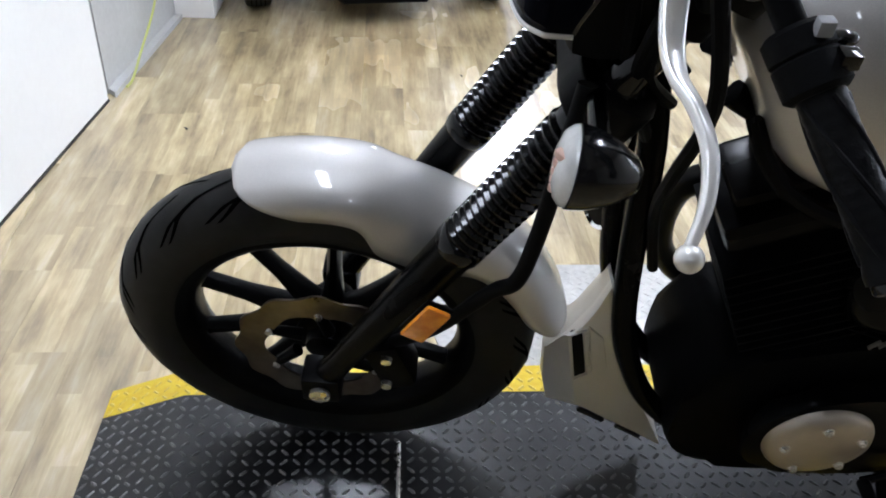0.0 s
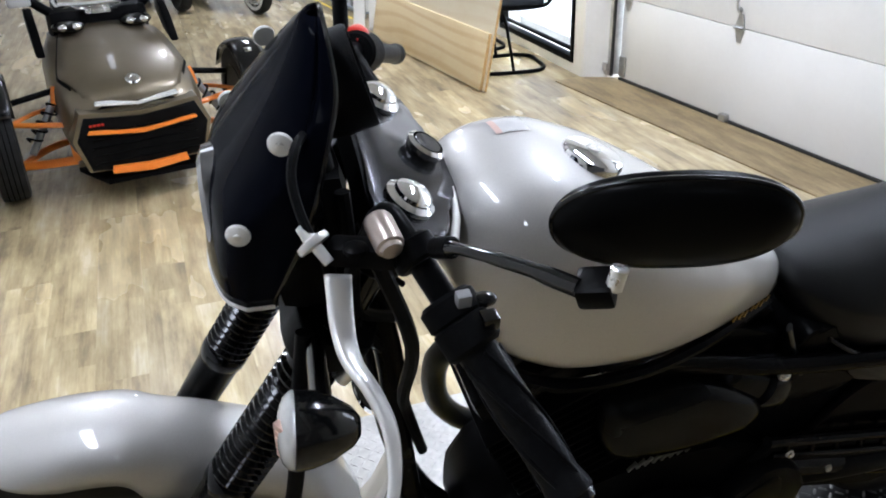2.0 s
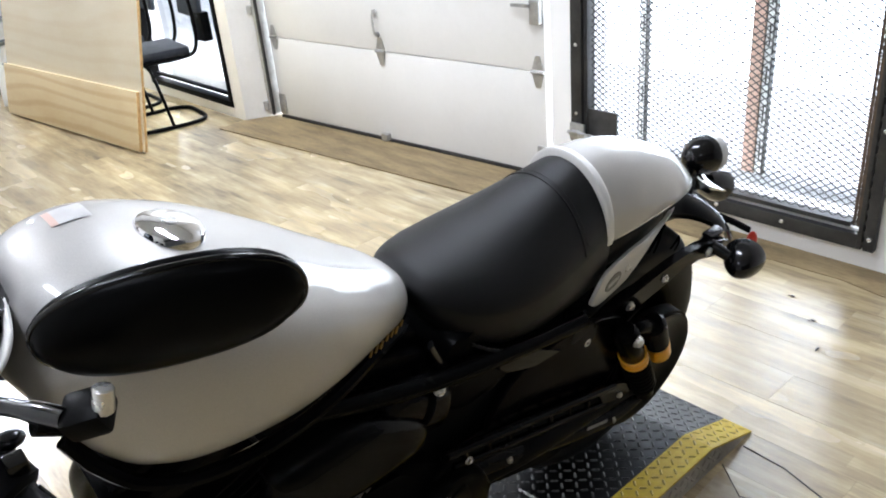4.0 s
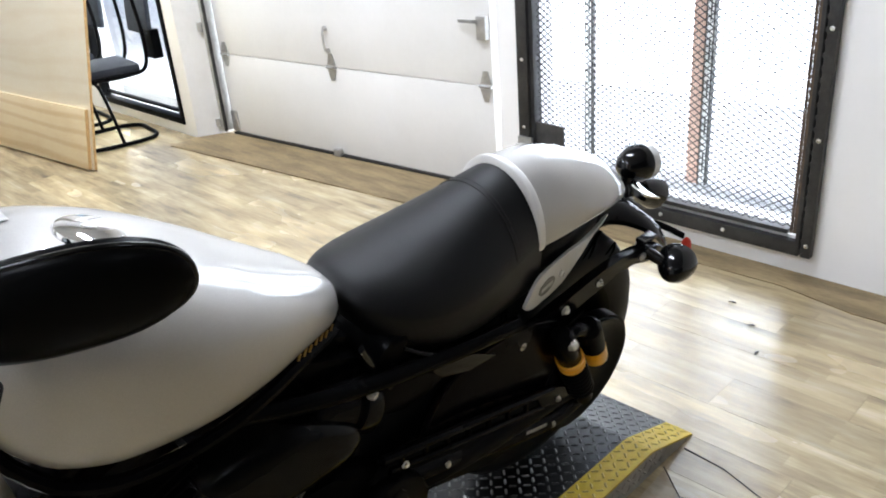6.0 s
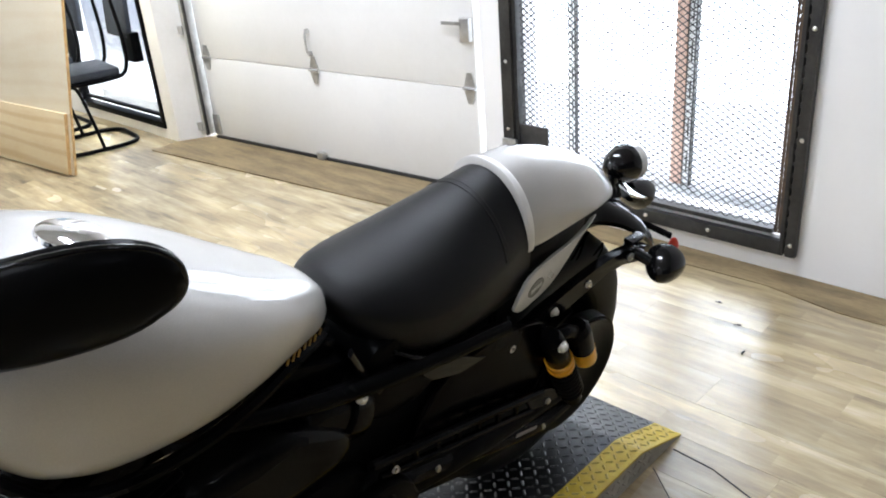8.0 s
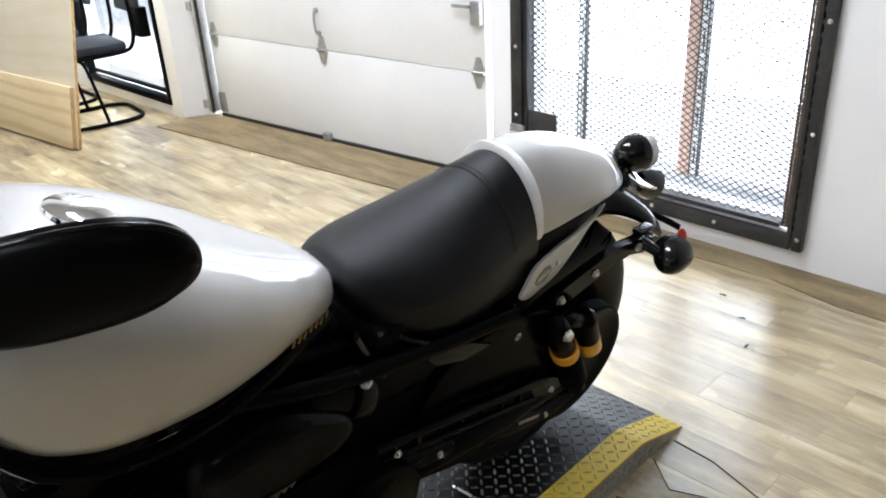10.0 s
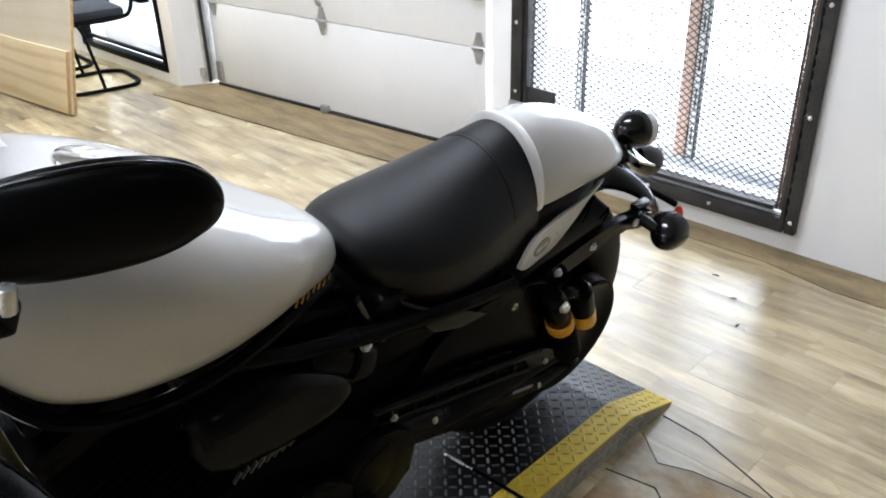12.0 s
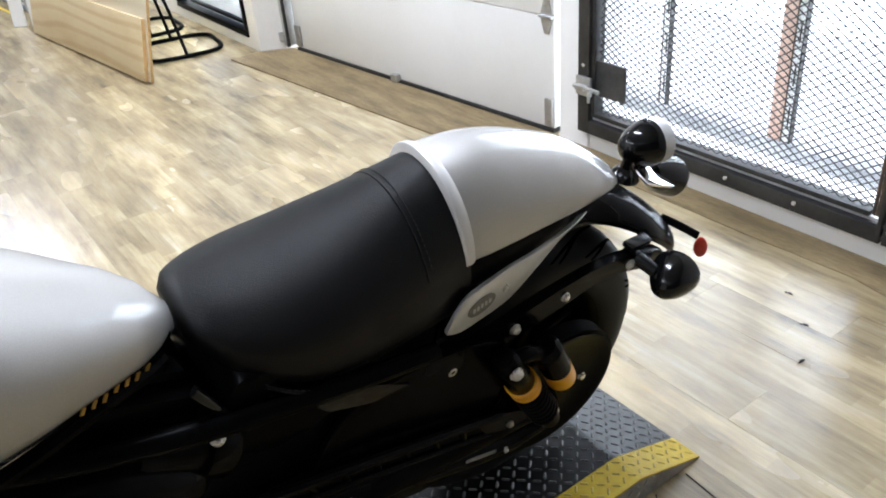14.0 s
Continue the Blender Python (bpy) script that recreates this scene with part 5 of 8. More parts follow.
# mirror on its stalk, with ball joint and black oval shell
ms = part("mirror_stalk", tube([(0.376, -0.296, 1.164), (0.386, -0.330, 1.186), (0.410, -0.378, 1.205), (0.430, -0.420, 1.218)], [0.0068, 0.0048, 0.0055, 0.0068], 12), RIM_BLACK, bar, "glossy black mirror stalk")
part("stalk_sleeve", cyl((0.375, -0.294, 1.162), (0.382, -0.314, 1.177), 0.0088, seg=16, edge=0.002), BLACK_SATIN, ms)
part("stalk_joint", box((-0.012, -0.012, -0.009), (0.013, 0.012, 0.009), 0.004, Matrix.Translation((0.440, -0.422, 1.218)) @ pose(0, 0, 0, 10, -20, -35)), BLACK_SATIN, ms)
part("joint_screw", cyl((0.446, -0.432, 1.224), (0.449, -0.430, 1.240), 0.006, seg=10, edge=0.001), STEEL, ms)
md_ = Vector((0.90, -0.40, 0.16)).normalized()
mu_ = Vector((-0.12, -0.12, 0.98))
mu_ = (mu_ - md_ * mu_.dot(md_)).normalized()
mn_ = md_.cross(mu_)
mrot = Matrix((md_, mu_, mn_)).transposed()
mc = Vector((0.5055, -0.396, 1.239))
bm = bmesh.new()
rings = []
for h, k in ((-0.004, 0.90), (-0.0075, 0.97), (-0.004, 1.0), (0.004, 0.985), (0.010, 0.90), (0.015, 0.70), (0.018, 0.40), (0.019, 0.05)):
    rings.append([mc + mrot @ Vector((0.0805 * k * math.copysign(abs(math.cos(a)) ** 0.86, math.cos(a)), 0.0405 * k * math.copysign(abs(math.sin(a)) ** 0.86, math.sin(a)), h)) for a in [2 * math.pi * i / 40 for i in range(40)]])
add_rings(bm, rings)
SHELL_BLACK = material("mirror_shell_black", (0.002, 0.002, 0.002), 0.3, 0.0, (0.003, 0.003, 0.003), 9.0, rough_var=0.06, spec=0.05)
mir = part("mirror", bm, SHELL_BLACK, ms, "glossy black oval mirror shell")
rim = [mc + mrot @ Vector((0.0795 * math.copysign(abs(math.cos(a)) ** 0.86, math.cos(a)), 0.0395 * math.copysign(abs(math.sin(a)) ** 0.86, math.sin(a)), 0.001)) for a in [2 * math.pi * i / 64 for i in range(64)]]
part("mirror_rim", tube(rim, 0.0026, 10, 1, True, straight=True), RIM_BLACK, mir, "shiny black rim")

# right bar seen over the cowl
rb0, rb1 = Vector((0.412, 0.150, 1.108)), Vector((0.512, 0.318, 1.012))
rbar = part("handlebar", tube([(0.42, 0.09, 1.09), (0.41, 0.12, 1.105), rb0, rb1], 0.0115, 12), BLACK_SATIN, bike, "black low handlebar")
part("grip", lathe([(r * 0.78, h) for r, h in prof], polar(rb0, rb1, 0.36), (rb1 - rb0).normalized(), 22), GRIP_RUBBER, rbar, "ribbed black rubber grip")
rs = part("switch_housing", lathe([(0.0, 0.0), (0.022, 0.0), (0.026, 0.004), (0.026, 0.046), (0.022, 0.05), (0.0, 0.05)], polar(rb0, rb1, 0.02), (rb1 - rb0).normalized(), 20), BLACK_MATTE, rbar)
part("stop_switch", ball(polar(rb0, rb1, 0.16) + Vector((-0.004, 0.0, 0.024)), (0.014, 0.022, 0.010), 14, 8), RED_PLASTIC, rs, "red stop switch")
part("stalk_boot", cyl((0.407, 0.196, 1.10), (0.412, 0.236, 1.215), 0.0098, 0.0095, 20, 0.003), BLACK_MATTE, rbar)
part("mirror_stalk", tube([(0.412, 0.236, 1.21), (0.415, 0.25, 1.25), (0.42, 0.27, 1.30)], 0.007, 10), DARK_CHROME, rbar)

# front signals --------------------------------------------------------------------
def signal(name, c, axis, r, length, lens_mat, lens_label, stem_to, barrel=0.0):
    ax = Vector(axis).normalized()
    s = part(name, lathe([(0.0, length), (r * 0.25, length * 0.985), (r * 0.5, length * 0.86), (r * 0.78, length * 0.55), (r * 0.95, length * 0.22), (r, 0.0), (r, -0.004), (0.0, -0.004)], c, ax, 32), BLACK_GLOSS, bike, "glossy black bullet signal lamp")
    lens_p = [(0.0, -0.020 - barrel), (r * 0.45, -0.019 - barrel), (r * 0.78, -0.015 - barrel), (r * 0.95, -0.009 - barrel), (r * 0.97, -0.005 - barrel * 0.8), (r * 0.97, -0.005), (0.0, -0.005)]
    part("signal_lens", lathe(lens_p, c, ax, 32), lens_mat, s, lens_label)
    if stem_to is not None:
        part("signal_stem", tube([Vector(c) + ax * length * 0.4, polar(Vector(c) + ax * length * 0.4, stem_to, 0.5), stem_to], 0.011, 12), BLACK_GLOSS, s)
    return s


fs = signal("front_signal", (0.258, -0.281, 0.964), (0.97, -0.12, -0.10), 0.037, 0.056, CLEAR_LENS, "clear ribbed lens", (0.295, -0.16, 0.945))
bm = bmesh.new()
for k in range(5):
    add_box(bm, (-0.0035, -0.010, 0.014 - k * 0.0095), (0.0035, 0.010, 0.0215 - k * 0.0095), 0.001, Matrix.Translation((0.2440, -0.2925, 0.966)) @ pose(0, 0, 0, 0, 0, 35))
part("amber_element", bm, AMBER_BULB, fs, "amber bulb element behind the lens")
signal("front_signal", (0.27, 0.21, 0.95), (0.98, -0.05, -0.06), 0.043, 0.066, CLEAR_LENS, "clear ribbed lens", (0.31, 0.12, 0.945))
part("hook_bracket", tube([(0.29, -0.115, 0.915), (0.318, -0.14, 0.905), (0.336, -0.145, 0.885), (0.322, -0.145, 0.862)], 0.009, 10), LEVER_ALLOY, bike, "pale alloy hook bracket")
part("lower_clamp_cap", cyl((0.278, -0.135, 0.915), (0.328, -0.13, 0.94), 0.013, seg=16, edge=0.002), LEVER_ALLOY, bike, "pale alloy clamp")

part("cable_sleeve", tube([(0.480, -0.020, 1.030), (0.471, -0.055, 1.040), (0.459, -0.111, 1.042), (0.441, -0.160, 1.055), (0.420, -0.212, 1.085)], 0.0048, 10), LEVER_ALLOY, bike, "pale sleeved control cable")

# tank ------------------------------------------------------------------------------
TANK = [(0.445, 1.000, 0.965, 0.040), (0.462, 1.030, 0.93, 0.085), (0.490, 1.056, 0.872, 0.115), (0.525, 1.068, 0.832, 0.138), (0.58, 1.068, 0.808, 0.152), (0.645, 1.046, 0.800, 0.156), (0.72, 1.008, 0.798, 0.150), (0.80, 0.958, 0.800, 0.130), (0.87, 0.910, 0.800, 0.102), (0.93, 0.872, 0.792, 0.073), (0.962, 0.846, 0.786, 0.047), (0.984, 0.818, 0.784, 0.016)]
bm = bmesh.new()
add_rings(bm, super_loft(TANK, 56, 0.86, 0.5, 0.72, 0.34, D, 44))
tank = part("fuel_tank", bm, SILVER, bike, "silver metallic teardrop fuel tank", angle=60)
# lower lip along both sides
for sd in (-1, 1):
    lip = []
    for k in range(31):
        x = 0.475 + (0.955 - 0.475) * k / 30
        top, bot, half = lerp_rows(TANK, x)
        lip.append((x, D + sd * half * 0.90, bot - 0.006))
    part("tank_seal", tube(lip, 0.010, 8, 1), BLACK_DEEP, tank, "black edge under the tank")
# filler cap
fc, fd = Vector((0.640, D - 0.016, 1.030)), Vector((0.30, 0, 0.955))
cap = part("filler_cap", lathe([(0.0, 0.027), (0.030, 0.0265), (0.036, 0.024), (0.0385, 0.019), (0.0385, 0.006), (0.041, 0.004), (0.041, -0.010), (0.0, -0.010)], fc, fd, 44), CHROME, tank, "chrome domed filler cap")
part("cap_ring", lathe([(0.040, -0.004), (0.047, -0.004), (0.047, 0.002), (0.040, 0.003)], fc, fd, 44, True), CHROME, cap)
part("cap_lock", lathe([(0.0, 0.0265), (0.009, 0.0265), (0.009, 0.0285), (0.0, 0.029)], fc + Vector((0.0, 0.004, 0)), fd, 18), STEEL, cap)


def tank_surface(x, v):
    """Point on the tank's upper skin at x, v from -1 to 1 across, and its normal."""
    def at(xx, vv):
        top, bot, half = lerp_rows(TANK, xx)
        zc = bot + 0.34 * (top - bot)
        a = math.acos(max(-1, min(1, math.copysign(abs(vv) ** (1 / 0.72), vv))))
        return Vector((xx, D + half * vv, zc + (top - zc) * math.sin(a) ** 0.86))
    p = at(x, v)
    n = (at(x + 0.004, v) - p).cross(at(x, v + 0.02) - p).normalized()
    return p, (n if n.z > 0 else -n)


def tank_patch(x0, x1, v0, v1, lift, n=6):
    bm = bmesh.new()
    g = [[bm.verts.new(tank_surface(x0 + (x1 - x0) * i / n, v0 + (v1 - v0) * j / n)[0] + tank_surface(x0 + (x1 - x0) * i / n, v0 + (v1 - v0) * j / n)[1] * lift) for j in range(n + 1)] for i in range(n + 1)]
    for p, q in zip(g, g[1:]):
        for j in range(n):
            bm.faces.new((p[j], p[j + 1], q[j + 1], q[j]))
    return bm


stk = part("warning_sticker", tank_patch(0.548, 0.582, 0.16, 0.42, 0.0008), STICKER, tank, "small grey warning sticker")
part("sticker_band", tank_patch(0.540, 0.548, 0.16, 0.42, 0.0008), STICKER_RED, stk, "orange band")
# black panel low on the tank's tail with gold emblem strokes


def tank_skin(x, a, lift):
    """Point on the tank's skin at angle a round its section, lifted off it."""
    top, bot, half = lerp_rows(TANK, x)
    zc = bot + 0.34 * (top - bot)
    c, sn = math.cos(a), math.sin(a)
    z = zc + (top - zc) * sn ** 0.86 if sn >= 0 else zc - (zc - bot) * (-sn) ** 0.5
    return Vector((x, D + (half + lift) * math.copysign(abs(c) ** 0.72, c), z + lift * sn))


for sd in (-1, 1):
    bm = bmesh.new()
    g = []
    for i in range(25):
        t = i / 24
        x = 0.815 + 0.160 * t
        hi, lo = 0.04 * t - 0.42 * (1 - t), -1.25
        g.append([bm.verts.new(tank_skin(x, (math.pi - (lo + (hi - lo) * j / 10)) if sd < 0 else (lo + (hi - lo) * j / 10), 0.0012)) for j in range(11)])
    for p, q in zip(g, g[1:]):
        for j in range(10):
            bm.faces.new((p[j], p[j + 1], q[j + 1], q[j]))
    panel = part("emblem_panel", bm, BLACK_GLOSS, tank, "gloss black panel with a gold emblem")
    for k in range(7):
        x = 0.852 + k * 0.0135
        p = tank_skin(x, math.pi + 0.42 if sd < 0 else -0.42, 0.0034)
        part("emblem_stroke", box((-0.0026, -0.0008, -0.0044 - 0.0016 * (k % 3)), (0.0026, 0.0008, 0.0036 + 0.0018 * ((k + 1) % 3)), 0.0, Matrix.Translation(p) @ pose(0, 0, 0, 0, 32, -sd * 24)), GOLD_DULL, panel, "gold emblem stroke")

# seat ------------------------------------------------------------------------------
DT = -0.013          # middle line of seat and tail
SEAT = [(0.990, 0.798, 0.766, 0.044), (1.004, 0.812, 0.742, 0.072), (1.04, 0.818, 0.694, 0.102), (1.085, 0.821, 0.662, 0.122), (1.14, 0.827, 0.634, 0.131), (1.21, 0.839, 0.616, 0.130), (1.29, 0.860, 0.604, 0.117), (1.374, 0.882, 0.600, 0.102)]
seat_shear = lambda x, z: max(0.0, (x - 1.14) / 0.23) * (0.885 - z) * 0.13
bm = bmesh.new()
add_rings(bm, super_loft(SEAT, 48, 1.3, 0.55, 0.95, 0.58, DT, 30, seat_shear))
seat = part("seat", bm, LEATHER, bike, "black vinyl solo seat", angle=60)


def seat_line(x, v, lift=0.0012):
    top, bot, half = lerp_rows(SEAT, x)
    zc = bot + 0.58 * (top - bot)
    a = math.acos(max(-1, min(1, math.copysign(abs(v) ** (1 / 0.95), v))))
    z = zc + (top - zc) * math.sin(a) ** 1.3 + lift
    return Vector((x + seat_shear(x, z), DT + (half + lift * 0.7) * v, z))


# cross seam: a shallow welt with its stitches
part("seat_seam", tube([seat_line(1.300, -0.985 + 1.97 * k / 24, 0.0) for k in range(25)], 0.0017, 8, 1), LEATHER, seat)
bm = bmesh.new()
for k in range(44):
    p, q = seat_line(1.308, -0.95 + 1.9 * k / 44), seat_line(1.308, -0.95 + 1.9 * (k + 0.55) / 44)
    add_cyl(bm, p, q, 0.0008, seg=5)
tagged(part("cross_stitching", bm, THREAD, seat), kind="stuff")
for sd in (-1, 1):
    low = []
    for k in range(31):
        x = 1.06 + 0.26 * k / 30
        top, bot, half = lerp_rows(SEAT, x)
        z = bot + 0.030
        low.append(Vector((x + seat_shear(x, z), DT + sd * (half * 0.995 + 0.0012), z)))
    bm = bmesh.new()
    for p, q in zip(low, low[1:]):
        add_cyl(bm, p, p.lerp(q, 0.6), 0.0009, seg=5)
    tagged(part("side_stitching", bm, THREAD, seat), kind="stuff")
    part("side_welt", tube([p - Vector((0, -sd * 0.001, 0.004)) for p in low], 0.0026, 8, 1), LEATHER, seat)
# tail cowl -------------------------------------------------------------------------
COWL = [(1.372, 0.886, 0.744, 0.101), (1.41, 0.888, 0.742, 0.101), (1.46, 0.885, 0.742, 0.099), (1.53, 0.867, 0.739, 0.092), (1.59, 0.843, 0.733, 0.083), (1.64, 0.820, 0.725, 0.072), (1.69, 0.788, 0.715, 0.057), (1.75, 0.740, 0.699, 0.034), (1.776, 0.710, 0.690, 0.018)]
cowl_shear = lambda x, z: max(0.0, (1.68 - x) / 0.31) * (0.885 - z) * 0.14
bm = bmesh.new()
add_rings(bm, super_loft(COWL, 56, 1.0, 0.4, 0.90, 0.12, DT, 34, cowl_shear))
tail = part("tail_cowl", bm, SILVER, bike, "silver metallic tail cowl", angle=60)
band = [(1.362, 0.887, 0.742, 0.102), (1.364, 0.893, 0.741, 0.105), (1.376, 0.893, 0.741, 0.105), (1.382, 0.890, 0.743, 0.102)]
bm = bmesh.new()
add_rings(bm, super_loft(band, 56, 1.0, 0.4, 0.90, 0.12, DT, 6, cowl_shear))
part("cowl_trim", bm, TRIM_SILVER, tail, "pale band round the cowl's front")
# dark base under the cowl
BASE = [(1.365, 0.750, 0.668, 0.090), (1.42, 0.750, 0.662, 0.088), (1.51, 0.748, 0.660, 0.077), (1.60, 0.738, 0.658, 0.059), (1.66, 0.726, 0.657, 0.042), (1.72, 0.711, 0.656, 0.022), (1.78, 0.693, 0.654, 0.008)]
bm = bmesh.new()
add_rings(bm, super_loft(BASE, 32, 0.5, 0.5, 0.6, 0.5, DT, 20, cowl_shear))
part("tail_base", bm, BLACK_SATIN, bike, "dark base under the tail cowl")
# silver side plates with a worn oval badge, tapering back under the cowl
PLATE = [(1.341, 0.656, 0.650, 0.118), (1.352, 0.674, 0.641, 0.116), (1.373, 0.700, 0.634, 0.113), (1.41, 0.7005, 0.628, 0.104), (1.48, 0.699, 0.626, 0.090), (1.53, 0.696, 0.652, 0.082), (1.60, 0.691, 0.681, 0.065), (1.66, 0.688, 0.6845, 0.046), (1.735, 0.686, 0.684, 0.014)]


def plate_at(x, f, lift, sd):
    """Point on a side plate, f from its lower edge to its upper."""
    up, low, out = lerp_rows(PLATE, x)
    return Vector((x, DT + sd * (out + lift), low + (up - low) * f))


for sd in (-1, 1):
    bm = bmesh.new()
    rings = []
    for i in range(29):
        x = 1.341 + 0.394 * i / 28
        rings.append([plate_at(x, f, h, sd) for f, h in ((0, 0), (0, 0.006), (0.04, 0.0075), (0.5, 0.0085), (0.96, 0.0075), (1, 0.006), (1, 0))])
    add_rings(bm, rings)
    sp = part("side_plate", bm, SILVER_SATIN, bike, "silver side plate with an oval badge")
    bm = bmesh.new()
    add_rings(bm, [[plate_at(1.412 + k * 0.032 * math.cos(a), 0.5 + k * 0.23 * math.sin(a), 0.0085 + h, sd) for a in [2 * math.pi * i / 28 for i in range(28)]] for h, k in ((0, 1.0), (0.0014, 0.97), (0.0014, 0.85), (0.0008, 0.83))])
    bd = part("badge", bm, BADGE_DARK, sp, "worn dark oval badge")
    bm = bmesh.new()
    for k in range(5):
        add_box(bm, (-0.002, -0.0006, -0.004), (0.002, 0.0006, 0.004), 0.0, Matrix.Translation(plate_at(1.394 + k * 0.009, 0.5, 0.0102, sd)))
    part("badge_bars", bm, SILVER_SATIN, bd)
    hexbolt("plate_bolt", plate_at(1.467, 0.52, 0.008, sd), (0, sd, 0), 0.0065, sp)

# rear frame rails, fender and lamps ---------------------------------------------------
for sd in (-1, 1):
    y = DT + sd * 0.104
    out = smooth_outline([(1.12, 0.660), (1.25, 0.600), (1.36, 0.573), (1.47, 0.590), (1.58, 0.612), (1.69, 0.620), (1.79, 0.600), (1.835, 0.575), (1.79, 0.562), (1.69, 0.586), (1.60, 0.568), (1.49, 0.546), (1.36, 0.526), (1.25, 0.552), (1.12, 0.616)], 4)
    rail = part("fender_rail", prism(out, "y", y - 0.010, y + 0.010, 0.005), BLACK_RAIL, bike, "glossy black fender rail")
    for x, z, r in ((1.361, 0.549, 0.0095), (1.488, 0.569, 0.0085), (1.593, 0.589, 0.007)):
        hexbolt("rail_bolt", (x, y + sd * 0.010, z), (0, sd, 0), r, rail)
    if sd < 0:
        part("grab_tab", box((1.735, y - 0.012, 0.622), (1.785, y + 0.012, 0.632), 0.003), BLACK_GLOSS, rail)
bm = bmesh.new()
grid = []
path = spline([(1.42, 0, 0.690), (1.52, 0, 0.712), (1.62, 0, 0.716), (1.72, 0, 0.700), (1.80, 0, 0.664), (1.87, 0, 0.612), (1.925, 0, 0.560), (1.945, 0, 0.528)], 5)
for i, p in enumerate(path):
    c = Vector((WB, 0, 0.33))
    r = (p - c)
    dirn = r.normalized()
    t = i / (len(path) - 1)
    hw = 0.050 + 0.045 * min(1.0, max(0.0, (t - 0.40) / 0.25)) - 0.016 * max(0.0, t - 0.7) / 0.3
    row = []
    for j in range(15):
        a = (-1 + 2 * j / 14) * math.pi / 2
        row.append(bm.verts.new(p + Vector((0, DT + hw * math.sin(a), 0)) - dirn * 0.046 * (1 - math.cos(a))))
    grid.append(row)
for p, q in zip(grid, grid[1:]):
    for j in range(14):
        bm.faces.new((p[j], p[j + 1], q[j + 1], q[j]))
rfn = part("rear_fender", bm, BLACK_RAIL, bike, "glossy black rear fender")
md = rfn.modifiers.new("thickness", "SOLIDIFY")
md.thickness, md.offset = 0.004, 0
# tail lamp
tl = part("tail_lamp", lathe([(0.0, -0.075), (0.022, -0.073), (0.034, -0.05), (0.040, -0.01), (0.041, 0.0), (0.0, 0.0)], (2.005, 0.025, 0.585), (0.86, 0, -0.42), 32), BLACK_GLOSS, bike)
part("tail_lens", lathe([(0.0, 0.030), (0.020, 0.027), (0.034, 0.016), (0.0405, 0.002), (0.0, 0.002)], (2.005, 0.025, 0.585), (0.86, 0, -0.42), 32), SMOKE_LENS, tl, "smoked tail lens")
part("chrome_flash", box((-0.044, -0.030, -0.003), (0.044, 0.030, 0.003), 0.002, Matrix.Translation((1.915, 0.004, 0.636)) @ pose(0, 0, 0, 14, 24, 0)), CHROME, tl)
# rear signals
signal("rear_signal", (1.818, -0.172, 0.571), (-0.92, -0.32, 0.04), 0.043, 0.068, CLEAR_LENS, "clear lens", None, -0.009)
part("signal_arm", cyl((1.752, -0.098, 0.603), (1.784, -0.172, 0.576), 0.0135, 0.012, 16, 0.002), BLACK_GLOSS, bike)
hexbolt("arm_bolt", (1.742, -0.122, 0.592), (0, -1, 0), 0.010, bike)
signal("rear_signal", (1.917, 0.035, 0.690), (-0.98, 0.04, 0.05), 0.046, 0.062, CLEAR_LENS, "clear lens", None, 0.022)
part("signal_post", lathe([(0.0, 0.0), (0.030, 0.0), (0.024, 0.014), (0.013, 0.024), (0.012, 0.050), (0.0, 0.050)], (1.868, 0.030, 0.632), (0.1, 0, 1), 22), BLACK_GLOSS, bike)
# reflector on its strap
st = part("reflector_strap", tube([(1.905, -0.050, 0.575), (1.932, -0.080, 0.562), (1.958, -0.106, 0.546)], 0.008, 8, flat=0.35), BLACK_SATIN, bike)
part("side_reflector", ball((1.965, -0.115, 0.520), (0.014, 0.006, 0.027), 18, 12, pose(0, 0, 0, 0, -18, -25).to_3x3()), RED_PLASTIC, st, "red oval side reflector")

# swingarm, belt guards, shocks -------------------------------------------------------
for sd in (-1, 1):
    part("swingarm", tube([(0.98, D + sd * 0.10, 0.40), (1.20, D + sd * 0.115, 0.375), (1.42, sd * 0.125 + D * 0.5, 0.345), (1.60, sd * 0.125 + D * 0.5, 0.335)], 0.024, 12, flat=0.6), BLACK_SATIN, bike)
ug = part("belt_guard", bmesh.new(), BLACK_RAIL, bike, "slotted black upper belt guard")
bm = bmesh.new()
y = -0.152
for a, b, r in (((1.00, 0.512), (1.46, 0.392), 0.010), ((1.02, 0.470), (1.44, 0.352), 0.007)):
    add_tube(bm, [(a[0], y, a[1]), ((a[0] + b[0]) / 2, y - 0.004, (a[1] + b[1]) / 2 + 0.006), (b[0], y, b[1])], r, 10)
for k in range(7):
    x = 1.04 + k * 0.056
    add_cyl(bm, (x, y, 0.512 - 0.26 * (x - 1.00)), (x + 0.010, y, 0.472 - 0.28 * (x - 1.02)), 0.006, seg=8)
add_prism(bm, [(1.40, 0.412), (1.46, 0.400), (1.52, 0.372), (1.54, 0.340), (1.50, 0.330), (1.43, 0.362)], "y", y - 0.006, y + 0.006, 0.002)
bmesh.ops.recalc_face_normals(bm, faces=bm.faces[:])
bm.to_mesh(ug.data)
bm.free()
# added black plate in place of the darkness low on the bike
out = smooth_outline([(0.95, 0.36), (0.955, 0.285), (1.00, 0.300), (1.04, 0.338), (1.10, 0.345), (1.21, 0.310), (1.33, 0.278), (1.42, 0.298), (1.50, 0.33), (1.44, 0.38), (1.20, 0.45), (1.02, 0.48)], 4)
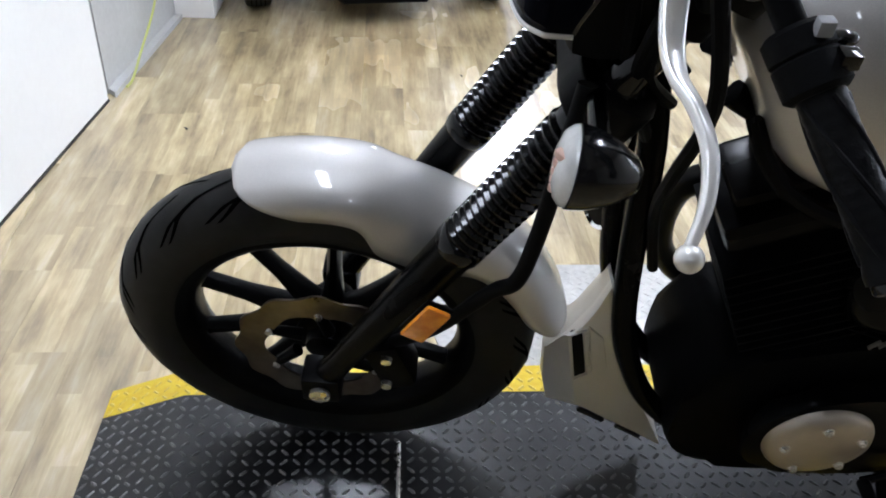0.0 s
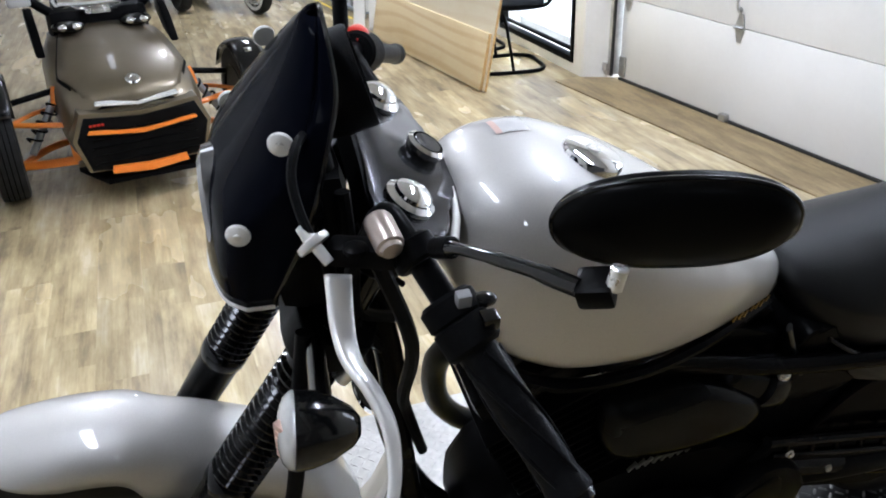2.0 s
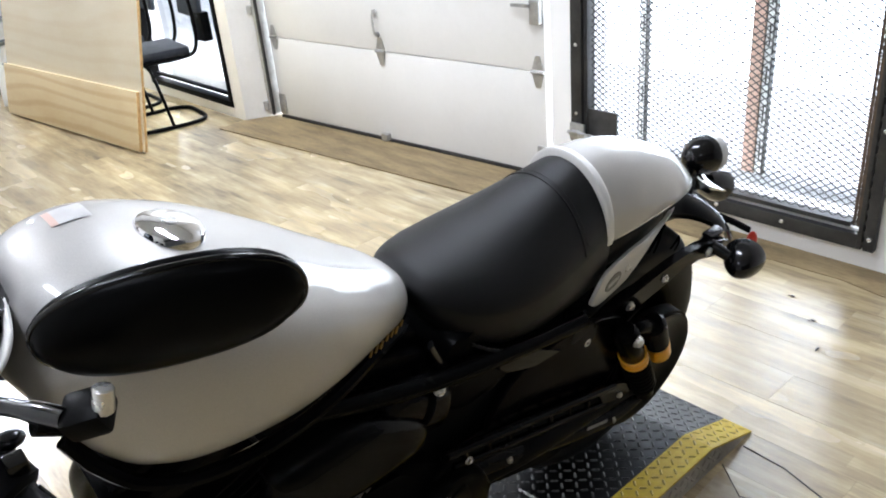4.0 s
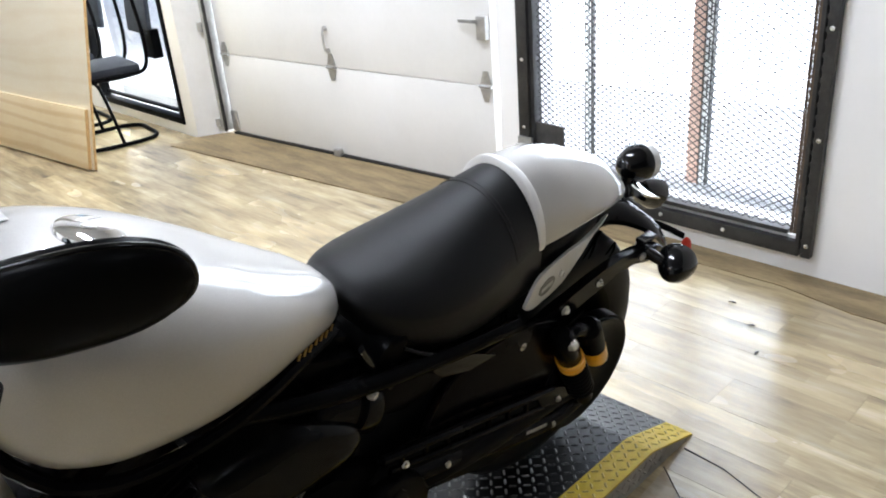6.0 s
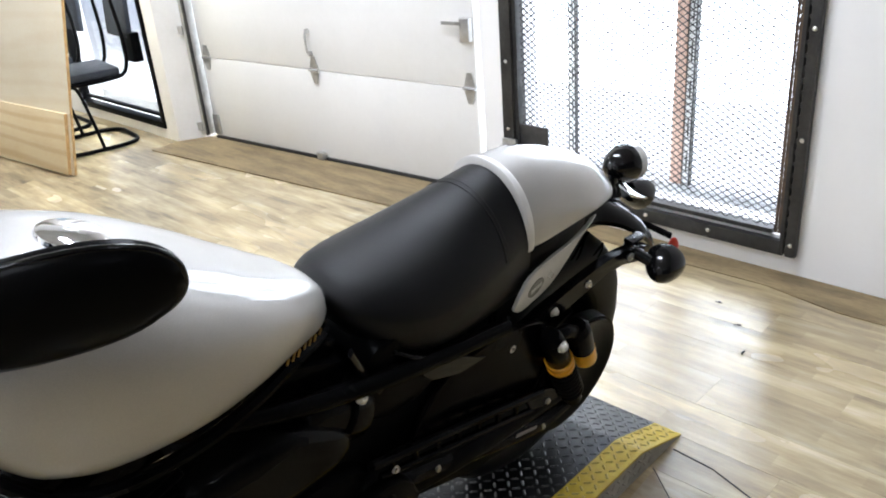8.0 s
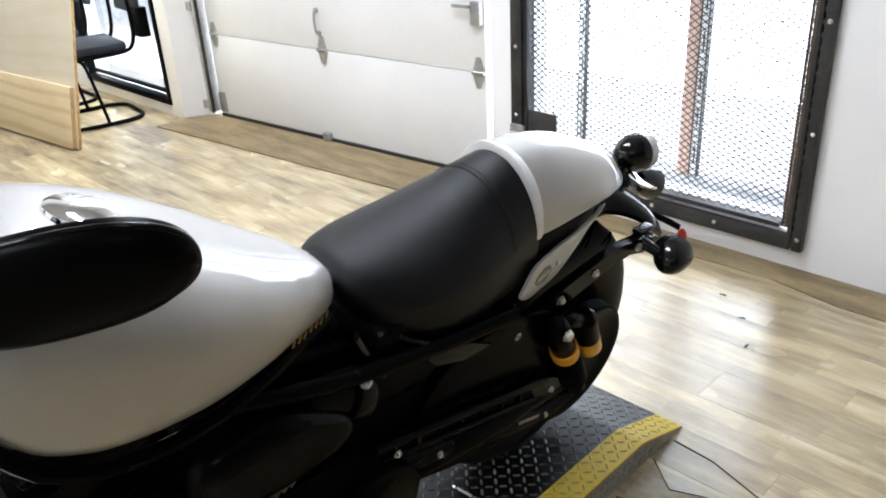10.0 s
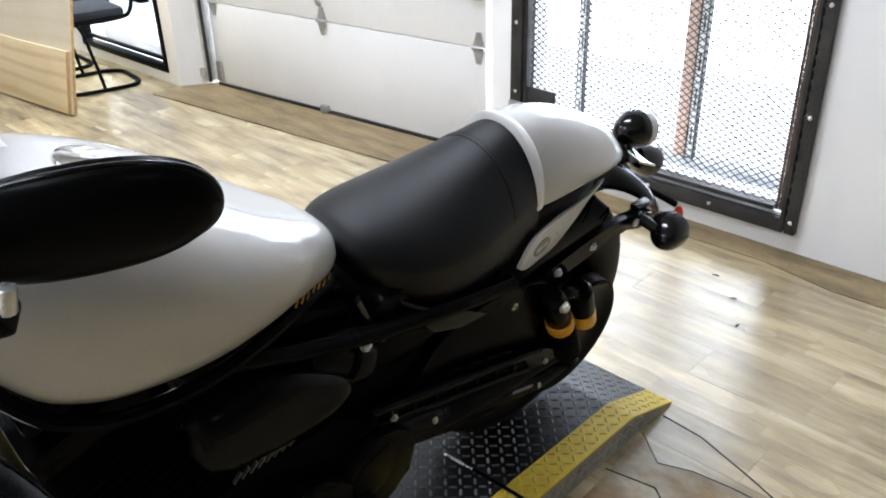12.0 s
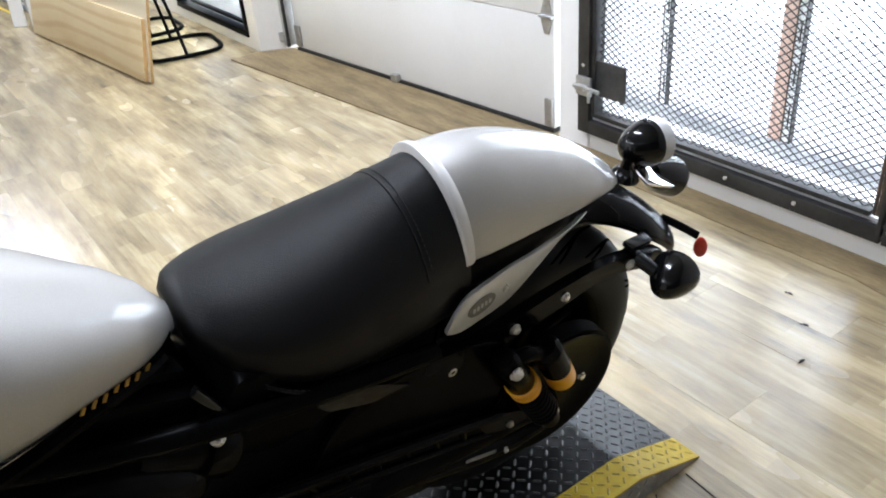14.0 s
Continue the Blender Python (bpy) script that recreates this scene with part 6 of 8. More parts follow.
part("lower_dark_filler", prism(out, "y", -0.150, -0.125, 0.008), BLACK_MATTE, bike, "dull black filler plate round the lower belt run")
lg = part("lower_guard", tube([(1.03, -0.148, 0.432), (1.16, -0.150, 0.394), (1.33, -0.152, 0.334), (1.48, -0.152, 0.290), (1.58, -0.148, 0.290)], 0.019, 12, flat=0.5), BLACK_RAIL, bike, "glossy black lower belt guard")
part("guard_label", box((-0.035, -0.0008, -0.008), (0.035, 0.0008, 0.008), 0, Matrix.Translation((1.42, -0.1628, 0.306)) @ pose(0, 0, 0, 0, 17, 0)), GREY_LABEL, lg, "small grey label")
for x, y, z in ((1.045, -0.163, 0.480), (1.156, -0.160, 0.395), (1.483, -0.158, 0.355), (1.478, -0.162, 0.286), (1.565, -0.150, 0.305)):
    hexbolt("guard_bolt", (x, y, z), (0, -1, 0), 0.006, bike)
for sd in (-1, 1):
    top, bot = Vector((1.450, sd * 0.145 + DT, 0.540)), Vector((1.585, sd * 0.145 + DT, 0.300))
    d = (bot - top).normalized()
    sh = part("shock", lathe([(0.0, -0.020), (0.018, -0.018), (0.024, -0.006), (0.026, 0.010), (0.026, 0.088), (0.023, 0.092), (0.0, 0.092)], top, d, 26), BLACK_DEEP, bike, "black rear shock with gold collar")
    part("shock_collar", lathe([(0.024, 0.080), (0.0295, 0.082), (0.0295, 0.092), (0.0275, 0.094), (0.0275, 0.097), (0.0295, 0.099), (0.0295, 0.110), (0.024, 0.114)], top, d, 26, True), GOLD, sh, "gold anodised preload collar")
    coil = []
    turns = 7
    rot = frame_of(d)
    for k in range(turns * 16 + 1):
        a = 2 * math.pi * k / 16
        coil.append(top + d * (0.119 + 0.112 * k / (turns * 16)) + rot @ Vector((0.026 * math.cos(a), 0.026 * math.sin(a), 0)))
    part("shock_spring", tube(coil, 0.0052, 7, 1, straight=True), BLACK_SATIN, sh)
    part("shock_rod", lathe([(0.0, 0.085), (0.014, 0.085), (0.014, 0.24), (0.020, 0.245), (0.020, 0.275), (0.0, 0.28)], top, d, 20), BLACK_SATIN, sh)
    hexbolt("shock_bolt", top + Vector((0, sd * 0.026, 0)), (0, sd, 0), 0.010, sh)
    rt, rbm = Vector((1.538, sd * 0.145 + DT, 0.522)), Vector((1.606, sd * 0.145 + DT, 0.386))
    rd = (rbm - rt).normalized()
    res = part("shock_reservoir", lathe([(0.0, -0.012), (0.018, -0.011), (0.026, 0.0), (0.027, 0.01), (0.027, 0.075), (0.0, 0.075)], rt, rd, 26), BLACK_DEEP, sh, "black shock reservoir")
    part("reservoir_body", lathe([(0.0, 0.075), (0.0275, 0.0755), (0.0275, 0.118), (0.024, 0.124), (0.0, 0.125)], rt, rd, 26), GOLD, res, "gold anodised reservoir body")
    part("reservoir_link", tube([top + d * 0.01, (top + rt) / 2 + Vector((0, 0, 0.006)), rt + rd * 0.02], 0.015, 12), BLACK_DEEP, sh)

# frame and engine ----------------------------------------------------------------------
for sd in (-1, 1):
    y = D * 0.5 + sd * 0.062
    part("down_tube", tube([(0.365, D * 0.5 + sd * 0.03, 0.99), (0.394, y, 0.82), (0.407, y, 0.67), (0.429, y, 0.50), (0.462, y, 0.386), (0.516, y, 0.28), (0.60, y, 0.20), (0.75, y, 0.165), (1.00, y, 0.19)], 0.0175, 14), BLACK_DEEP, bike, "black frame down tube")
    part("seat_rail", tube([(0.46, D + sd * 0.05, 0.90), (0.70, D + sd * 0.085, 0.775), (0.92, D + sd * 0.10, 0.70), (1.15, D + sd * 0.105, 0.655), (1.32, D + sd * 0.105, 0.63)], 0.016, 12), BLACK_DEEP, bike)
part("steering_head", cyl(on_fork(0.66, D * 0.3, 0.03), on_fork(0.83, D * 0.3, 0.03), 0.034, seg=24, edge=0.004), BLACK_SATIN, bike)
eng = part("crankcase", prism(smooth_outline([(0.535, 0.30), (0.565, 0.21), (0.68, 0.17), (0.92, 0.18), (1.02, 0.26), (1.06, 0.40), (0.98, 0.50), (0.84, 0.52), (0.70, 0.50), (0.56, 0.44)], 4), "y", D - 0.105, D + 0.105, 0.02), ENGINE_BLACK, bike, "black engine crankcase")
part("primary_cover", prism(smooth_outline([(0.63, 0.34), (0.66, 0.26), (0.76, 0.235), (0.90, 0.25), (0.97, 0.32), (0.93, 0.42), (0.80, 0.45), (0.68, 0.42)], 4), "y", D - 0.148, D - 0.112, 0.012), BLACK_DEEP, eng)
cov = part("engine_cover", lathe([(0.0, 0.018), (0.058, 0.017), (0.074, 0.011), (0.080, 0.002), (0.081, -0.004), (0.0, -0.004)], (0.737, D - 0.152, 0.345), (0, -1, 0.0), 48), BRONZE_COVER, eng, "bronze grey round engine cover")
for k in range(5):
    a = 2 * math.pi * k / 5 + 0.5
    hexbolt("cover_bolt", (0.737 + 0.058 * math.cos(a), D - 0.169, 0.345 + 0.058 * math.sin(a)), (0, -1, 0), 0.0065, cov)
part("sprocket_cover", prism(smooth_outline([(0.93, 0.36), (0.96, 0.27), (1.05, 0.26), (1.10, 0.34), (1.08, 0.43), (1.00, 0.46)], 4), "y", D - 0.140, D - 0.10, 0.01), BLACK_SATIN, eng)
for base, tip in (((0.70, 0.47), (0.575, 0.745)), ((0.80, 0.47), (0.905, 0.725))):
    b0, b1 = Vector((base[0], D, base[1])), Vector((tip[0], D, tip[1]))
    d = (b1 - b0).normalized()
    cy = part("cylinder", cyl(b0, b1, 0.060, 0.060, 28, 0.01), ENGINE_BLACK, eng, "black finned cylinder")
    for k in range(11):
        p = b0 + d * (0.035 + 0.019 * k)
        mm = Matrix.Translation(p) @ frame_of(d).to_4x4()
        part("cooling_fin", box((-0.088, -0.094, -0.0022), (0.088, 0.094, 0.0022), 0.0015, mm), ENGINE_BLACK, cy)
    part("cylinder_head", box((-0.075, -0.082, 0.0), (0.075, 0.082, 0.052), 0.012, Matrix.Translation(b0 + d * 0.25) @ frame_of(d).to_4x4()), BLACK_DEEP, cy)
    part("rocker_cover", box((-0.055, -0.06, 0.052), (0.055, 0.06, 0.078), 0.012, Matrix.Translation(b0 + d * 0.25) @ frame_of(d).to_4x4()), BLACK_DEEP, cy)
# left side covers below the tank
AIR = smooth_outline([(0.685, 0.655), (0.70, 0.690), (0.78, 0.703), (0.85, 0.693), (0.92, 0.652), (0.963, 0.612), (0.962, 0.578), (0.90, 0.560), (0.80, 0.558), (0.71, 0.575), (0.686, 0.615)], 4)
bm = bmesh.new()
mid = Vector((sum(p[0] for p in AIR) / len(AIR), 0, sum(p[1] for p in AIR) / len(AIR)))
add_rings(bm, [[Vector((mid.x + (p[0] - mid.x) * k, y, mid.z + (p[1] - mid.z) * k - (1 - k) * 0.012)) for p in AIR] for y, k in ((-0.085, 1.0), (-0.130, 1.0), (-0.146, 0.96), (-0.158, 0.86), (-0.165, 0.70), (-0.168, 0.45), (-0.169, 0.15))])
air = part("side_cover", bm, BLACK_RAIL, bike, "bulging gloss black side cover under the tank", angle=60)
for k in range(2):
    part("cover_slot", box((-0.026, -0.003, -0.007), (0.026, 0.003, 0.007), 0.002, Matrix.Translation((0.815 + k * 0.068, -0.163 + k * 0.002, 0.612 - k * 0.006)) @ pose(0, 0, 0, 0, 8, 0)), BLACK_MATTE, air)
for k in range(8):
    part("cover_louvre", box((-0.010, -0.003, -0.0016), (0.010, 0.003, 0.0012), 0.001, Matrix.Translation((0.752 + k * 0.0135, -0.150, 0.540 + 0.002 * k)) @ pose(0, 0, 0, 0, -52, 0)), BADGE_DARK, air)
COIL_AT, COIL_AX = Vector((0.880, -0.098, 0.672)), Vector((0.87, 0, -0.50)).normalized()
coil = part("coil_cover", lathe([(0.0, 0.0), (0.030, 0.0), (0.041, 0.007), (0.045, 0.020), (0.045, 0.086), (0.040, 0.089), (0.040, 0.096), (0.050, 0.100), (0.052, 0.132), (0.045, 0.144), (0.0, 0.146)], COIL_AT, COIL_AX, 36), BLACK_RAIL, bike, "gloss black barrel-shaped coil cover")
for x, z in ((0.911, 0.686), (0.989, 0.643)):
    hexbolt("cover_bolt", (x - 0.004, -0.138, z + 0.020), (0, -0.75, 0.66), 0.0085, coil)
    part("bolt_boss", cyl((x - 0.004, -0.118, z + 0.004), (x - 0.004, -0.137, z + 0.019), 0.012, 0.010, 16), BLACK_RAIL, coil)
part("stay_bar", tube([(0.972, -0.125, 0.752), (1.004, -0.127, 0.690), (1.034, -0.125, 0.640)], 0.008, 10, flat=0.6), BLACK_GLOSS, bike, "gloss black stay under the seat's nose")
part("frame_cover", prism(smooth_outline([(0.99, 0.66), (1.03, 0.73), (1.10, 0.715), (1.22, 0.665), (1.20, 0.62), (1.10, 0.56), (1.02, 0.58)], 4), "y", D - 0.090, D + 0.098, 0.012), BLACK_DEEP, bike, "dark cover under the seat")
bm = prism([(1.126, 0.652), (1.20, 0.618), (1.278, 0.580), (1.21, 0.580), (1.145, 0.598), (1.128, 0.615)], "y", -0.140, -0.128, 0.003)
for v in bm.verts:
    v.co.y += (v.co.z - 0.58) * 0.30
part("side_panel", bm, BLACK_GLOSS, bike, "gloss black panel behind the engine")
# added plate blocks the view through, so the gap stays black
part("dark_gap_plate", prism(smooth_outline([(1.12, 0.40), (1.16, 0.56), (1.30, 0.60), (1.46, 0.56), (1.47, 0.44), (1.40, 0.36)], 4), "y", D - 0.10, D - 0.085, 0.004), BLACK_DEEP, bike)
part("battery_tray", box((0.94, D - 0.075, 0.30), (1.26, D + 0.075, 0.68), 0.015), BLACK_MATTE, bike)
part("inner_fender", prism(smooth_outline([(1.20, 0.36), (1.27, 0.50), (1.36, 0.60), (1.46, 0.652), (1.62, 0.664), (1.66, 0.70), (1.60, 0.725), (1.46, 0.73), (1.20, 0.72), (1.16, 0.50)], 4), "y", DT - 0.05, DT + 0.05, 0.01), BLACK_MATTE, bike)
# chin scoop
sc_near = [(0.402, 0.556), (0.392, 0.508), (0.378, 0.466), (0.361, 0.443), (0.384, 0.331), (0.400, 0.256), (0.574, 0.122), (0.498, 0.281), (0.449, 0.372), (0.427, 0.429), (0.414, 0.524)]
sc_mid = [(0.420, 0.500), (0.402, 0.436), (0.375, 0.368), (0.345, 0.322), (0.352, 0.240), (0.368, 0.172), (0.590, 0.075), (0.530, 0.19), (0.475, 0.29), (0.452, 0.35), (0.434, 0.46)]
bm = bmesh.new()
rings = []
for y, t in ((-0.072, 0.0), (-0.069, 0.03), (-0.052, 0.22), (-0.032, 0.58), (-0.010, 0.96), (0.012, 1.0), (0.045, 0.92), (0.062, 0.80)):
    back = 0.0 if y < 0.02 else (y - 0.02) * 0.6
    rings.append([Vector((a[0] + (b[0] - a[0]) * t + back, y, a[1] + (b[1] - a[1]) * t - back)) for a, b in zip(sc_near, sc_mid)])
add_rings(bm, rings)
scoop = part("chin_scoop", bm, SILVER_SATIN, bike, "satin silver chin scoop with a side slot", angle=25)
part("scoop_slot", prism([(0.364, 0.440), (0.379, 0.450), (0.401, 0.350), (0.384, 0.336)], "y", -0.0745, -0.060, 0.002), BLACK_MATTE, scoop, "dark recessed slot")
part("slot_frame", tube([(0.360, -0.073, 0.446), (0.381, -0.073, 0.458), (0.407, -0.073, 0.347), (0.384, -0.073, 0.328)], 0.0035, 8, 1, True, straight=True), SILVER_SATIN, scoop)
part("slot_flank", prism([(0.410, 0.352), (0.432, 0.365), (0.412, 0.44), (0.386, 0.468)], "y", -0.077, -0.068, 0.003), SILVER_SATIN, scoop)
for k in range(2):
    part("scoop_vent", box((-0.030, -0.003, -0.004), (0.030, 0.003, 0.004), 0.001, Matrix.Translation((0.432 + k * 0.074, -0.072, 0.222 - k * 0.052)) @ pose(0, 0, 0, 0, 36, 0)), BLACK_MATTE, scoop)
# horn between the down tubes
hn = part("horn", lathe([(0.0, 0.02), (0.036, 0.018), (0.042, 0.008), (0.042, -0.012), (0.0, -0.02)], (0.415, 0.075, 0.575), (-0.9, -0.35, 0.1), 28), BLACK_SATIN, bike)
part("horn_ring", lathe([(0.030, 0.02), (0.036, 0.022), (0.038, 0.018), (0.031, 0.016)], (0.415, 0.075, 0.575), (-0.9, -0.35, 0.1), 28, True), CHROME, hn)
part("horn_bracket", tube([(0.415, 0.075, 0.60), (0.405, 0.07, 0.66), (0.405, 0.045, 0.71)], 0.010, 8, flat=0.4), BLACK_SATIN, hn)
# exhaust on the far side
part("exhaust_pipe", tube([(0.575, 0.06, 0.66), (0.53, 0.12, 0.56), (0.56, 0.165, 0.38), (0.68, 0.18, 0.27), (0.95, 0.18, 0.26), (1.2, 0.18, 0.30)], 0.022, 14), BLACK_SATIN, bike)
part("muffler", lathe([(0.0, 0.0), (0.028, 0.0), (0.044, 0.04), (0.048, 0.10), (0.048, 0.42), (0.036, 0.45), (0.0, 0.45)], (1.16, 0.185, 0.295), (1, 0.05, 0.12), 28), BLACK_SATIN, bike)
# side stand, peg, gear lever
part("side_stand", tube([(0.92, D - 0.10, 0.20), (0.945, -0.20, 0.11), (0.955, -0.262, 0.072)], 0.012, 10), BLACK_SATIN, bike)
part("stand_foot", box((0.93, -0.285, 0.058), (0.985, -0.245, 0.072), 0.003, None), BLACK_SATIN, bike)
pg = part("foot_peg", cyl((0.985, D - 0.13, 0.33), (0.988, D - 0.165, 0.332), 0.016, 0.014, 18, 0.003), BLACK_MATTE, bike)
part("peg_bracket", prism(smooth_outline([(0.93, 0.30), (0.99, 0.29), (1.05, 0.36), (1.03, 0.44), (0.97, 0.40)], 4), "y", D - 0.142, D - 0.126, 0.004), BLACK_SATIN, pg)
part("gear_lever", tube([(0.985, D - 0.15, 0.31), (0.90, D - 0.165, 0.285), (0.82, D - 0.185, 0.285)], 0.007, 8), BLACK_SATIN, bike)
part("gear_pedal", cyl((0.82, D - 0.185, 0.285), (0.82, D - 0.225, 0.288), 0.010, seg=14, edge=0.002), BLACK_MATTE, bike)

# wiring and hoses gathered behind the cowl
for k, pts in enumerate(([(0.30, -0.10, 1.12), (0.315, -0.12, 1.04), (0.33, -0.10, 0.95), (0.38, -0.06, 0.86)], [(0.33, -0.14, 1.13), (0.335, -0.15, 1.05), (0.345, -0.12, 0.96), (0.40, -0.06, 0.88)],
                         [(0.29, -0.06, 1.10), (0.30, -0.09, 1.00), (0.32, -0.08, 0.92), (0.37, -0.04, 0.83)], [(0.345, -0.20, 1.14), (0.33, -0.17, 1.06), (0.34, -0.11, 0.94), (0.40, -0.05, 0.80)],
                         [(0.34, -0.235, 1.12), (0.375, -0.22, 1.00), (0.385, -0.16, 0.86), (0.41, -0.09, 0.74), (0.44, -0.07, 0.62)])):
    part("control_cable", tube([(x, y - 0.02, z) for x, y, z in pts], 0.0075, 8), BLACK_MATTE, bike)
part("wiring_cover", box((0.262, -0.135, 0.96), (0.345, 0.09, 1.13), 0.03), BLACK_MATTE, bike)
part("cowl_bracket", tube([(0.315, -0.13, 1.18), (0.33, -0.11, 1.10), (0.34, -0.125, 0.98), (0.335, -0.14, 0.93)], 0.009, 8, flat=0.5), BLACK_SATIN, bike)

# ---- things round the lift ----
BRONZE = material("bronze_car_paint", (0.145, 0.118, 0.076), 0.40, 0.65, (0.18, 0.148, 0.098), 3.0, fine=600, fine_amount=0.1, coat=0.35, rough_var=0.05)
ORANGE = material("orange_paint", (0.80, 0.20, 0.02), 0.4, 0.0, (0.86, 0.25, 0.03), 8.0, coat=0.3)
LAMP_STRIP = material("white_lamp_strip", (0.80, 0.80, 0.78), 0.2, 0.0, (0.72, 0.72, 0.70), 20.0, coat=0.6)
SCREEN = mesh_glass("clear_screen", (0.95, 0.97, 0.98))
CUSHION = material("blue_black_cloth", (0.014, 0.017, 0.024), 0.8, 0.0, (0.026, 0.031, 0.042), 25.0, bump=0.5, bump_scale=300)
BIN_WHITE = material("white_bin_plastic", (0.84, 0.84, 0.84), 0.5, 0.0, (0.78, 0.78, 0.79), 8.0, per_object=0.12)
SHELF_BLUE = material("grey_blue_shelf", (0.30, 0.34, 0.40), 0.5, 0.2, (0.38, 0.42, 0.47), 10.0)
HOSE_LIME = material("lime_hose", (0.44, 0.47, 0.12), 0.45, 0.0, (0.52, 0.55, 0.18), 20.0)
BROOM_YELLOW = material("broom_yellow", (0.75, 0.52, 0.03), 0.5, 0.0, (0.82, 0.60, 0.06), 12.0)
BRISTLE = material("grey_bristle", (0.24, 0.23, 0.22), 0.8, 0.0, (0.36, 0.35, 0.33), 60.0, stretch=(20, 20, 1))
PALE_WOOD = material("broom_handle_wood", (0.46, 0.40, 0.33), 0.6, 0.0, (0.56, 0.50, 0.42), 20.0)
LATEX_RED = material("red_orange_block", (0.62, 0.20, 0.10), 0.5, 0.0, (0.70, 0.26, 0.14), 14.0)


def build_roadster():
    """Three-wheeled roadster; local -y is ahead, origin on the floor between its front wheels."""
    g = thing("roadster", "bronze three-wheeled roadster with orange suspension arms", "vehicle", m=pose(-0.045, 2.80, 0, 0, 0, 9.0))
    BODY_X = 0.0
    # nose and hood
    rows = [(-0.27, 0.372, 0.160, 0.205), (-0.245, 0.424, 0.130, 0.262), (-0.17, 0.478, 0.110, 0.290), (-0.02, 0.534, 0.095, 0.300), (0.18, 0.580, 0.09, 0.305), (0.42, 0.610, 0.11, 0.300), (0.60, 0.615, 0.13, 0.27)]
    rings = []
    for k in range(31):
        y = -0.27 + 0.87 * k / 30
        top, bot, half = lerp_rows(rows, y)
        zc = bot + 0.55 * (top - bot)
        ring = []
        for i in range(44):
            a = 2 * math.pi * i / 44
            c, s = math.cos(a), math.sin(a)
            z = zc + (top - zc) * s ** 0.55 if s >= 0 else zc - (zc - bot) * (-s) ** 0.55
            x = half * math.copysign(abs(c) ** 0.6, c)
            ring.append(Vector((BODY_X + x * (1.0 if s >= 0 else 1 - 0.25 * (-s) ** 2), y - 0.03 * (1 - abs(x) / 0.31), z)))
        rings.append(ring)
    bm = bmesh.new()
    add_rings(bm, rings)
    body = part("nose_body", bm, BRONZE, g, "bronze painted nose", angle=50)
    # raised hood panel over a dark gap
    bm, seam = bmesh.new(), bmesh.new()
    grid, under = [], []
    for i in range(13):
        t = i / 12
        y = -0.252 + 0.667 * t
        top, bot, half = lerp_rows(rows, y)
        w = 0.186 + (0.084 * t / 0.34 if t < 0.34 else 0.084 - 0.075 * (t - 0.34) / 0.66)
        row, low = [], []
        for j in range(13):
            u = -1 + 2 * j / 12
            for wide, drop, line in ((w, 0.022, row), (w + 0.009, 0.012, low)):
                x = wide * u
                zz = top - 0.060 * abs(x / 0.31) ** 2.0 + drop - 0.004 * abs(u) ** 6
                line.append(Vector((BODY_X + x, y - 0.04 * (1 - abs(u)) * (1 - t) - (0.006 if line is low and i == 0 else 0.0), zz)))
        grid.append([bm.verts.new(p) for p in row])
        under.append([seam.verts.new(p) for p in low])
    for mesh, rows_ in ((bm, grid), (seam, under)):
        for p, q in zip(rows_, rows_[1:]):
            for j in range(12):
                mesh.faces.new((p[j], p[j + 1], q[j + 1], q[j]))
    hood = part("hood", bm, BRONZE, body, "bronze hood panel")
    gap = part("hood_seam", seam, BLACK_MATTE, body, "dark gap round the hood")
    gap.modifiers.new("thickness", "SOLIDIFY").thickness = 0.010
    md = hood.modifiers.new("thickness", "SOLIDIFY")
    md.thickness, md.offset = 0.012, -1
    part("hood_emblem", lathe([(0.012, 0.002), (0.015, 0.007), (0.027, 0.006), (0.032, 0.0), (0.0, 0.0005)], (BODY_X + 0.01, -0.205, 0.497), (0, -0.45, 0.89), 24), CHROME, hood, "round chrome emblem")
    # dark mouth with its chevron strips
    mouth = prism([(-0.228, 0.392), (-0.12, 0.378), (BODY_X, 0.368), (0.12, 0.378), (0.228, 0.392), (0.272, 0.296), (0.236, 0.160), (BODY_X, 0.146), (-0.236, 0.160), (-0.272, 0.296)], "y", -0.325, -0.20, 0.012)
    part("mouth_frame", prism([(-0.242, 0.412), (-0.12, 0.398), (BODY_X, 0.388), (0.12, 0.398), (0.242, 0.412), (0.290, 0.296), (0.248, 0.152), (BODY_X, 0.138), (-0.248, 0.152), (-0.290, 0.296)], "y", -0.316, -0.18, 0.012), BRONZE, body)
    mo = part("mouth_grille", mouth, BLACK_MATTE, g, "black grille mouth")
    for k in range(5):
        z = 0.190 + k * 0.034
        part("grille_bar", box((-0.215, -0.331, z - 0.004), (0.215, -0.322, z + 0.004), 0.002), BLACK_SATIN, mo)

    def chevron(zl, zm, h, w, y0, y1, mat, name, parent, label):
        pts = [(BODY_X - w, zl), (BODY_X, zm), (BODY_X + w, zl), (BODY_X + w * 0.96, zl + h * 0.8), (BODY_X, zm + h), (BODY_X - w * 0.96, zl + h * 0.8)]
        return part(name, prism(pts, "y", y0, y1, 0.003), mat, parent, label)
    chevron(0.326, 0.298, 0.016, 0.226, -0.345, -0.325, ORANGE, "orange_strip", mo, "orange chevron strip")
    chevron(0.146, 0.130, 0.034, 0.160, -0.352, -0.315, ORANGE, "orange_lip", mo, "orange chin lip")
    chevron(0.430, 0.410, 0.012, 0.172, -0.306, -0.262, LAMP_STRIP, "lamp_strip", mo, "white lamp strip")
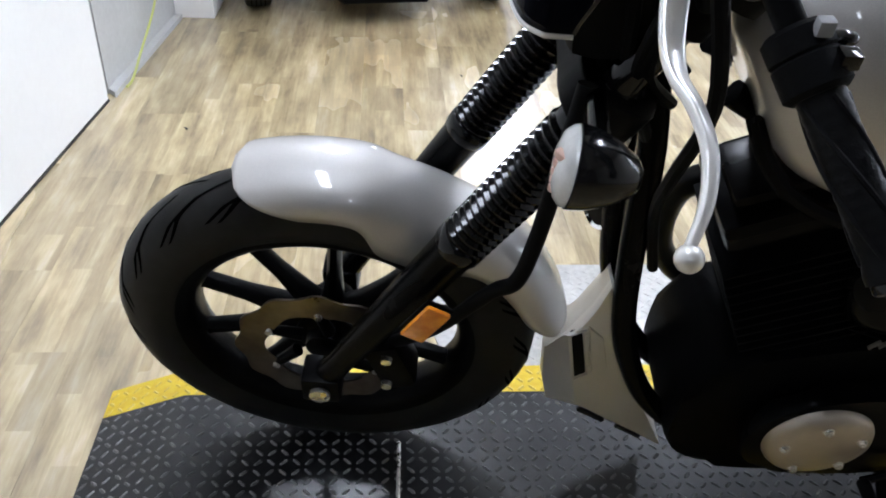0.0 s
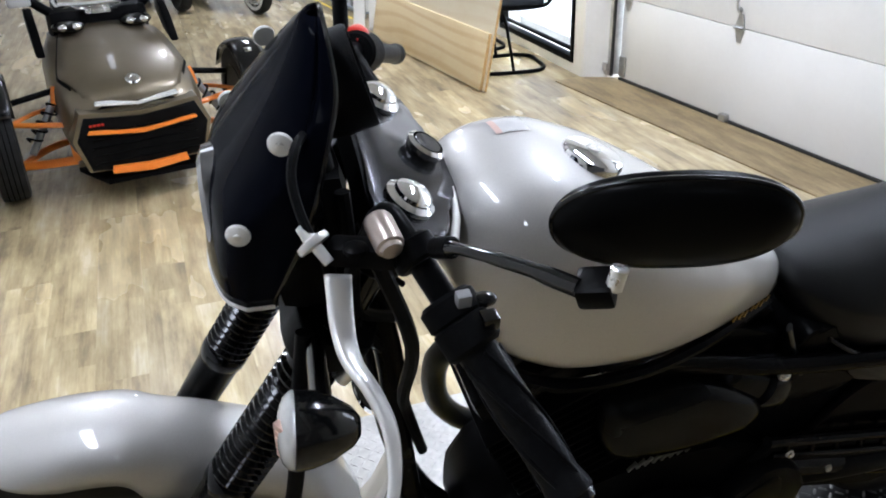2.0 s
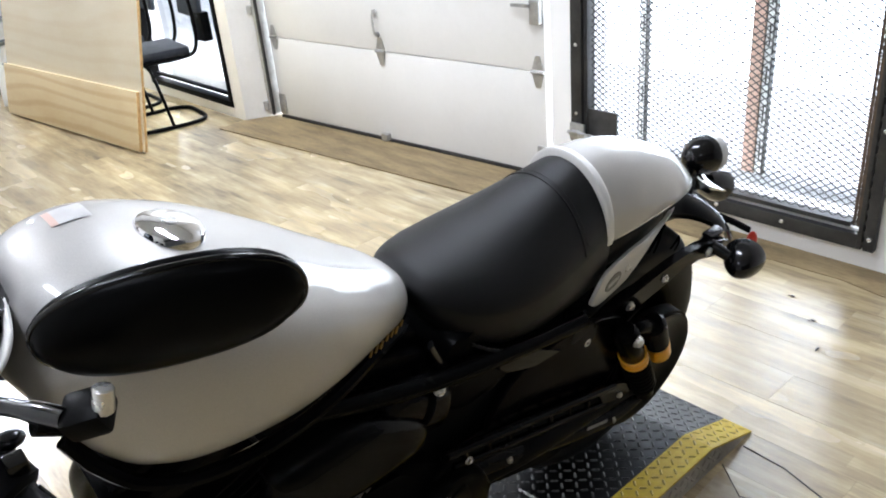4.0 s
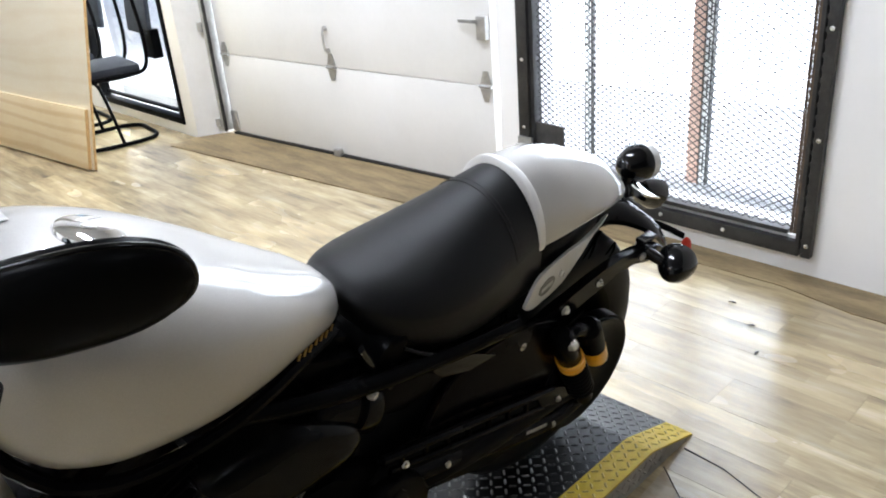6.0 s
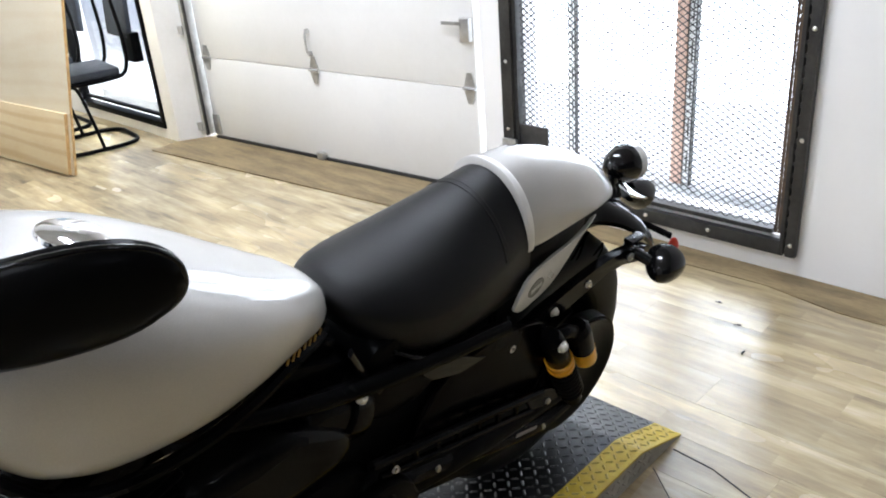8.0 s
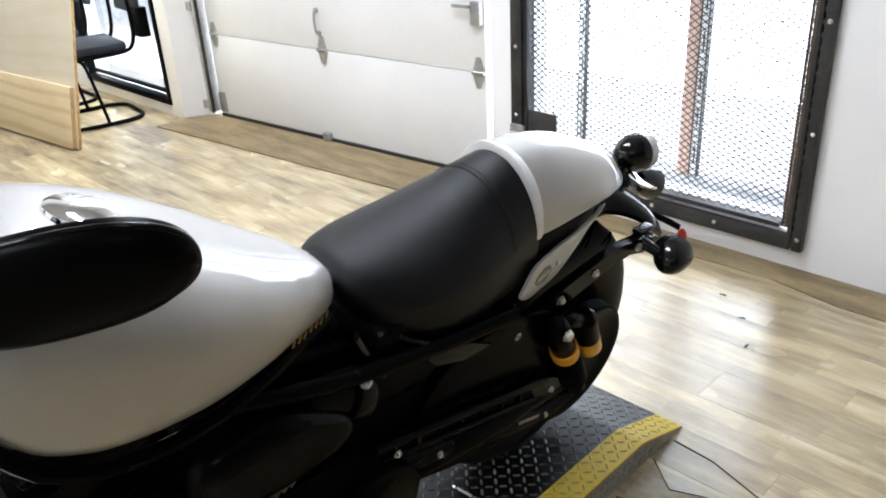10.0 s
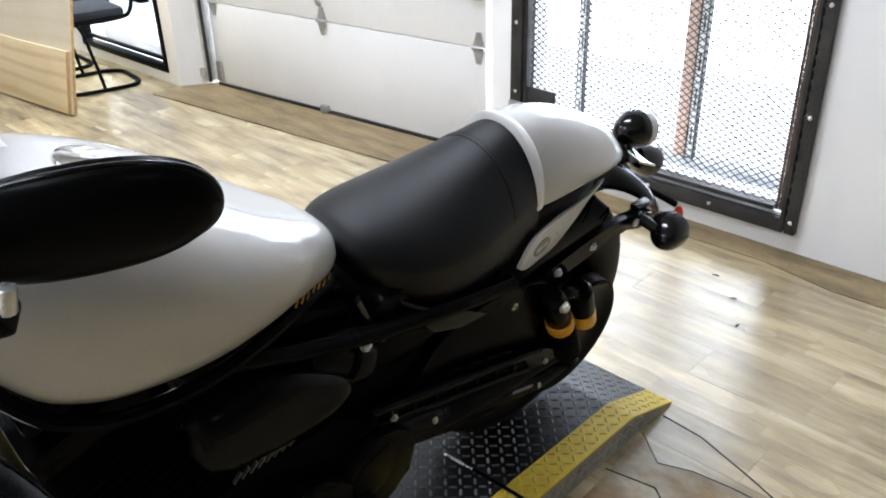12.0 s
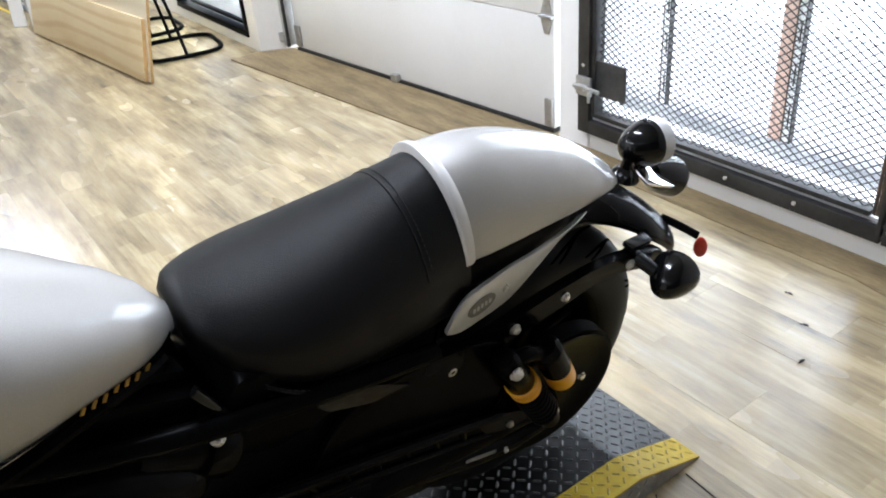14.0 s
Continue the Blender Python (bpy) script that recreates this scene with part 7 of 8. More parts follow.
    part("splitter", prism([(-0.185, -0.33), (0.185, -0.33), (0.275, -0.10), (-0.275, -0.10)], "z", 0.092, 0.116, 0.006), BLACK_SATIN, g)
    bm = bmesh.new()
    for k in range(4):
        add_box(bm, (-0.213 + k * 0.016, -0.3275, 0.352), (-0.202 + k * 0.016, -0.3245, 0.361))
    part("lettering", bm, RED_PLASTIC, mo, "small red letter bars")
    # headlights beside the hood
    for sx in (-1, 1):
        part("side_fairing", prism([(0.26, 0.53), (0.42, 0.57), (0.55, 0.64), (0.52, 0.71), (0.38, 0.64)], "x", BODY_X + sx * 0.30 - 0.02, BODY_X + sx * 0.30 + 0.02, 0.008), BLACK_SATIN, g)
        hb = part("head_light", ball((BODY_X + sx * 0.15, 0.36, 0.635), (0.075, 0.07, 0.030), 18, 12), BLACK_GLOSS, g)
        for k in range(2):
            part("reflector_bowl", ball((BODY_X + sx * (0.12 + 0.06 * k), 0.305, 0.640), (0.022, 0.016, 0.016), 14, 10), CHROME, hb)
        mr = part("mirror", ball((BODY_X + sx * 0.33, 0.46, 0.80), (0.075, 0.055, 0.048), 20, 14), BLACK_GLOSS, g, "black mirror shell")
        part("mirror_foot", tube([(BODY_X + sx * 0.20, 0.47, 0.68), (BODY_X + sx * 0.27, 0.46, 0.74), (BODY_X + sx * 0.32, 0.46, 0.78)], 0.022, 10), BLACK_SATIN, mr)
        part("mirror_cap", box((BODY_X + sx * 0.33 - 0.05, 0.40, 0.735), (BODY_X + sx * 0.33 + 0.05, 0.44, 0.775), 0.012), SILVER_SATIN, mr)
    part("cockpit", box((-0.225, 0.42, 0.52), (0.225, 0.62, 0.70), 0.04), BLACK_MATTE, g)
    sc = bmesh.new()
    grid = []
    for i in range(7):
        row = []
        for j in range(11):
            u = -1 + 2 * j / 10
            row.append(sc.verts.new((BODY_X + 0.20 * u * (1 - 0.03 * i), 0.40 + 0.10 * u * u + 0.045 * i, 0.675 + 0.05 * i)))
        grid.append(row)
    for p, q in zip(grid, grid[1:]):
        for j in range(10):
            sc.faces.new((p[j], p[j + 1], q[j + 1], q[j]))
    ws = part("wind_screen", sc, SCREEN, g, "clear low wind screen")
    md = ws.modifiers.new("thickness", "SOLIDIFY")
    md.thickness = 0.004
    part("handlebar", tube([(-0.345, 0.72, 0.78), (-0.185, 0.66, 0.76), (BODY_X, 0.64, 0.75), (0.185, 0.66, 0.76), (0.345, 0.72, 0.78)], 0.013, 10), BLACK_SATIN, g)
    part("seat", box((-0.135, 0.75, 0.42), (0.135, 1.30, 0.56), 0.05), LEATHER, g)
    part("rear_body", box((-0.205, 0.6, 0.12), (0.205, 1.45, 0.44), 0.06), BLACK_SATIN, g)
    part("rear_tyre", lathe([(0.17, -0.09), (0.27, -0.085), (0.28, 0), (0.27, 0.085), (0.17, 0.09)], (BODY_X, 1.40, 0.28), (1, 0, 0), 40, True), RUBBER, g)
    # front wheels with orange arms
    for sx in (-1, 1):
        wx = 0.0 + sx * 0.545
        w = part("front_wheel", lathe([(0.04, -0.05), (0.17, -0.052), (0.178, -0.06), (0.178, 0.06), (0.17, 0.052), (0.04, 0.05)], (wx, 0.0, 0.258), (1, 0, 0), 44, True), BLACK_SATIN, g)
        tp = [(0.172, -0.052), (0.195, -0.060), (0.235, -0.061), (0.253, -0.054), (0.258, -0.036), (0.259, 0), (0.258, 0.036), (0.253, 0.054), (0.235, 0.061), (0.195, 0.060), (0.172, 0.052)]
        part("tyre", lathe(tp, (wx, 0.0, 0.258), (1, 0, 0), 60, True), RUBBER, w, "wide black tyre")
        for u in (-0.03, -0.010, 0.010, 0.03):
            part("tread_groove", lathe([(0.2585, u - 0.002), (0.2598, u - 0.002), (0.2598, u + 0.002), (0.2585, u + 0.002)], (wx, 0.0, 0.258), (1, 0, 0), 60, True), GROOVE, w)
        # close fender over the wheel
        bm = bmesh.new()
        grid = []
        for i in range(15):
            a = math.radians(-62 + 118 * i / 14)
            row = []
            for j in range(9):
                u = -1 + 2 * j / 8
                r = 0.298 - 0.02 * abs(u) ** 3
                row.append(bm.verts.new((wx + 0.074 * u, -r * math.sin(a), 0.258 + r * math.cos(a))))
            grid.append(row)
        for p, q in zip(grid, grid[1:]):
            for j in range(8):
                bm.faces.new((p[j], p[j + 1], q[j + 1], q[j]))
        fd_ = part("wheel_fender", bm, BLACK_GLOSS, g, "glossy black cycle fender")
        md = fd_.modifiers.new("thickness", "SOLIDIFY")
        md.thickness = 0.006
        part("fender_flash", box((wx - 0.02, -0.135, 0.512), (wx + 0.012, -0.075, 0.535), 0.004, None), CHROME, fd_)
        ix = BODY_X + sx * 0.27
        ox = wx - sx * 0.055
        for z0, z1, r in ((0.135, 0.150, 0.021), (0.325, 0.312, 0.013)):
            arm = part("suspension_arm", tube([(ox, -0.01, z0), ((ox + ix) / 2, -0.06, (z0 + z1) / 2), (ix, -0.10, z1)], r, 10, flat=0.7), ORANGE, g, "orange suspension arm")
            part("arm_branch", tube([(ox, 0.0, z0), ((ox + ix) / 2, 0.08, (z0 + z1) / 2 + 0.02), (ix, 0.13, z1 + 0.02)], r * 0.8, 10, flat=0.7), ORANGE, arm)
        part("arm_post", box((ix - 0.018, -0.12, 0.15), (ix + 0.018, -0.08, 0.27), 0.006), ORANGE, g)
        dm = part("damper", cyl((ox + sx * -0.05, -0.01, 0.18), (ix - sx * 0.01, 0.03, 0.47), 0.016, seg=16, edge=0.003), GALVANISED, g, "grey damper with a black spring")
        coilp = []
        p0, p1 = Vector((ox + sx * -0.06, -0.005, 0.23)), Vector((ix - sx * 0.005, 0.025, 0.43))
        rot = frame_of(p1 - p0)
        for k in range(6 * 12 + 1):
            a = 2 * math.pi * k / 12
            coilp.append(p0.lerp(p1, k / 72) + rot @ Vector((0.028 * math.cos(a), 0.028 * math.sin(a), 0)))
        part("damper_spring", tube(coilp, 0.005, 6, 1, straight=True), BLACK_SATIN, dm)
        part("upper_link", tube([(ox - sx * 0.02, 0.06, 0.40), (ix, 0.07, 0.43)], 0.014, 8), BLACK_SATIN, g)
        part("tower", tube([(ix + sx * 0.035, 0.0, 0.375), (ix + sx * 0.028, 0.01, 0.42), (ix + sx * 0.018, 0.02, 0.455)], 0.015, 8), ORANGE, g)


def build_plywood():
    a, b = Vector((1.898, 3.292, 0)), Vector((1.702, 4.985, 0))
    ang = math.degrees(math.atan2((b - a).y, (b - a).x))
    L = (b - a).length
    # local x along the foot, y across towards -x of the room, z up the sheet; the top leans away
    m = pose(a.x, a.y, 0.004, 0, 0, ang) @ pose(0, 0, 0, 11.5)
    g = thing("plywood_sheet", "large pale plywood sheet leaning upright on the floor", "plywood", m=m)
    part("sheet", box((0.0, -0.016, 0.004), (L, 0.0, 1.45), 0.001), PLYWOOD_PALE, g)
    part("sheet_edge", box((-0.0025, -0.0155, 0.005), (-0.0005, -0.0005, 1.449)), PLY_EDGE, g, "brown layered edge")
    g2 = thing("plywood_board", "low golden plywood board set against the sheet", "plywood", m=m)
    part("board", box((0.022, 0.002, 0.006), (L, 0.022, 0.338), 0.001), PLYWOOD, g2)
    part("board_edge", box((0.0195, 0.0025, 0.007), (0.0215, 0.0215, 0.337)), PLY_EDGE, g2, "brown layered edge")


def build_chair(m, label):
    g = thing("guest_chair", label, "chair", "guest chairs", m)
    # local x ahead of the sitter is -x; back on +x
    part("seat_cushion", box((-0.21, -0.20, 0.415), (0.17, 0.20, 0.465), 0.022), CUSHION, g, "blue-black cloth seat")
    part("back_cushion", box((0.20, -0.19, 0.62), (0.235, 0.19, 0.86), 0.018, pose(0, 0, 0, 0, 5, 0)), CUSHION, g, "blue-black cloth back")
    for sy in (-1, 1):
        part("side_tube", tube([(0.21, sy * 0.17, 0.84), (0.225, sy * 0.19, 0.60), (0.20, sy * 0.20, 0.44), (0.10, sy * 0.20, 0.405), (-0.16, sy * 0.20, 0.405)], 0.0115, 10), BLACK_SATIN, g)
        part("front_leg", tube([(-0.16, sy * 0.20, 0.405), (-0.10, sy * 0.205, 0.38), (-0.06, sy * 0.21, 0.20), (-0.03, sy * 0.215, 0.013)], 0.0105, 10), BLACK_SATIN, g)
    part("floor_loop", tube([(-0.03, 0.215, 0.013), (-0.16, 0.21, 0.013), (-0.235, 0.14, 0.013), (-0.245, 0, 0.013), (-0.235, -0.14, 0.013), (-0.16, -0.21, 0.013), (0.10, -0.215, 0.013), (0.19, -0.15, 0.013), (0.20, 0, 0.013), (0.19, 0.15, 0.013), (0.10, 0.215, 0.013)], 0.0125, 10, 5, True), BLACK_SATIN, g)
    part("seat_pan", box((-0.19, -0.18, 0.402), (0.15, 0.18, 0.414), 0.004), BLACK_MATTE, g)


def build_back_shop():
    # white boards standing beside the plywood
    for x, y, w, lab in ((1.665, 5.30, 0.085, "white painted board standing upright"), (1.755, 5.24, 0.05, "narrow white board standing upright")):
        g = thing("standing_board", lab, "board", "white boards", pose(x, y, 0.0, 0, 3, -20))
        part("board", box((-w / 2, -0.012, 0.001), (w / 2, 0.012, 1.5), 0.002), WALL_WHITE, g)
    # shelf of white parts bins
    g = thing("bin_shelf", "grey-blue shelf unit full of white parts bins", "shelf", m=pose(1.80, 5.70, 0, 0, 0, 6))
    for z in (0.03, 0.195, 0.36, 0.525):
        part("shelf_board", box((0, 0, z), (0.34, 1.62, z + 0.012), 0.002), SHELF_BLUE, g)
        part("shelf_lip", box((-0.006, 0, z - 0.012), (0.0, 1.62, z + 0.02), 0.001), SHELF_BLUE, g)
    for y in (0.0, 0.8, 1.6):
        part("upright", box((0.0, y, 0.0), (0.03, y + 0.022, 0.95), 0.002), WALL_GREY, g)
    proto = thing("parts_bin", "white plastic parts bin with an open front", "bin", "parts bins on the shelf", pose(1.80, 5.70, 0.042))
    bm = bmesh.new()
    add_prism(bm, [(0.0, 0.0), (0.28, 0.0), (0.28, 0.125), (0.10, 0.125), (0.0, 0.07)], "y", 0.0, 0.003)
    add_prism(bm, [(0.0, 0.0), (0.28, 0.0), (0.28, 0.125), (0.10, 0.125), (0.0, 0.07)], "y", 0.095, 0.098)
    add_box(bm, (0.0, 0.003, 0.0), (0.28, 0.095, 0.003))
    add_box(bm, (0.277, 0.003, 0.003), (0.28, 0.095, 0.125))
    add_box(bm, (0.0, 0.003, 0.003), (0.003, 0.095, 0.07))
    part("bin_body", bm, BIN_WHITE, proto, smooth=False)
    part("label_bar", box((-0.0015, 0.03, 0.022), (-0.0005, 0.07, 0.038)), GREY_LABEL, proto)
    R = pose(1.80, 5.70, 0, 0, 0, 6)
    first = True
    for k, z in enumerate((0.0425, 0.2075, 0.3725, 0.5375)):
        for i in range(15):
            if k == 3 and i % 3 == 1:
                continue
            mm = R @ pose(0.01 + 0.008 * ((i * 7 + k) % 3), 0.02 + i * 0.105, z)
            if first:
                proto.matrix_world = mm
                first = False
            else:
                copy_thing(proto, mm)
    g = thing("floor_tape", "yellow tape strip on the floor before the shelf", "tape", m=pose(1.70, 5.72, 0.0, 0, 0, 6))
    part("tape", box((0.0, 0, 0.0005), (0.028, 1.6, 0.0015)), BROOM_YELLOW, g)
    # cruiser with a whitewall front wheel
    g = thing("cruiser_motorcycle", "black cruiser motorcycle with a whitewall front tyre and chrome bars", "motorcycle", m=pose(1.03, 6.30, 0, 0, 0, 24))
    WWALL = material("whitewall", (0.78, 0.78, 0.76), 0.5, 0.0, (0.70, 0.70, 0.68), 20.0)
    w = part("front_wheel", lathe([(0.0, -0.02), (0.03, -0.02), (0.03, 0.02), (0.0, 0.02)], (0, 0, 0.205), (1, 0, 0), 24), CHROME, g)
    part("tyre", lathe([(0.135, -0.034), (0.17, -0.045), (0.195, -0.036), (0.205, 0), (0.195, 0.036), (0.17, 0.045), (0.135, 0.034)], (0, 0, 0.205), (1, 0, 0), 44, True), RUBBER, w)
    for s in (-1, 1):
        part("white_band", lathe([(0.140, s * 0.0415), (0.168, s * 0.0465), (0.168, s * 0.0445), (0.140, s * 0.0375)], (0, 0, 0.205), (1, 0, 0), 44, True), WWALL, w)
    part("rim", lathe([(0.125, -0.03), (0.136, -0.034), (0.136, 0.034), (0.125, 0.03)], (0, 0, 0.205), (1, 0, 0), 44, True), CHROME, w)
    for k in range(20):
        a = 2 * math.pi * k / 20
        part("wire_spoke", cyl((0.012 * (-1) ** k, 0.02 * math.cos(a), 0.205 + 0.02 * math.sin(a)), (0, 0.128 * math.cos(a + 0.2), 0.205 + 0.128 * math.sin(a + 0.2)), 0.0022, seg=6), CHROME, w)
    part("brake_disc", lathe([(0.04, 0.046), (0.085, 0.046), (0.085, 0.050), (0.04, 0.050)], (0, 0, 0.205), (-1, 0, 0), 32, True), DISC_STEEL, w)
    for s in (-1, 1):
        part("fork_leg", cyl((s * 0.068, 0.0, 0.205), (s * 0.068, 0.21, 0.72), 0.020, 0.018, 14), CHROME, g, "chrome fork leg")
    bm = bmesh.new()
    grid = []
    for i in range(13):
        a = math.radians(-35 + 120 * i / 12)
        grid.append([bm.verts.new((0.06 * math.sin(u), 0.235 * math.sin(a), 0.205 + (0.225 + 0.02 * math.cos(u)) * math.cos(a))) for u in [(-1 + j / 4) * 1.5 for j in range(9)]])
    for p, q in zip(grid, grid[1:]):
        for j in range(8):
            bm.faces.new((p[j], p[j + 1], q[j + 1], q[j]))
    f = part("fender", bm, BLACK_GLOSS, g)
    f.modifiers.new("thickness", "SOLIDIFY").thickness = 0.005
    part("crash_bar", tube([(-0.03, 0.22, 0.46), (-0.17, 0.20, 0.44), (-0.20, 0.20, 0.36), (-0.19, 0.22, 0.16), (-0.05, 0.26, 0.12)], 0.013, 10), CHROME, g, "chrome crash bar")
    part("crash_bar", tube([(0.03, 0.22, 0.46), (0.17, 0.20, 0.44), (0.20, 0.20, 0.36), (0.19, 0.22, 0.16), (0.05, 0.26, 0.12)], 0.013, 10), CHROME, g, "chrome crash bar")
    part("engine", box((-0.12, 0.28, 0.14), (0.12, 0.62, 0.44), 0.04), ENGINE_BLACK, g)
    for s in (-1, 1):
        part("engine_chrome", lathe([(0.0, 0.05), (0.05, 0.045), (0.06, 0.03), (0.06, 0.0), (0.0, 0.0)], (s * 0.12, 0.42, 0.30), (s, 0, 0), 24), CHROME, g)
    part("tank", ball((0, 0.48, 0.60), (0.12, 0.24, 0.10)), BLACK_GLOSS, g)
    part("headlamp", ball((0, 0.10, 0.70), (0.075, 0.08, 0.075)), CHROME, g)
    part("signal_lamp", ball((-0.13, 0.12, 0.60), (0.022, 0.022, 0.022)), AMBER, g)
    part("seat", box((-0.12, 0.66, 0.44), (0.12, 1.15, 0.52), 0.03), LEATHER, g)
    part("rear_tyre", lathe([(0.13, -0.05), (0.195, -0.05), (0.205, 0), (0.195, 0.05), (0.13, 0.05)], (0, 1.08, 0.205), (1, 0, 0), 36, True), RUBBER, g)
    part("rear_fender", ball((0, 1.08, 0.32), (0.09, 0.26, 0.14)), BLACK_GLOSS, g)
    # a second dark machine behind it
    g = thing("parked_motorcycle", "black motorcycle parked further back in the shop", "motorcycle", m=pose(0.42, 6.75, 0, 0, 0, 18))
    w = part("front_wheel", lathe([(0.06, -0.02), (0.135, -0.03), (0.135, 0.03), (0.06, 0.02)], (0, 0, 0.21), (1, 0, 0), 32, True), BLACK_SATIN, g)
    part("tyre", lathe([(0.13, -0.035), (0.17, -0.05), (0.20, -0.038), (0.21, 0), (0.20, 0.038), (0.17, 0.05), (0.13, 0.035)], (0, 0, 0.21), (1, 0, 0), 40, True), RUBBER, w)
    for s in (-1, 1):
        part("fork_leg", cyl((s * 0.07, 0.0, 0.21), (s * 0.07, 0.2, 0.72), 0.018, seg=12), BLACK_GLOSS, g)
    part("engine", box((-0.14, 0.26, 0.12), (0.14, 0.64, 0.46), 0.05), ENGINE_BLACK, g)
    part("tank", ball((0, 0.46, 0.60), (0.13, 0.25, 0.11)), BLACK_GLOSS, g)
    part("headlamp", ball((0, 0.08, 0.68), (0.08, 0.07, 0.08)), BLACK_GLOSS, g)
    part("handlebar", tube([(-0.32, 0.28, 0.82), (-0.12, 0.2, 0.78), (0, 0.18, 0.76), (0.12, 0.2, 0.78), (0.32, 0.28, 0.82)], 0.013, 10), CHROME, g)
    part("rear_tyre", lathe([(0.13, -0.06), (0.20, -0.06), (0.21, 0), (0.20, 0.06), (0.13, 0.06)], (0, 1.1, 0.21), (1, 0, 0), 36, True), RUBBER, g)
    part("seat", box((-0.12, 0.64, 0.46), (0.12, 1.15, 0.54), 0.03), LEATHER, g)
    # floor fan beside the shelf
    g = thing("floor_fan", "grey-blue round floor fan on a low foot", "fan", m=pose(1.42, 6.95, 0, 0, 0, 15))
    part("drum", lathe([(0.07, 0.0), (0.115, 0.0), (0.12, 0.01), (0.12, 0.06), (0.07, 0.07)], (0, -0.03, 0.21), (0, 1, 0), 36, True), SHELF_BLUE, g)
    part("face", lathe([(0.0, -0.004), (0.028, -0.004), (0.03, 0.004), (0.11, 0.004), (0.112, 0.01), (0.0, 0.012)], (0, -0.034, 0.21), (0, 1, 0), 36), WALL_GREY, g)
    part("foot", box((-0.17, -0.10, 0.0), (0.17, 0.12, 0.035), 0.012), SHELF_BLUE, g)
    part("stem", box((-0.02, -0.01, 0.03), (0.02, 0.03, 0.12), 0.004), SHELF_BLUE, g)


def build_recess():
    g = thing("outlet_box", "black outlet box on the grey wall", "outlet", m=pose(-0.955, 1.985, 0.43, 0, 0, -4))
    part("box_body", box((-0.004, -0.04, 0), (0.03, 0.04, 0.115), 0.006), BLACK_SATIN, g)
    part("plug", cyl((0.03, 0.012, 0.075), (0.052, 0.012, 0.075), 0.018, 0.016, 16, 0.003), BLACK_MATTE, g)
    g = thing("wall_box", "grey metal wall box with a dark lid", "box", m=pose(-0.922, 2.13, 0.63, 0, 0, -3))
    part("case", box((-0.002, -0.12, 0), (0.06, 0.12, 0.09), 0.005), material("taupe_metal", (0.30, 0.28, 0.25), 0.5, 0.3, (0.36, 0.34, 0.31), 12.0), g)
    part("lid", box((0.058, -0.06, 0.03), (0.064, 0.10, 0.075), 0.002), BLACK_MATTE, g)
    g = thing("wall_plate", "cream switch plate on the white pier", "plate", m=pose(-0.855, 2.492, 0.30))
    part("plate", box((-0.05, -0.006, 0), (0.05, 0.001, 0.11), 0.003), material("tan_plate", (0.68, 0.56, 0.47), 0.5, 0.0, (0.72, 0.61, 0.52), 20.0), g)
    for x, z in ((-0.035, 0.02), (0.035, 0.02), (-0.035, 0.09), (0.035, 0.09)):
        part("plate_screw", cyl((x, -0.0065, z), (x, -0.009, z), 0.003, seg=8), STEEL, g)
    g = thing("air_hose", "lime green air hose hanging down the wall", "hose")
    part("hose", tube([(-0.893, 2.462, 1.10), (-0.893, 2.455, 0.80), (-0.895, 2.40, 0.50), (-0.899, 2.30, 0.31), (-0.905, 2.16, 0.17), (-0.918, 1.92, 0.065), (-0.925, 1.80, 0.014), (-0.93, 1.73, 0.012)], 0.0048, 8), HOSE_LIME, g)
    g = thing("extension_cord", "lime green cord plugged into the outlet box", "cord")
    part("cord", tube([(-0.835, 2.484, 1.10), (-0.826, 2.483, 0.74), (-0.838, 2.482, 0.53), (-0.872, 2.40, 0.43), (-0.893, 2.24, 0.415), (-0.905, 2.10, 0.45), (-0.905, 2.00, 0.505)], 0.0052, 8), HOSE_LIME, g)
    # cleaning tools behind the pier
    g = thing("hand_broom", "yellow hand broom hanging on the white pier", "broom", "brooms by the pier", pose(-0.742, 2.66, 0.158))
    part("broom_head", box((0.0, -0.035, 0.022), (0.056, 0.035, 0.175), 0.006), BROOM_YELLOW, g)
    part("head_ridge", box((0.010, -0.039, 0.06), (0.046, -0.034, 0.165), 0.003), BROOM_YELLOW, g)
    part("bristles", box((0.008, -0.03, 0.0), (0.050, 0.03, 0.022), 0.002), BRISTLE, g)
    part("handle", cyl((0.026, 0, 0.17), (0.016, 0.02, 0.95), 0.011, seg=12), PALE_WOOD, g)
    part("ferrule", cyl((0.026, 0, 0.172), (0.0255, 0.001, 0.23), 0.016, seg=12), LATEX_RED, g)
    g = thing("upright_broom", "yellow broom stored with its bristles up", "broom", "brooms by the pier", pose(-0.80, 3.05, 0, 0, 0, -8))
    part("handle", cyl((0, 0, 0.0), (0, 0, 0.50), 0.011, seg=12), PALE_WOOD, g)
    part("broom_head", box((-0.075, -0.025, 0.50), (0.075, 0.025, 0.58), 0.006), BROOM_YELLOW, g)
    part("head_arm", box((-0.03, -0.02, 0.42), (0.03, 0.02, 0.50), 0.004), BROOM_YELLOW, g)
    part("bristles", box((-0.072, -0.022, 0.58), (0.072, 0.022, 0.635), 0.002), BRISTLE, g)
    g = thing("floor_squeegee", "wide orange-edged broom head stored upright", "broom", "brooms by the pier", pose(-0.77, 3.30, 0, 0, 0, 5))
    part("handle", cyl((0, 0, 0.0), (0, 0, 0.42), 0.011, seg=12), PALE_WOOD, g)
    part("bristles", box((-0.12, -0.02, 0.30), (0.12, 0.02, 0.545), 0.002), BRISTLE, g)
    part("head_bar", box((-0.13, -0.025, 0.545), (0.13, 0.025, 0.575), 0.004), LATEX_RED, g)
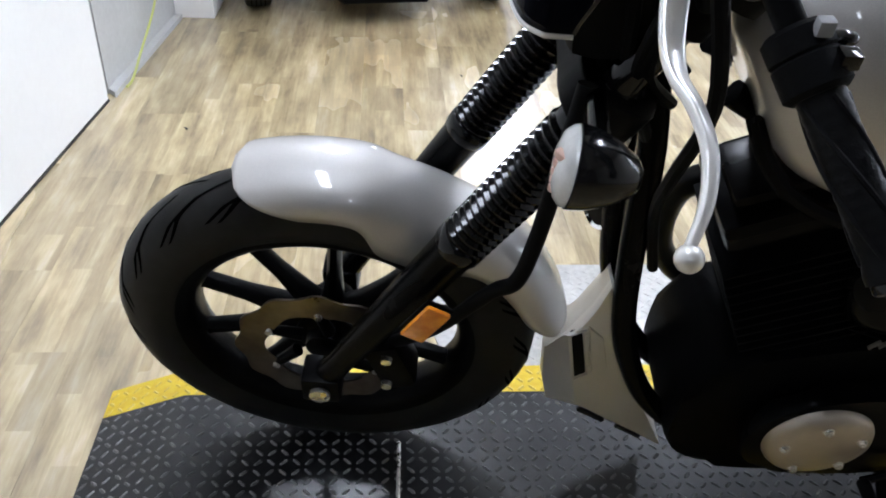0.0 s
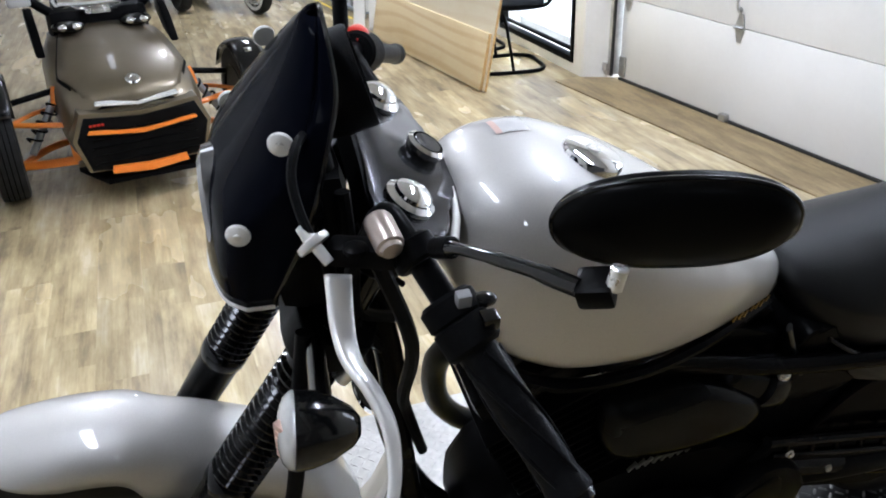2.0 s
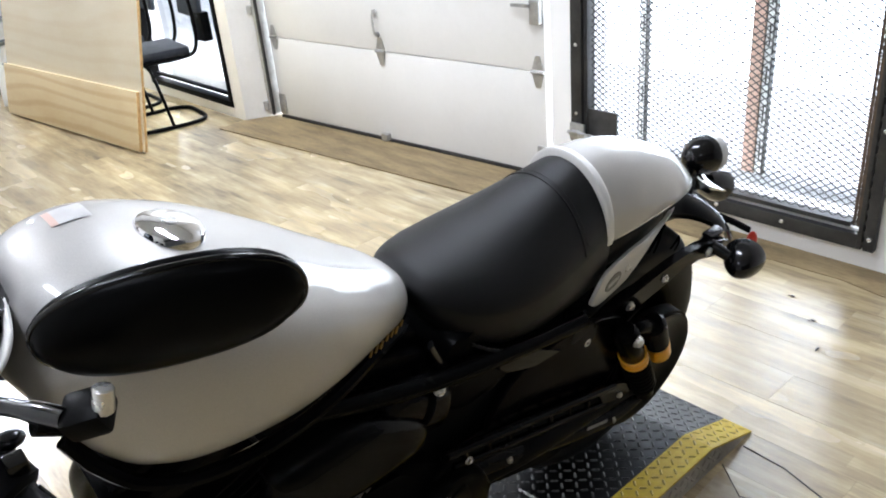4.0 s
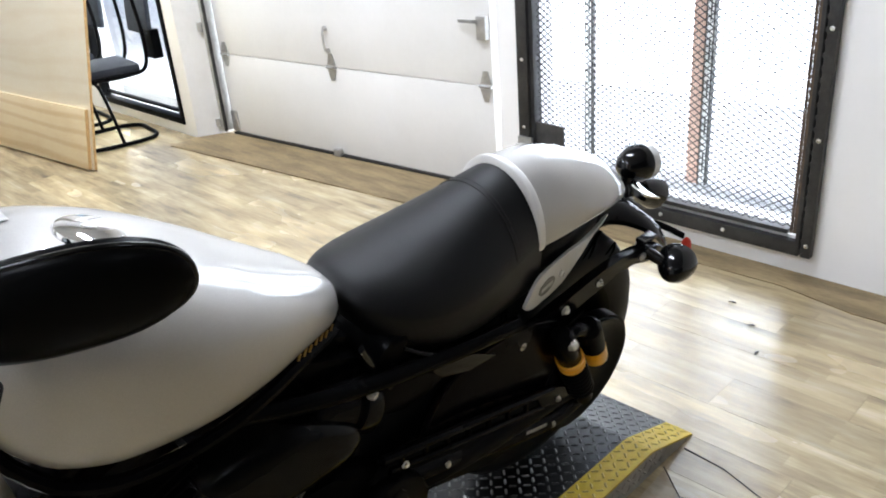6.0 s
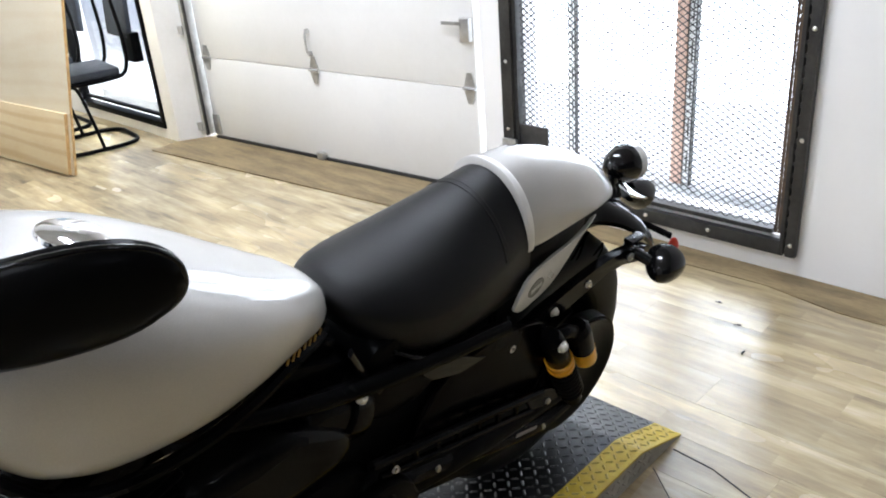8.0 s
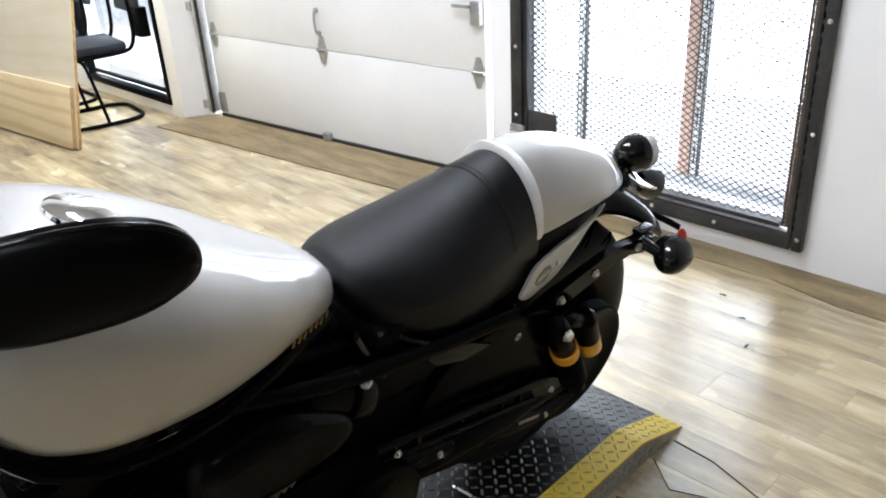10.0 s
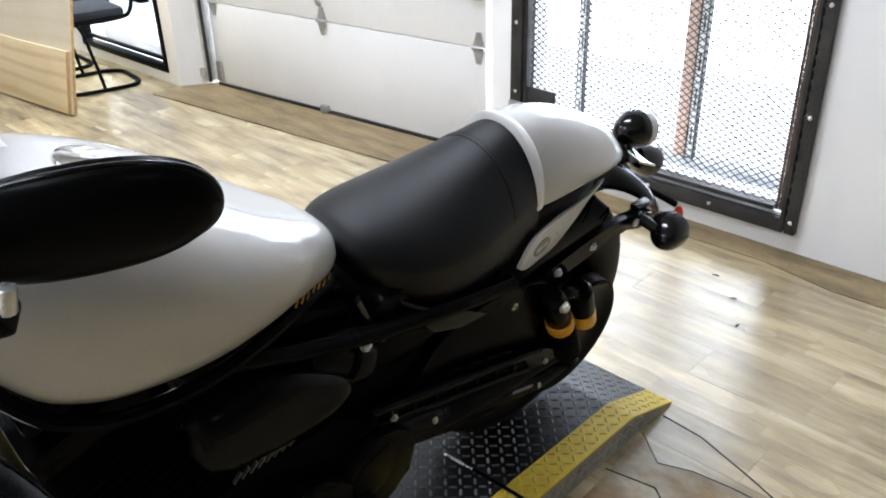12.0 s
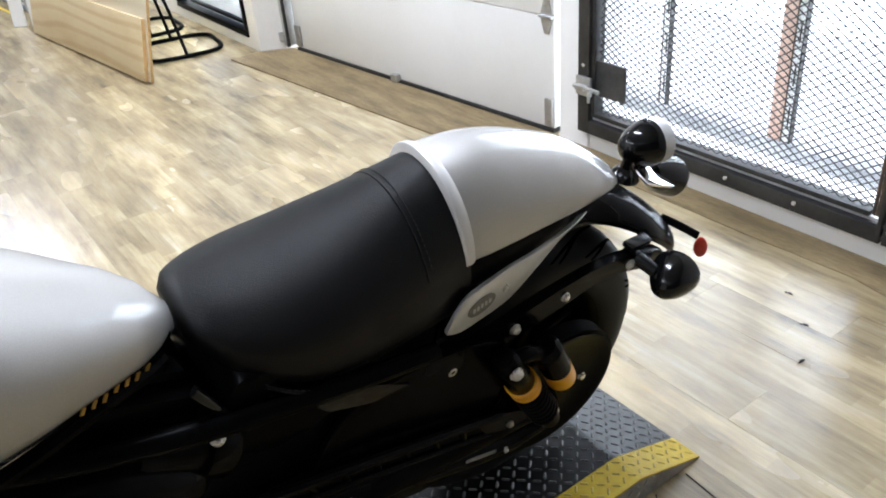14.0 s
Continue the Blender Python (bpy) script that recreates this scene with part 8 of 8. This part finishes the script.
    part("end_cap", box((0.122, -0.024, 0.40), (0.145, 0.024, 0.58), 0.004), BROOM_YELLOW, g)


def build_floor_bits():
    g = thing("tie_strap", "black tie-down strap hanging over the lift's edge", "strap")
    part("strap", tube([(1.290, -0.186, DECK_Z + 0.006), (1.291, -0.24, DECK_Z + 0.008), (1.295, -0.345, DECK_Z + 0.008), (1.294, -0.358, DECK_Z - 0.005), (1.288, -0.357, 0.012)], 0.0042, 8, 4), BLACK_MATTE, g)
    g = thing("steel_rod", "thin bright steel rod lying on the lift's deck", "rod")
    part("rod", cyl((0.026, -0.03, DECK_Z + 0.006), (0.018, -0.33, DECK_Z + 0.006), 0.0035, seg=10, edge=0.001), STEEL, g)
    g = thing("steel_pin", "short bright steel pin lying beside the strap", "pin")
    part("pin", cyl((1.283, -0.103, DECK_Z + 0.0055), (1.290, -0.184, DECK_Z + 0.0055), 0.0032, seg=10, edge=0.001), STEEL, g)
    g = thing("stand_spring", "thin steel spring lying under the engine", "spring")
    coil = []
    for k in range(97):
        a = 2 * math.pi * k / 8
        coil.append((0.91 + 0.085 * k / 96, -0.100 + 0.005 * math.cos(a) - 0.004 * k / 96, DECK_Z + 0.0085 + 0.005 * math.sin(a)))
    part("coil", tube(coil, 0.0015, 5, 1, straight=True), STEEL, g)
    g = thing("hose_clamp", "bright steel clip lying on the lift's deck", "clip", m=pose(1.03, -0.211, DECK_Z + 0.0022, 0, 0, 60))
    part("plate", prism([(-0.03, -0.008), (0.0, -0.02), (0.024, -0.012), (0.03, 0.0), (0.02, 0.012), (-0.012, 0.014)], "z", 0.0, 0.003), BRIGHT_PLATE, g, smooth=False)
    part("nut", cyl((0.004, -0.002, 0.003), (0.004, -0.002, 0.012), 0.011, seg=6, edge=0.001), STEEL, g)
    # flagstones of sheet flooring let in beside the lift
    fl = bpy.data.objects["floor"]
    for pts in ([(1.739, -0.363), (1.668, -0.443), (1.70, -0.52), (1.71, -0.60), (1.712, -0.759), (1.60, -0.795), (1.506, -0.606), (1.596, -0.483), (1.572, -0.372)],
                [(1.564, -0.374), (1.588, -0.481), (1.499, -0.598), (1.376, -0.625), (1.360, -0.583), (1.350, -0.469), (1.411, -0.38)],
                [(1.395, -0.38), (1.336, -0.469), (1.346, -0.587), (1.32, -0.75), (1.10, -0.72), (1.02, -0.38)],
                [(1.370, -0.633), (1.498, -0.608), (1.592, -0.800), (1.50, -1.10), (1.24, -0.98), (1.33, -0.75)],
                [(1.710, -0.767), (1.685, -0.825), (1.61, -0.985), (1.508, -1.10), (1.602, -0.803)]):
        part("flagstone", prism(pts, "z", 0.0003, 0.0012, 0.0), FLAGSTONE, fl, "tan flagstone sheet flooring", smooth=False)
    # open seams in the worn floor beside the lift
    for pts in ([(1.739, -0.358), (1.668, -0.443), (1.70, -0.52), (1.712, -0.62), (1.715, -0.759), (1.688, -0.821), (1.61, -0.99)],
                [(1.834, -0.36), (1.824, -0.474), (1.775, -0.62), (1.70, -0.812)],
                [(1.568, -0.362), (1.592, -0.483), (1.502, -0.603), (1.373, -0.629)],
                [(1.403, -0.37), (1.343, -0.469), (1.354, -0.587), (1.368, -0.630), (1.325, -0.75)],
                [(1.502, -0.605), (1.597, -0.800), (1.505, -1.10)]):
        g = thing("floor_seam", "dark open seam in the worn floor", "seam", "floor seams")
        part("seam", tube([(x, y, 0.0014) for x, y in pts], 0.0017, 6, 1, flat=0.3), CRACK, g)
    rng = random.Random(11)
    for x, y in ((2.60, -0.105), (2.50, -0.22), (2.36, -0.30), (1.13, 1.03), (1.95, 0.62), (2.2, 0.9), (2.42, 3.30), (0.3, 1.9), (-0.66, 1.42)):
        g = thing("debris", "dark crumb of dirt on the floor", "debris", "crumbs on the floor", pose(x, y, 0.0015, 0, 0, rng.uniform(0, 180)))
        bm = bmesh.new()
        add_ball(bm, (0, 0, 0.0018), (0.009, 0.004, 0.0025), 8, 5)
        add_ball(bm, (0.011, 0.004, 0.0012), (0.004, 0.003, 0.0018), 7, 4)
        part("crumb", bm, CRACK, g)


build_roadster()
build_plywood()
build_chair(pose(2.285, 3.80, 0, 0, 0, -8), "black tubular chair with a blue-black cushion beside the plywood")
build_chair(pose(2.27, 4.42, 0, 0, 0, -4), "black tubular chair with a blue-black cushion under the window")
build_back_shop()
build_recess()
build_floor_bits()

build_planks()
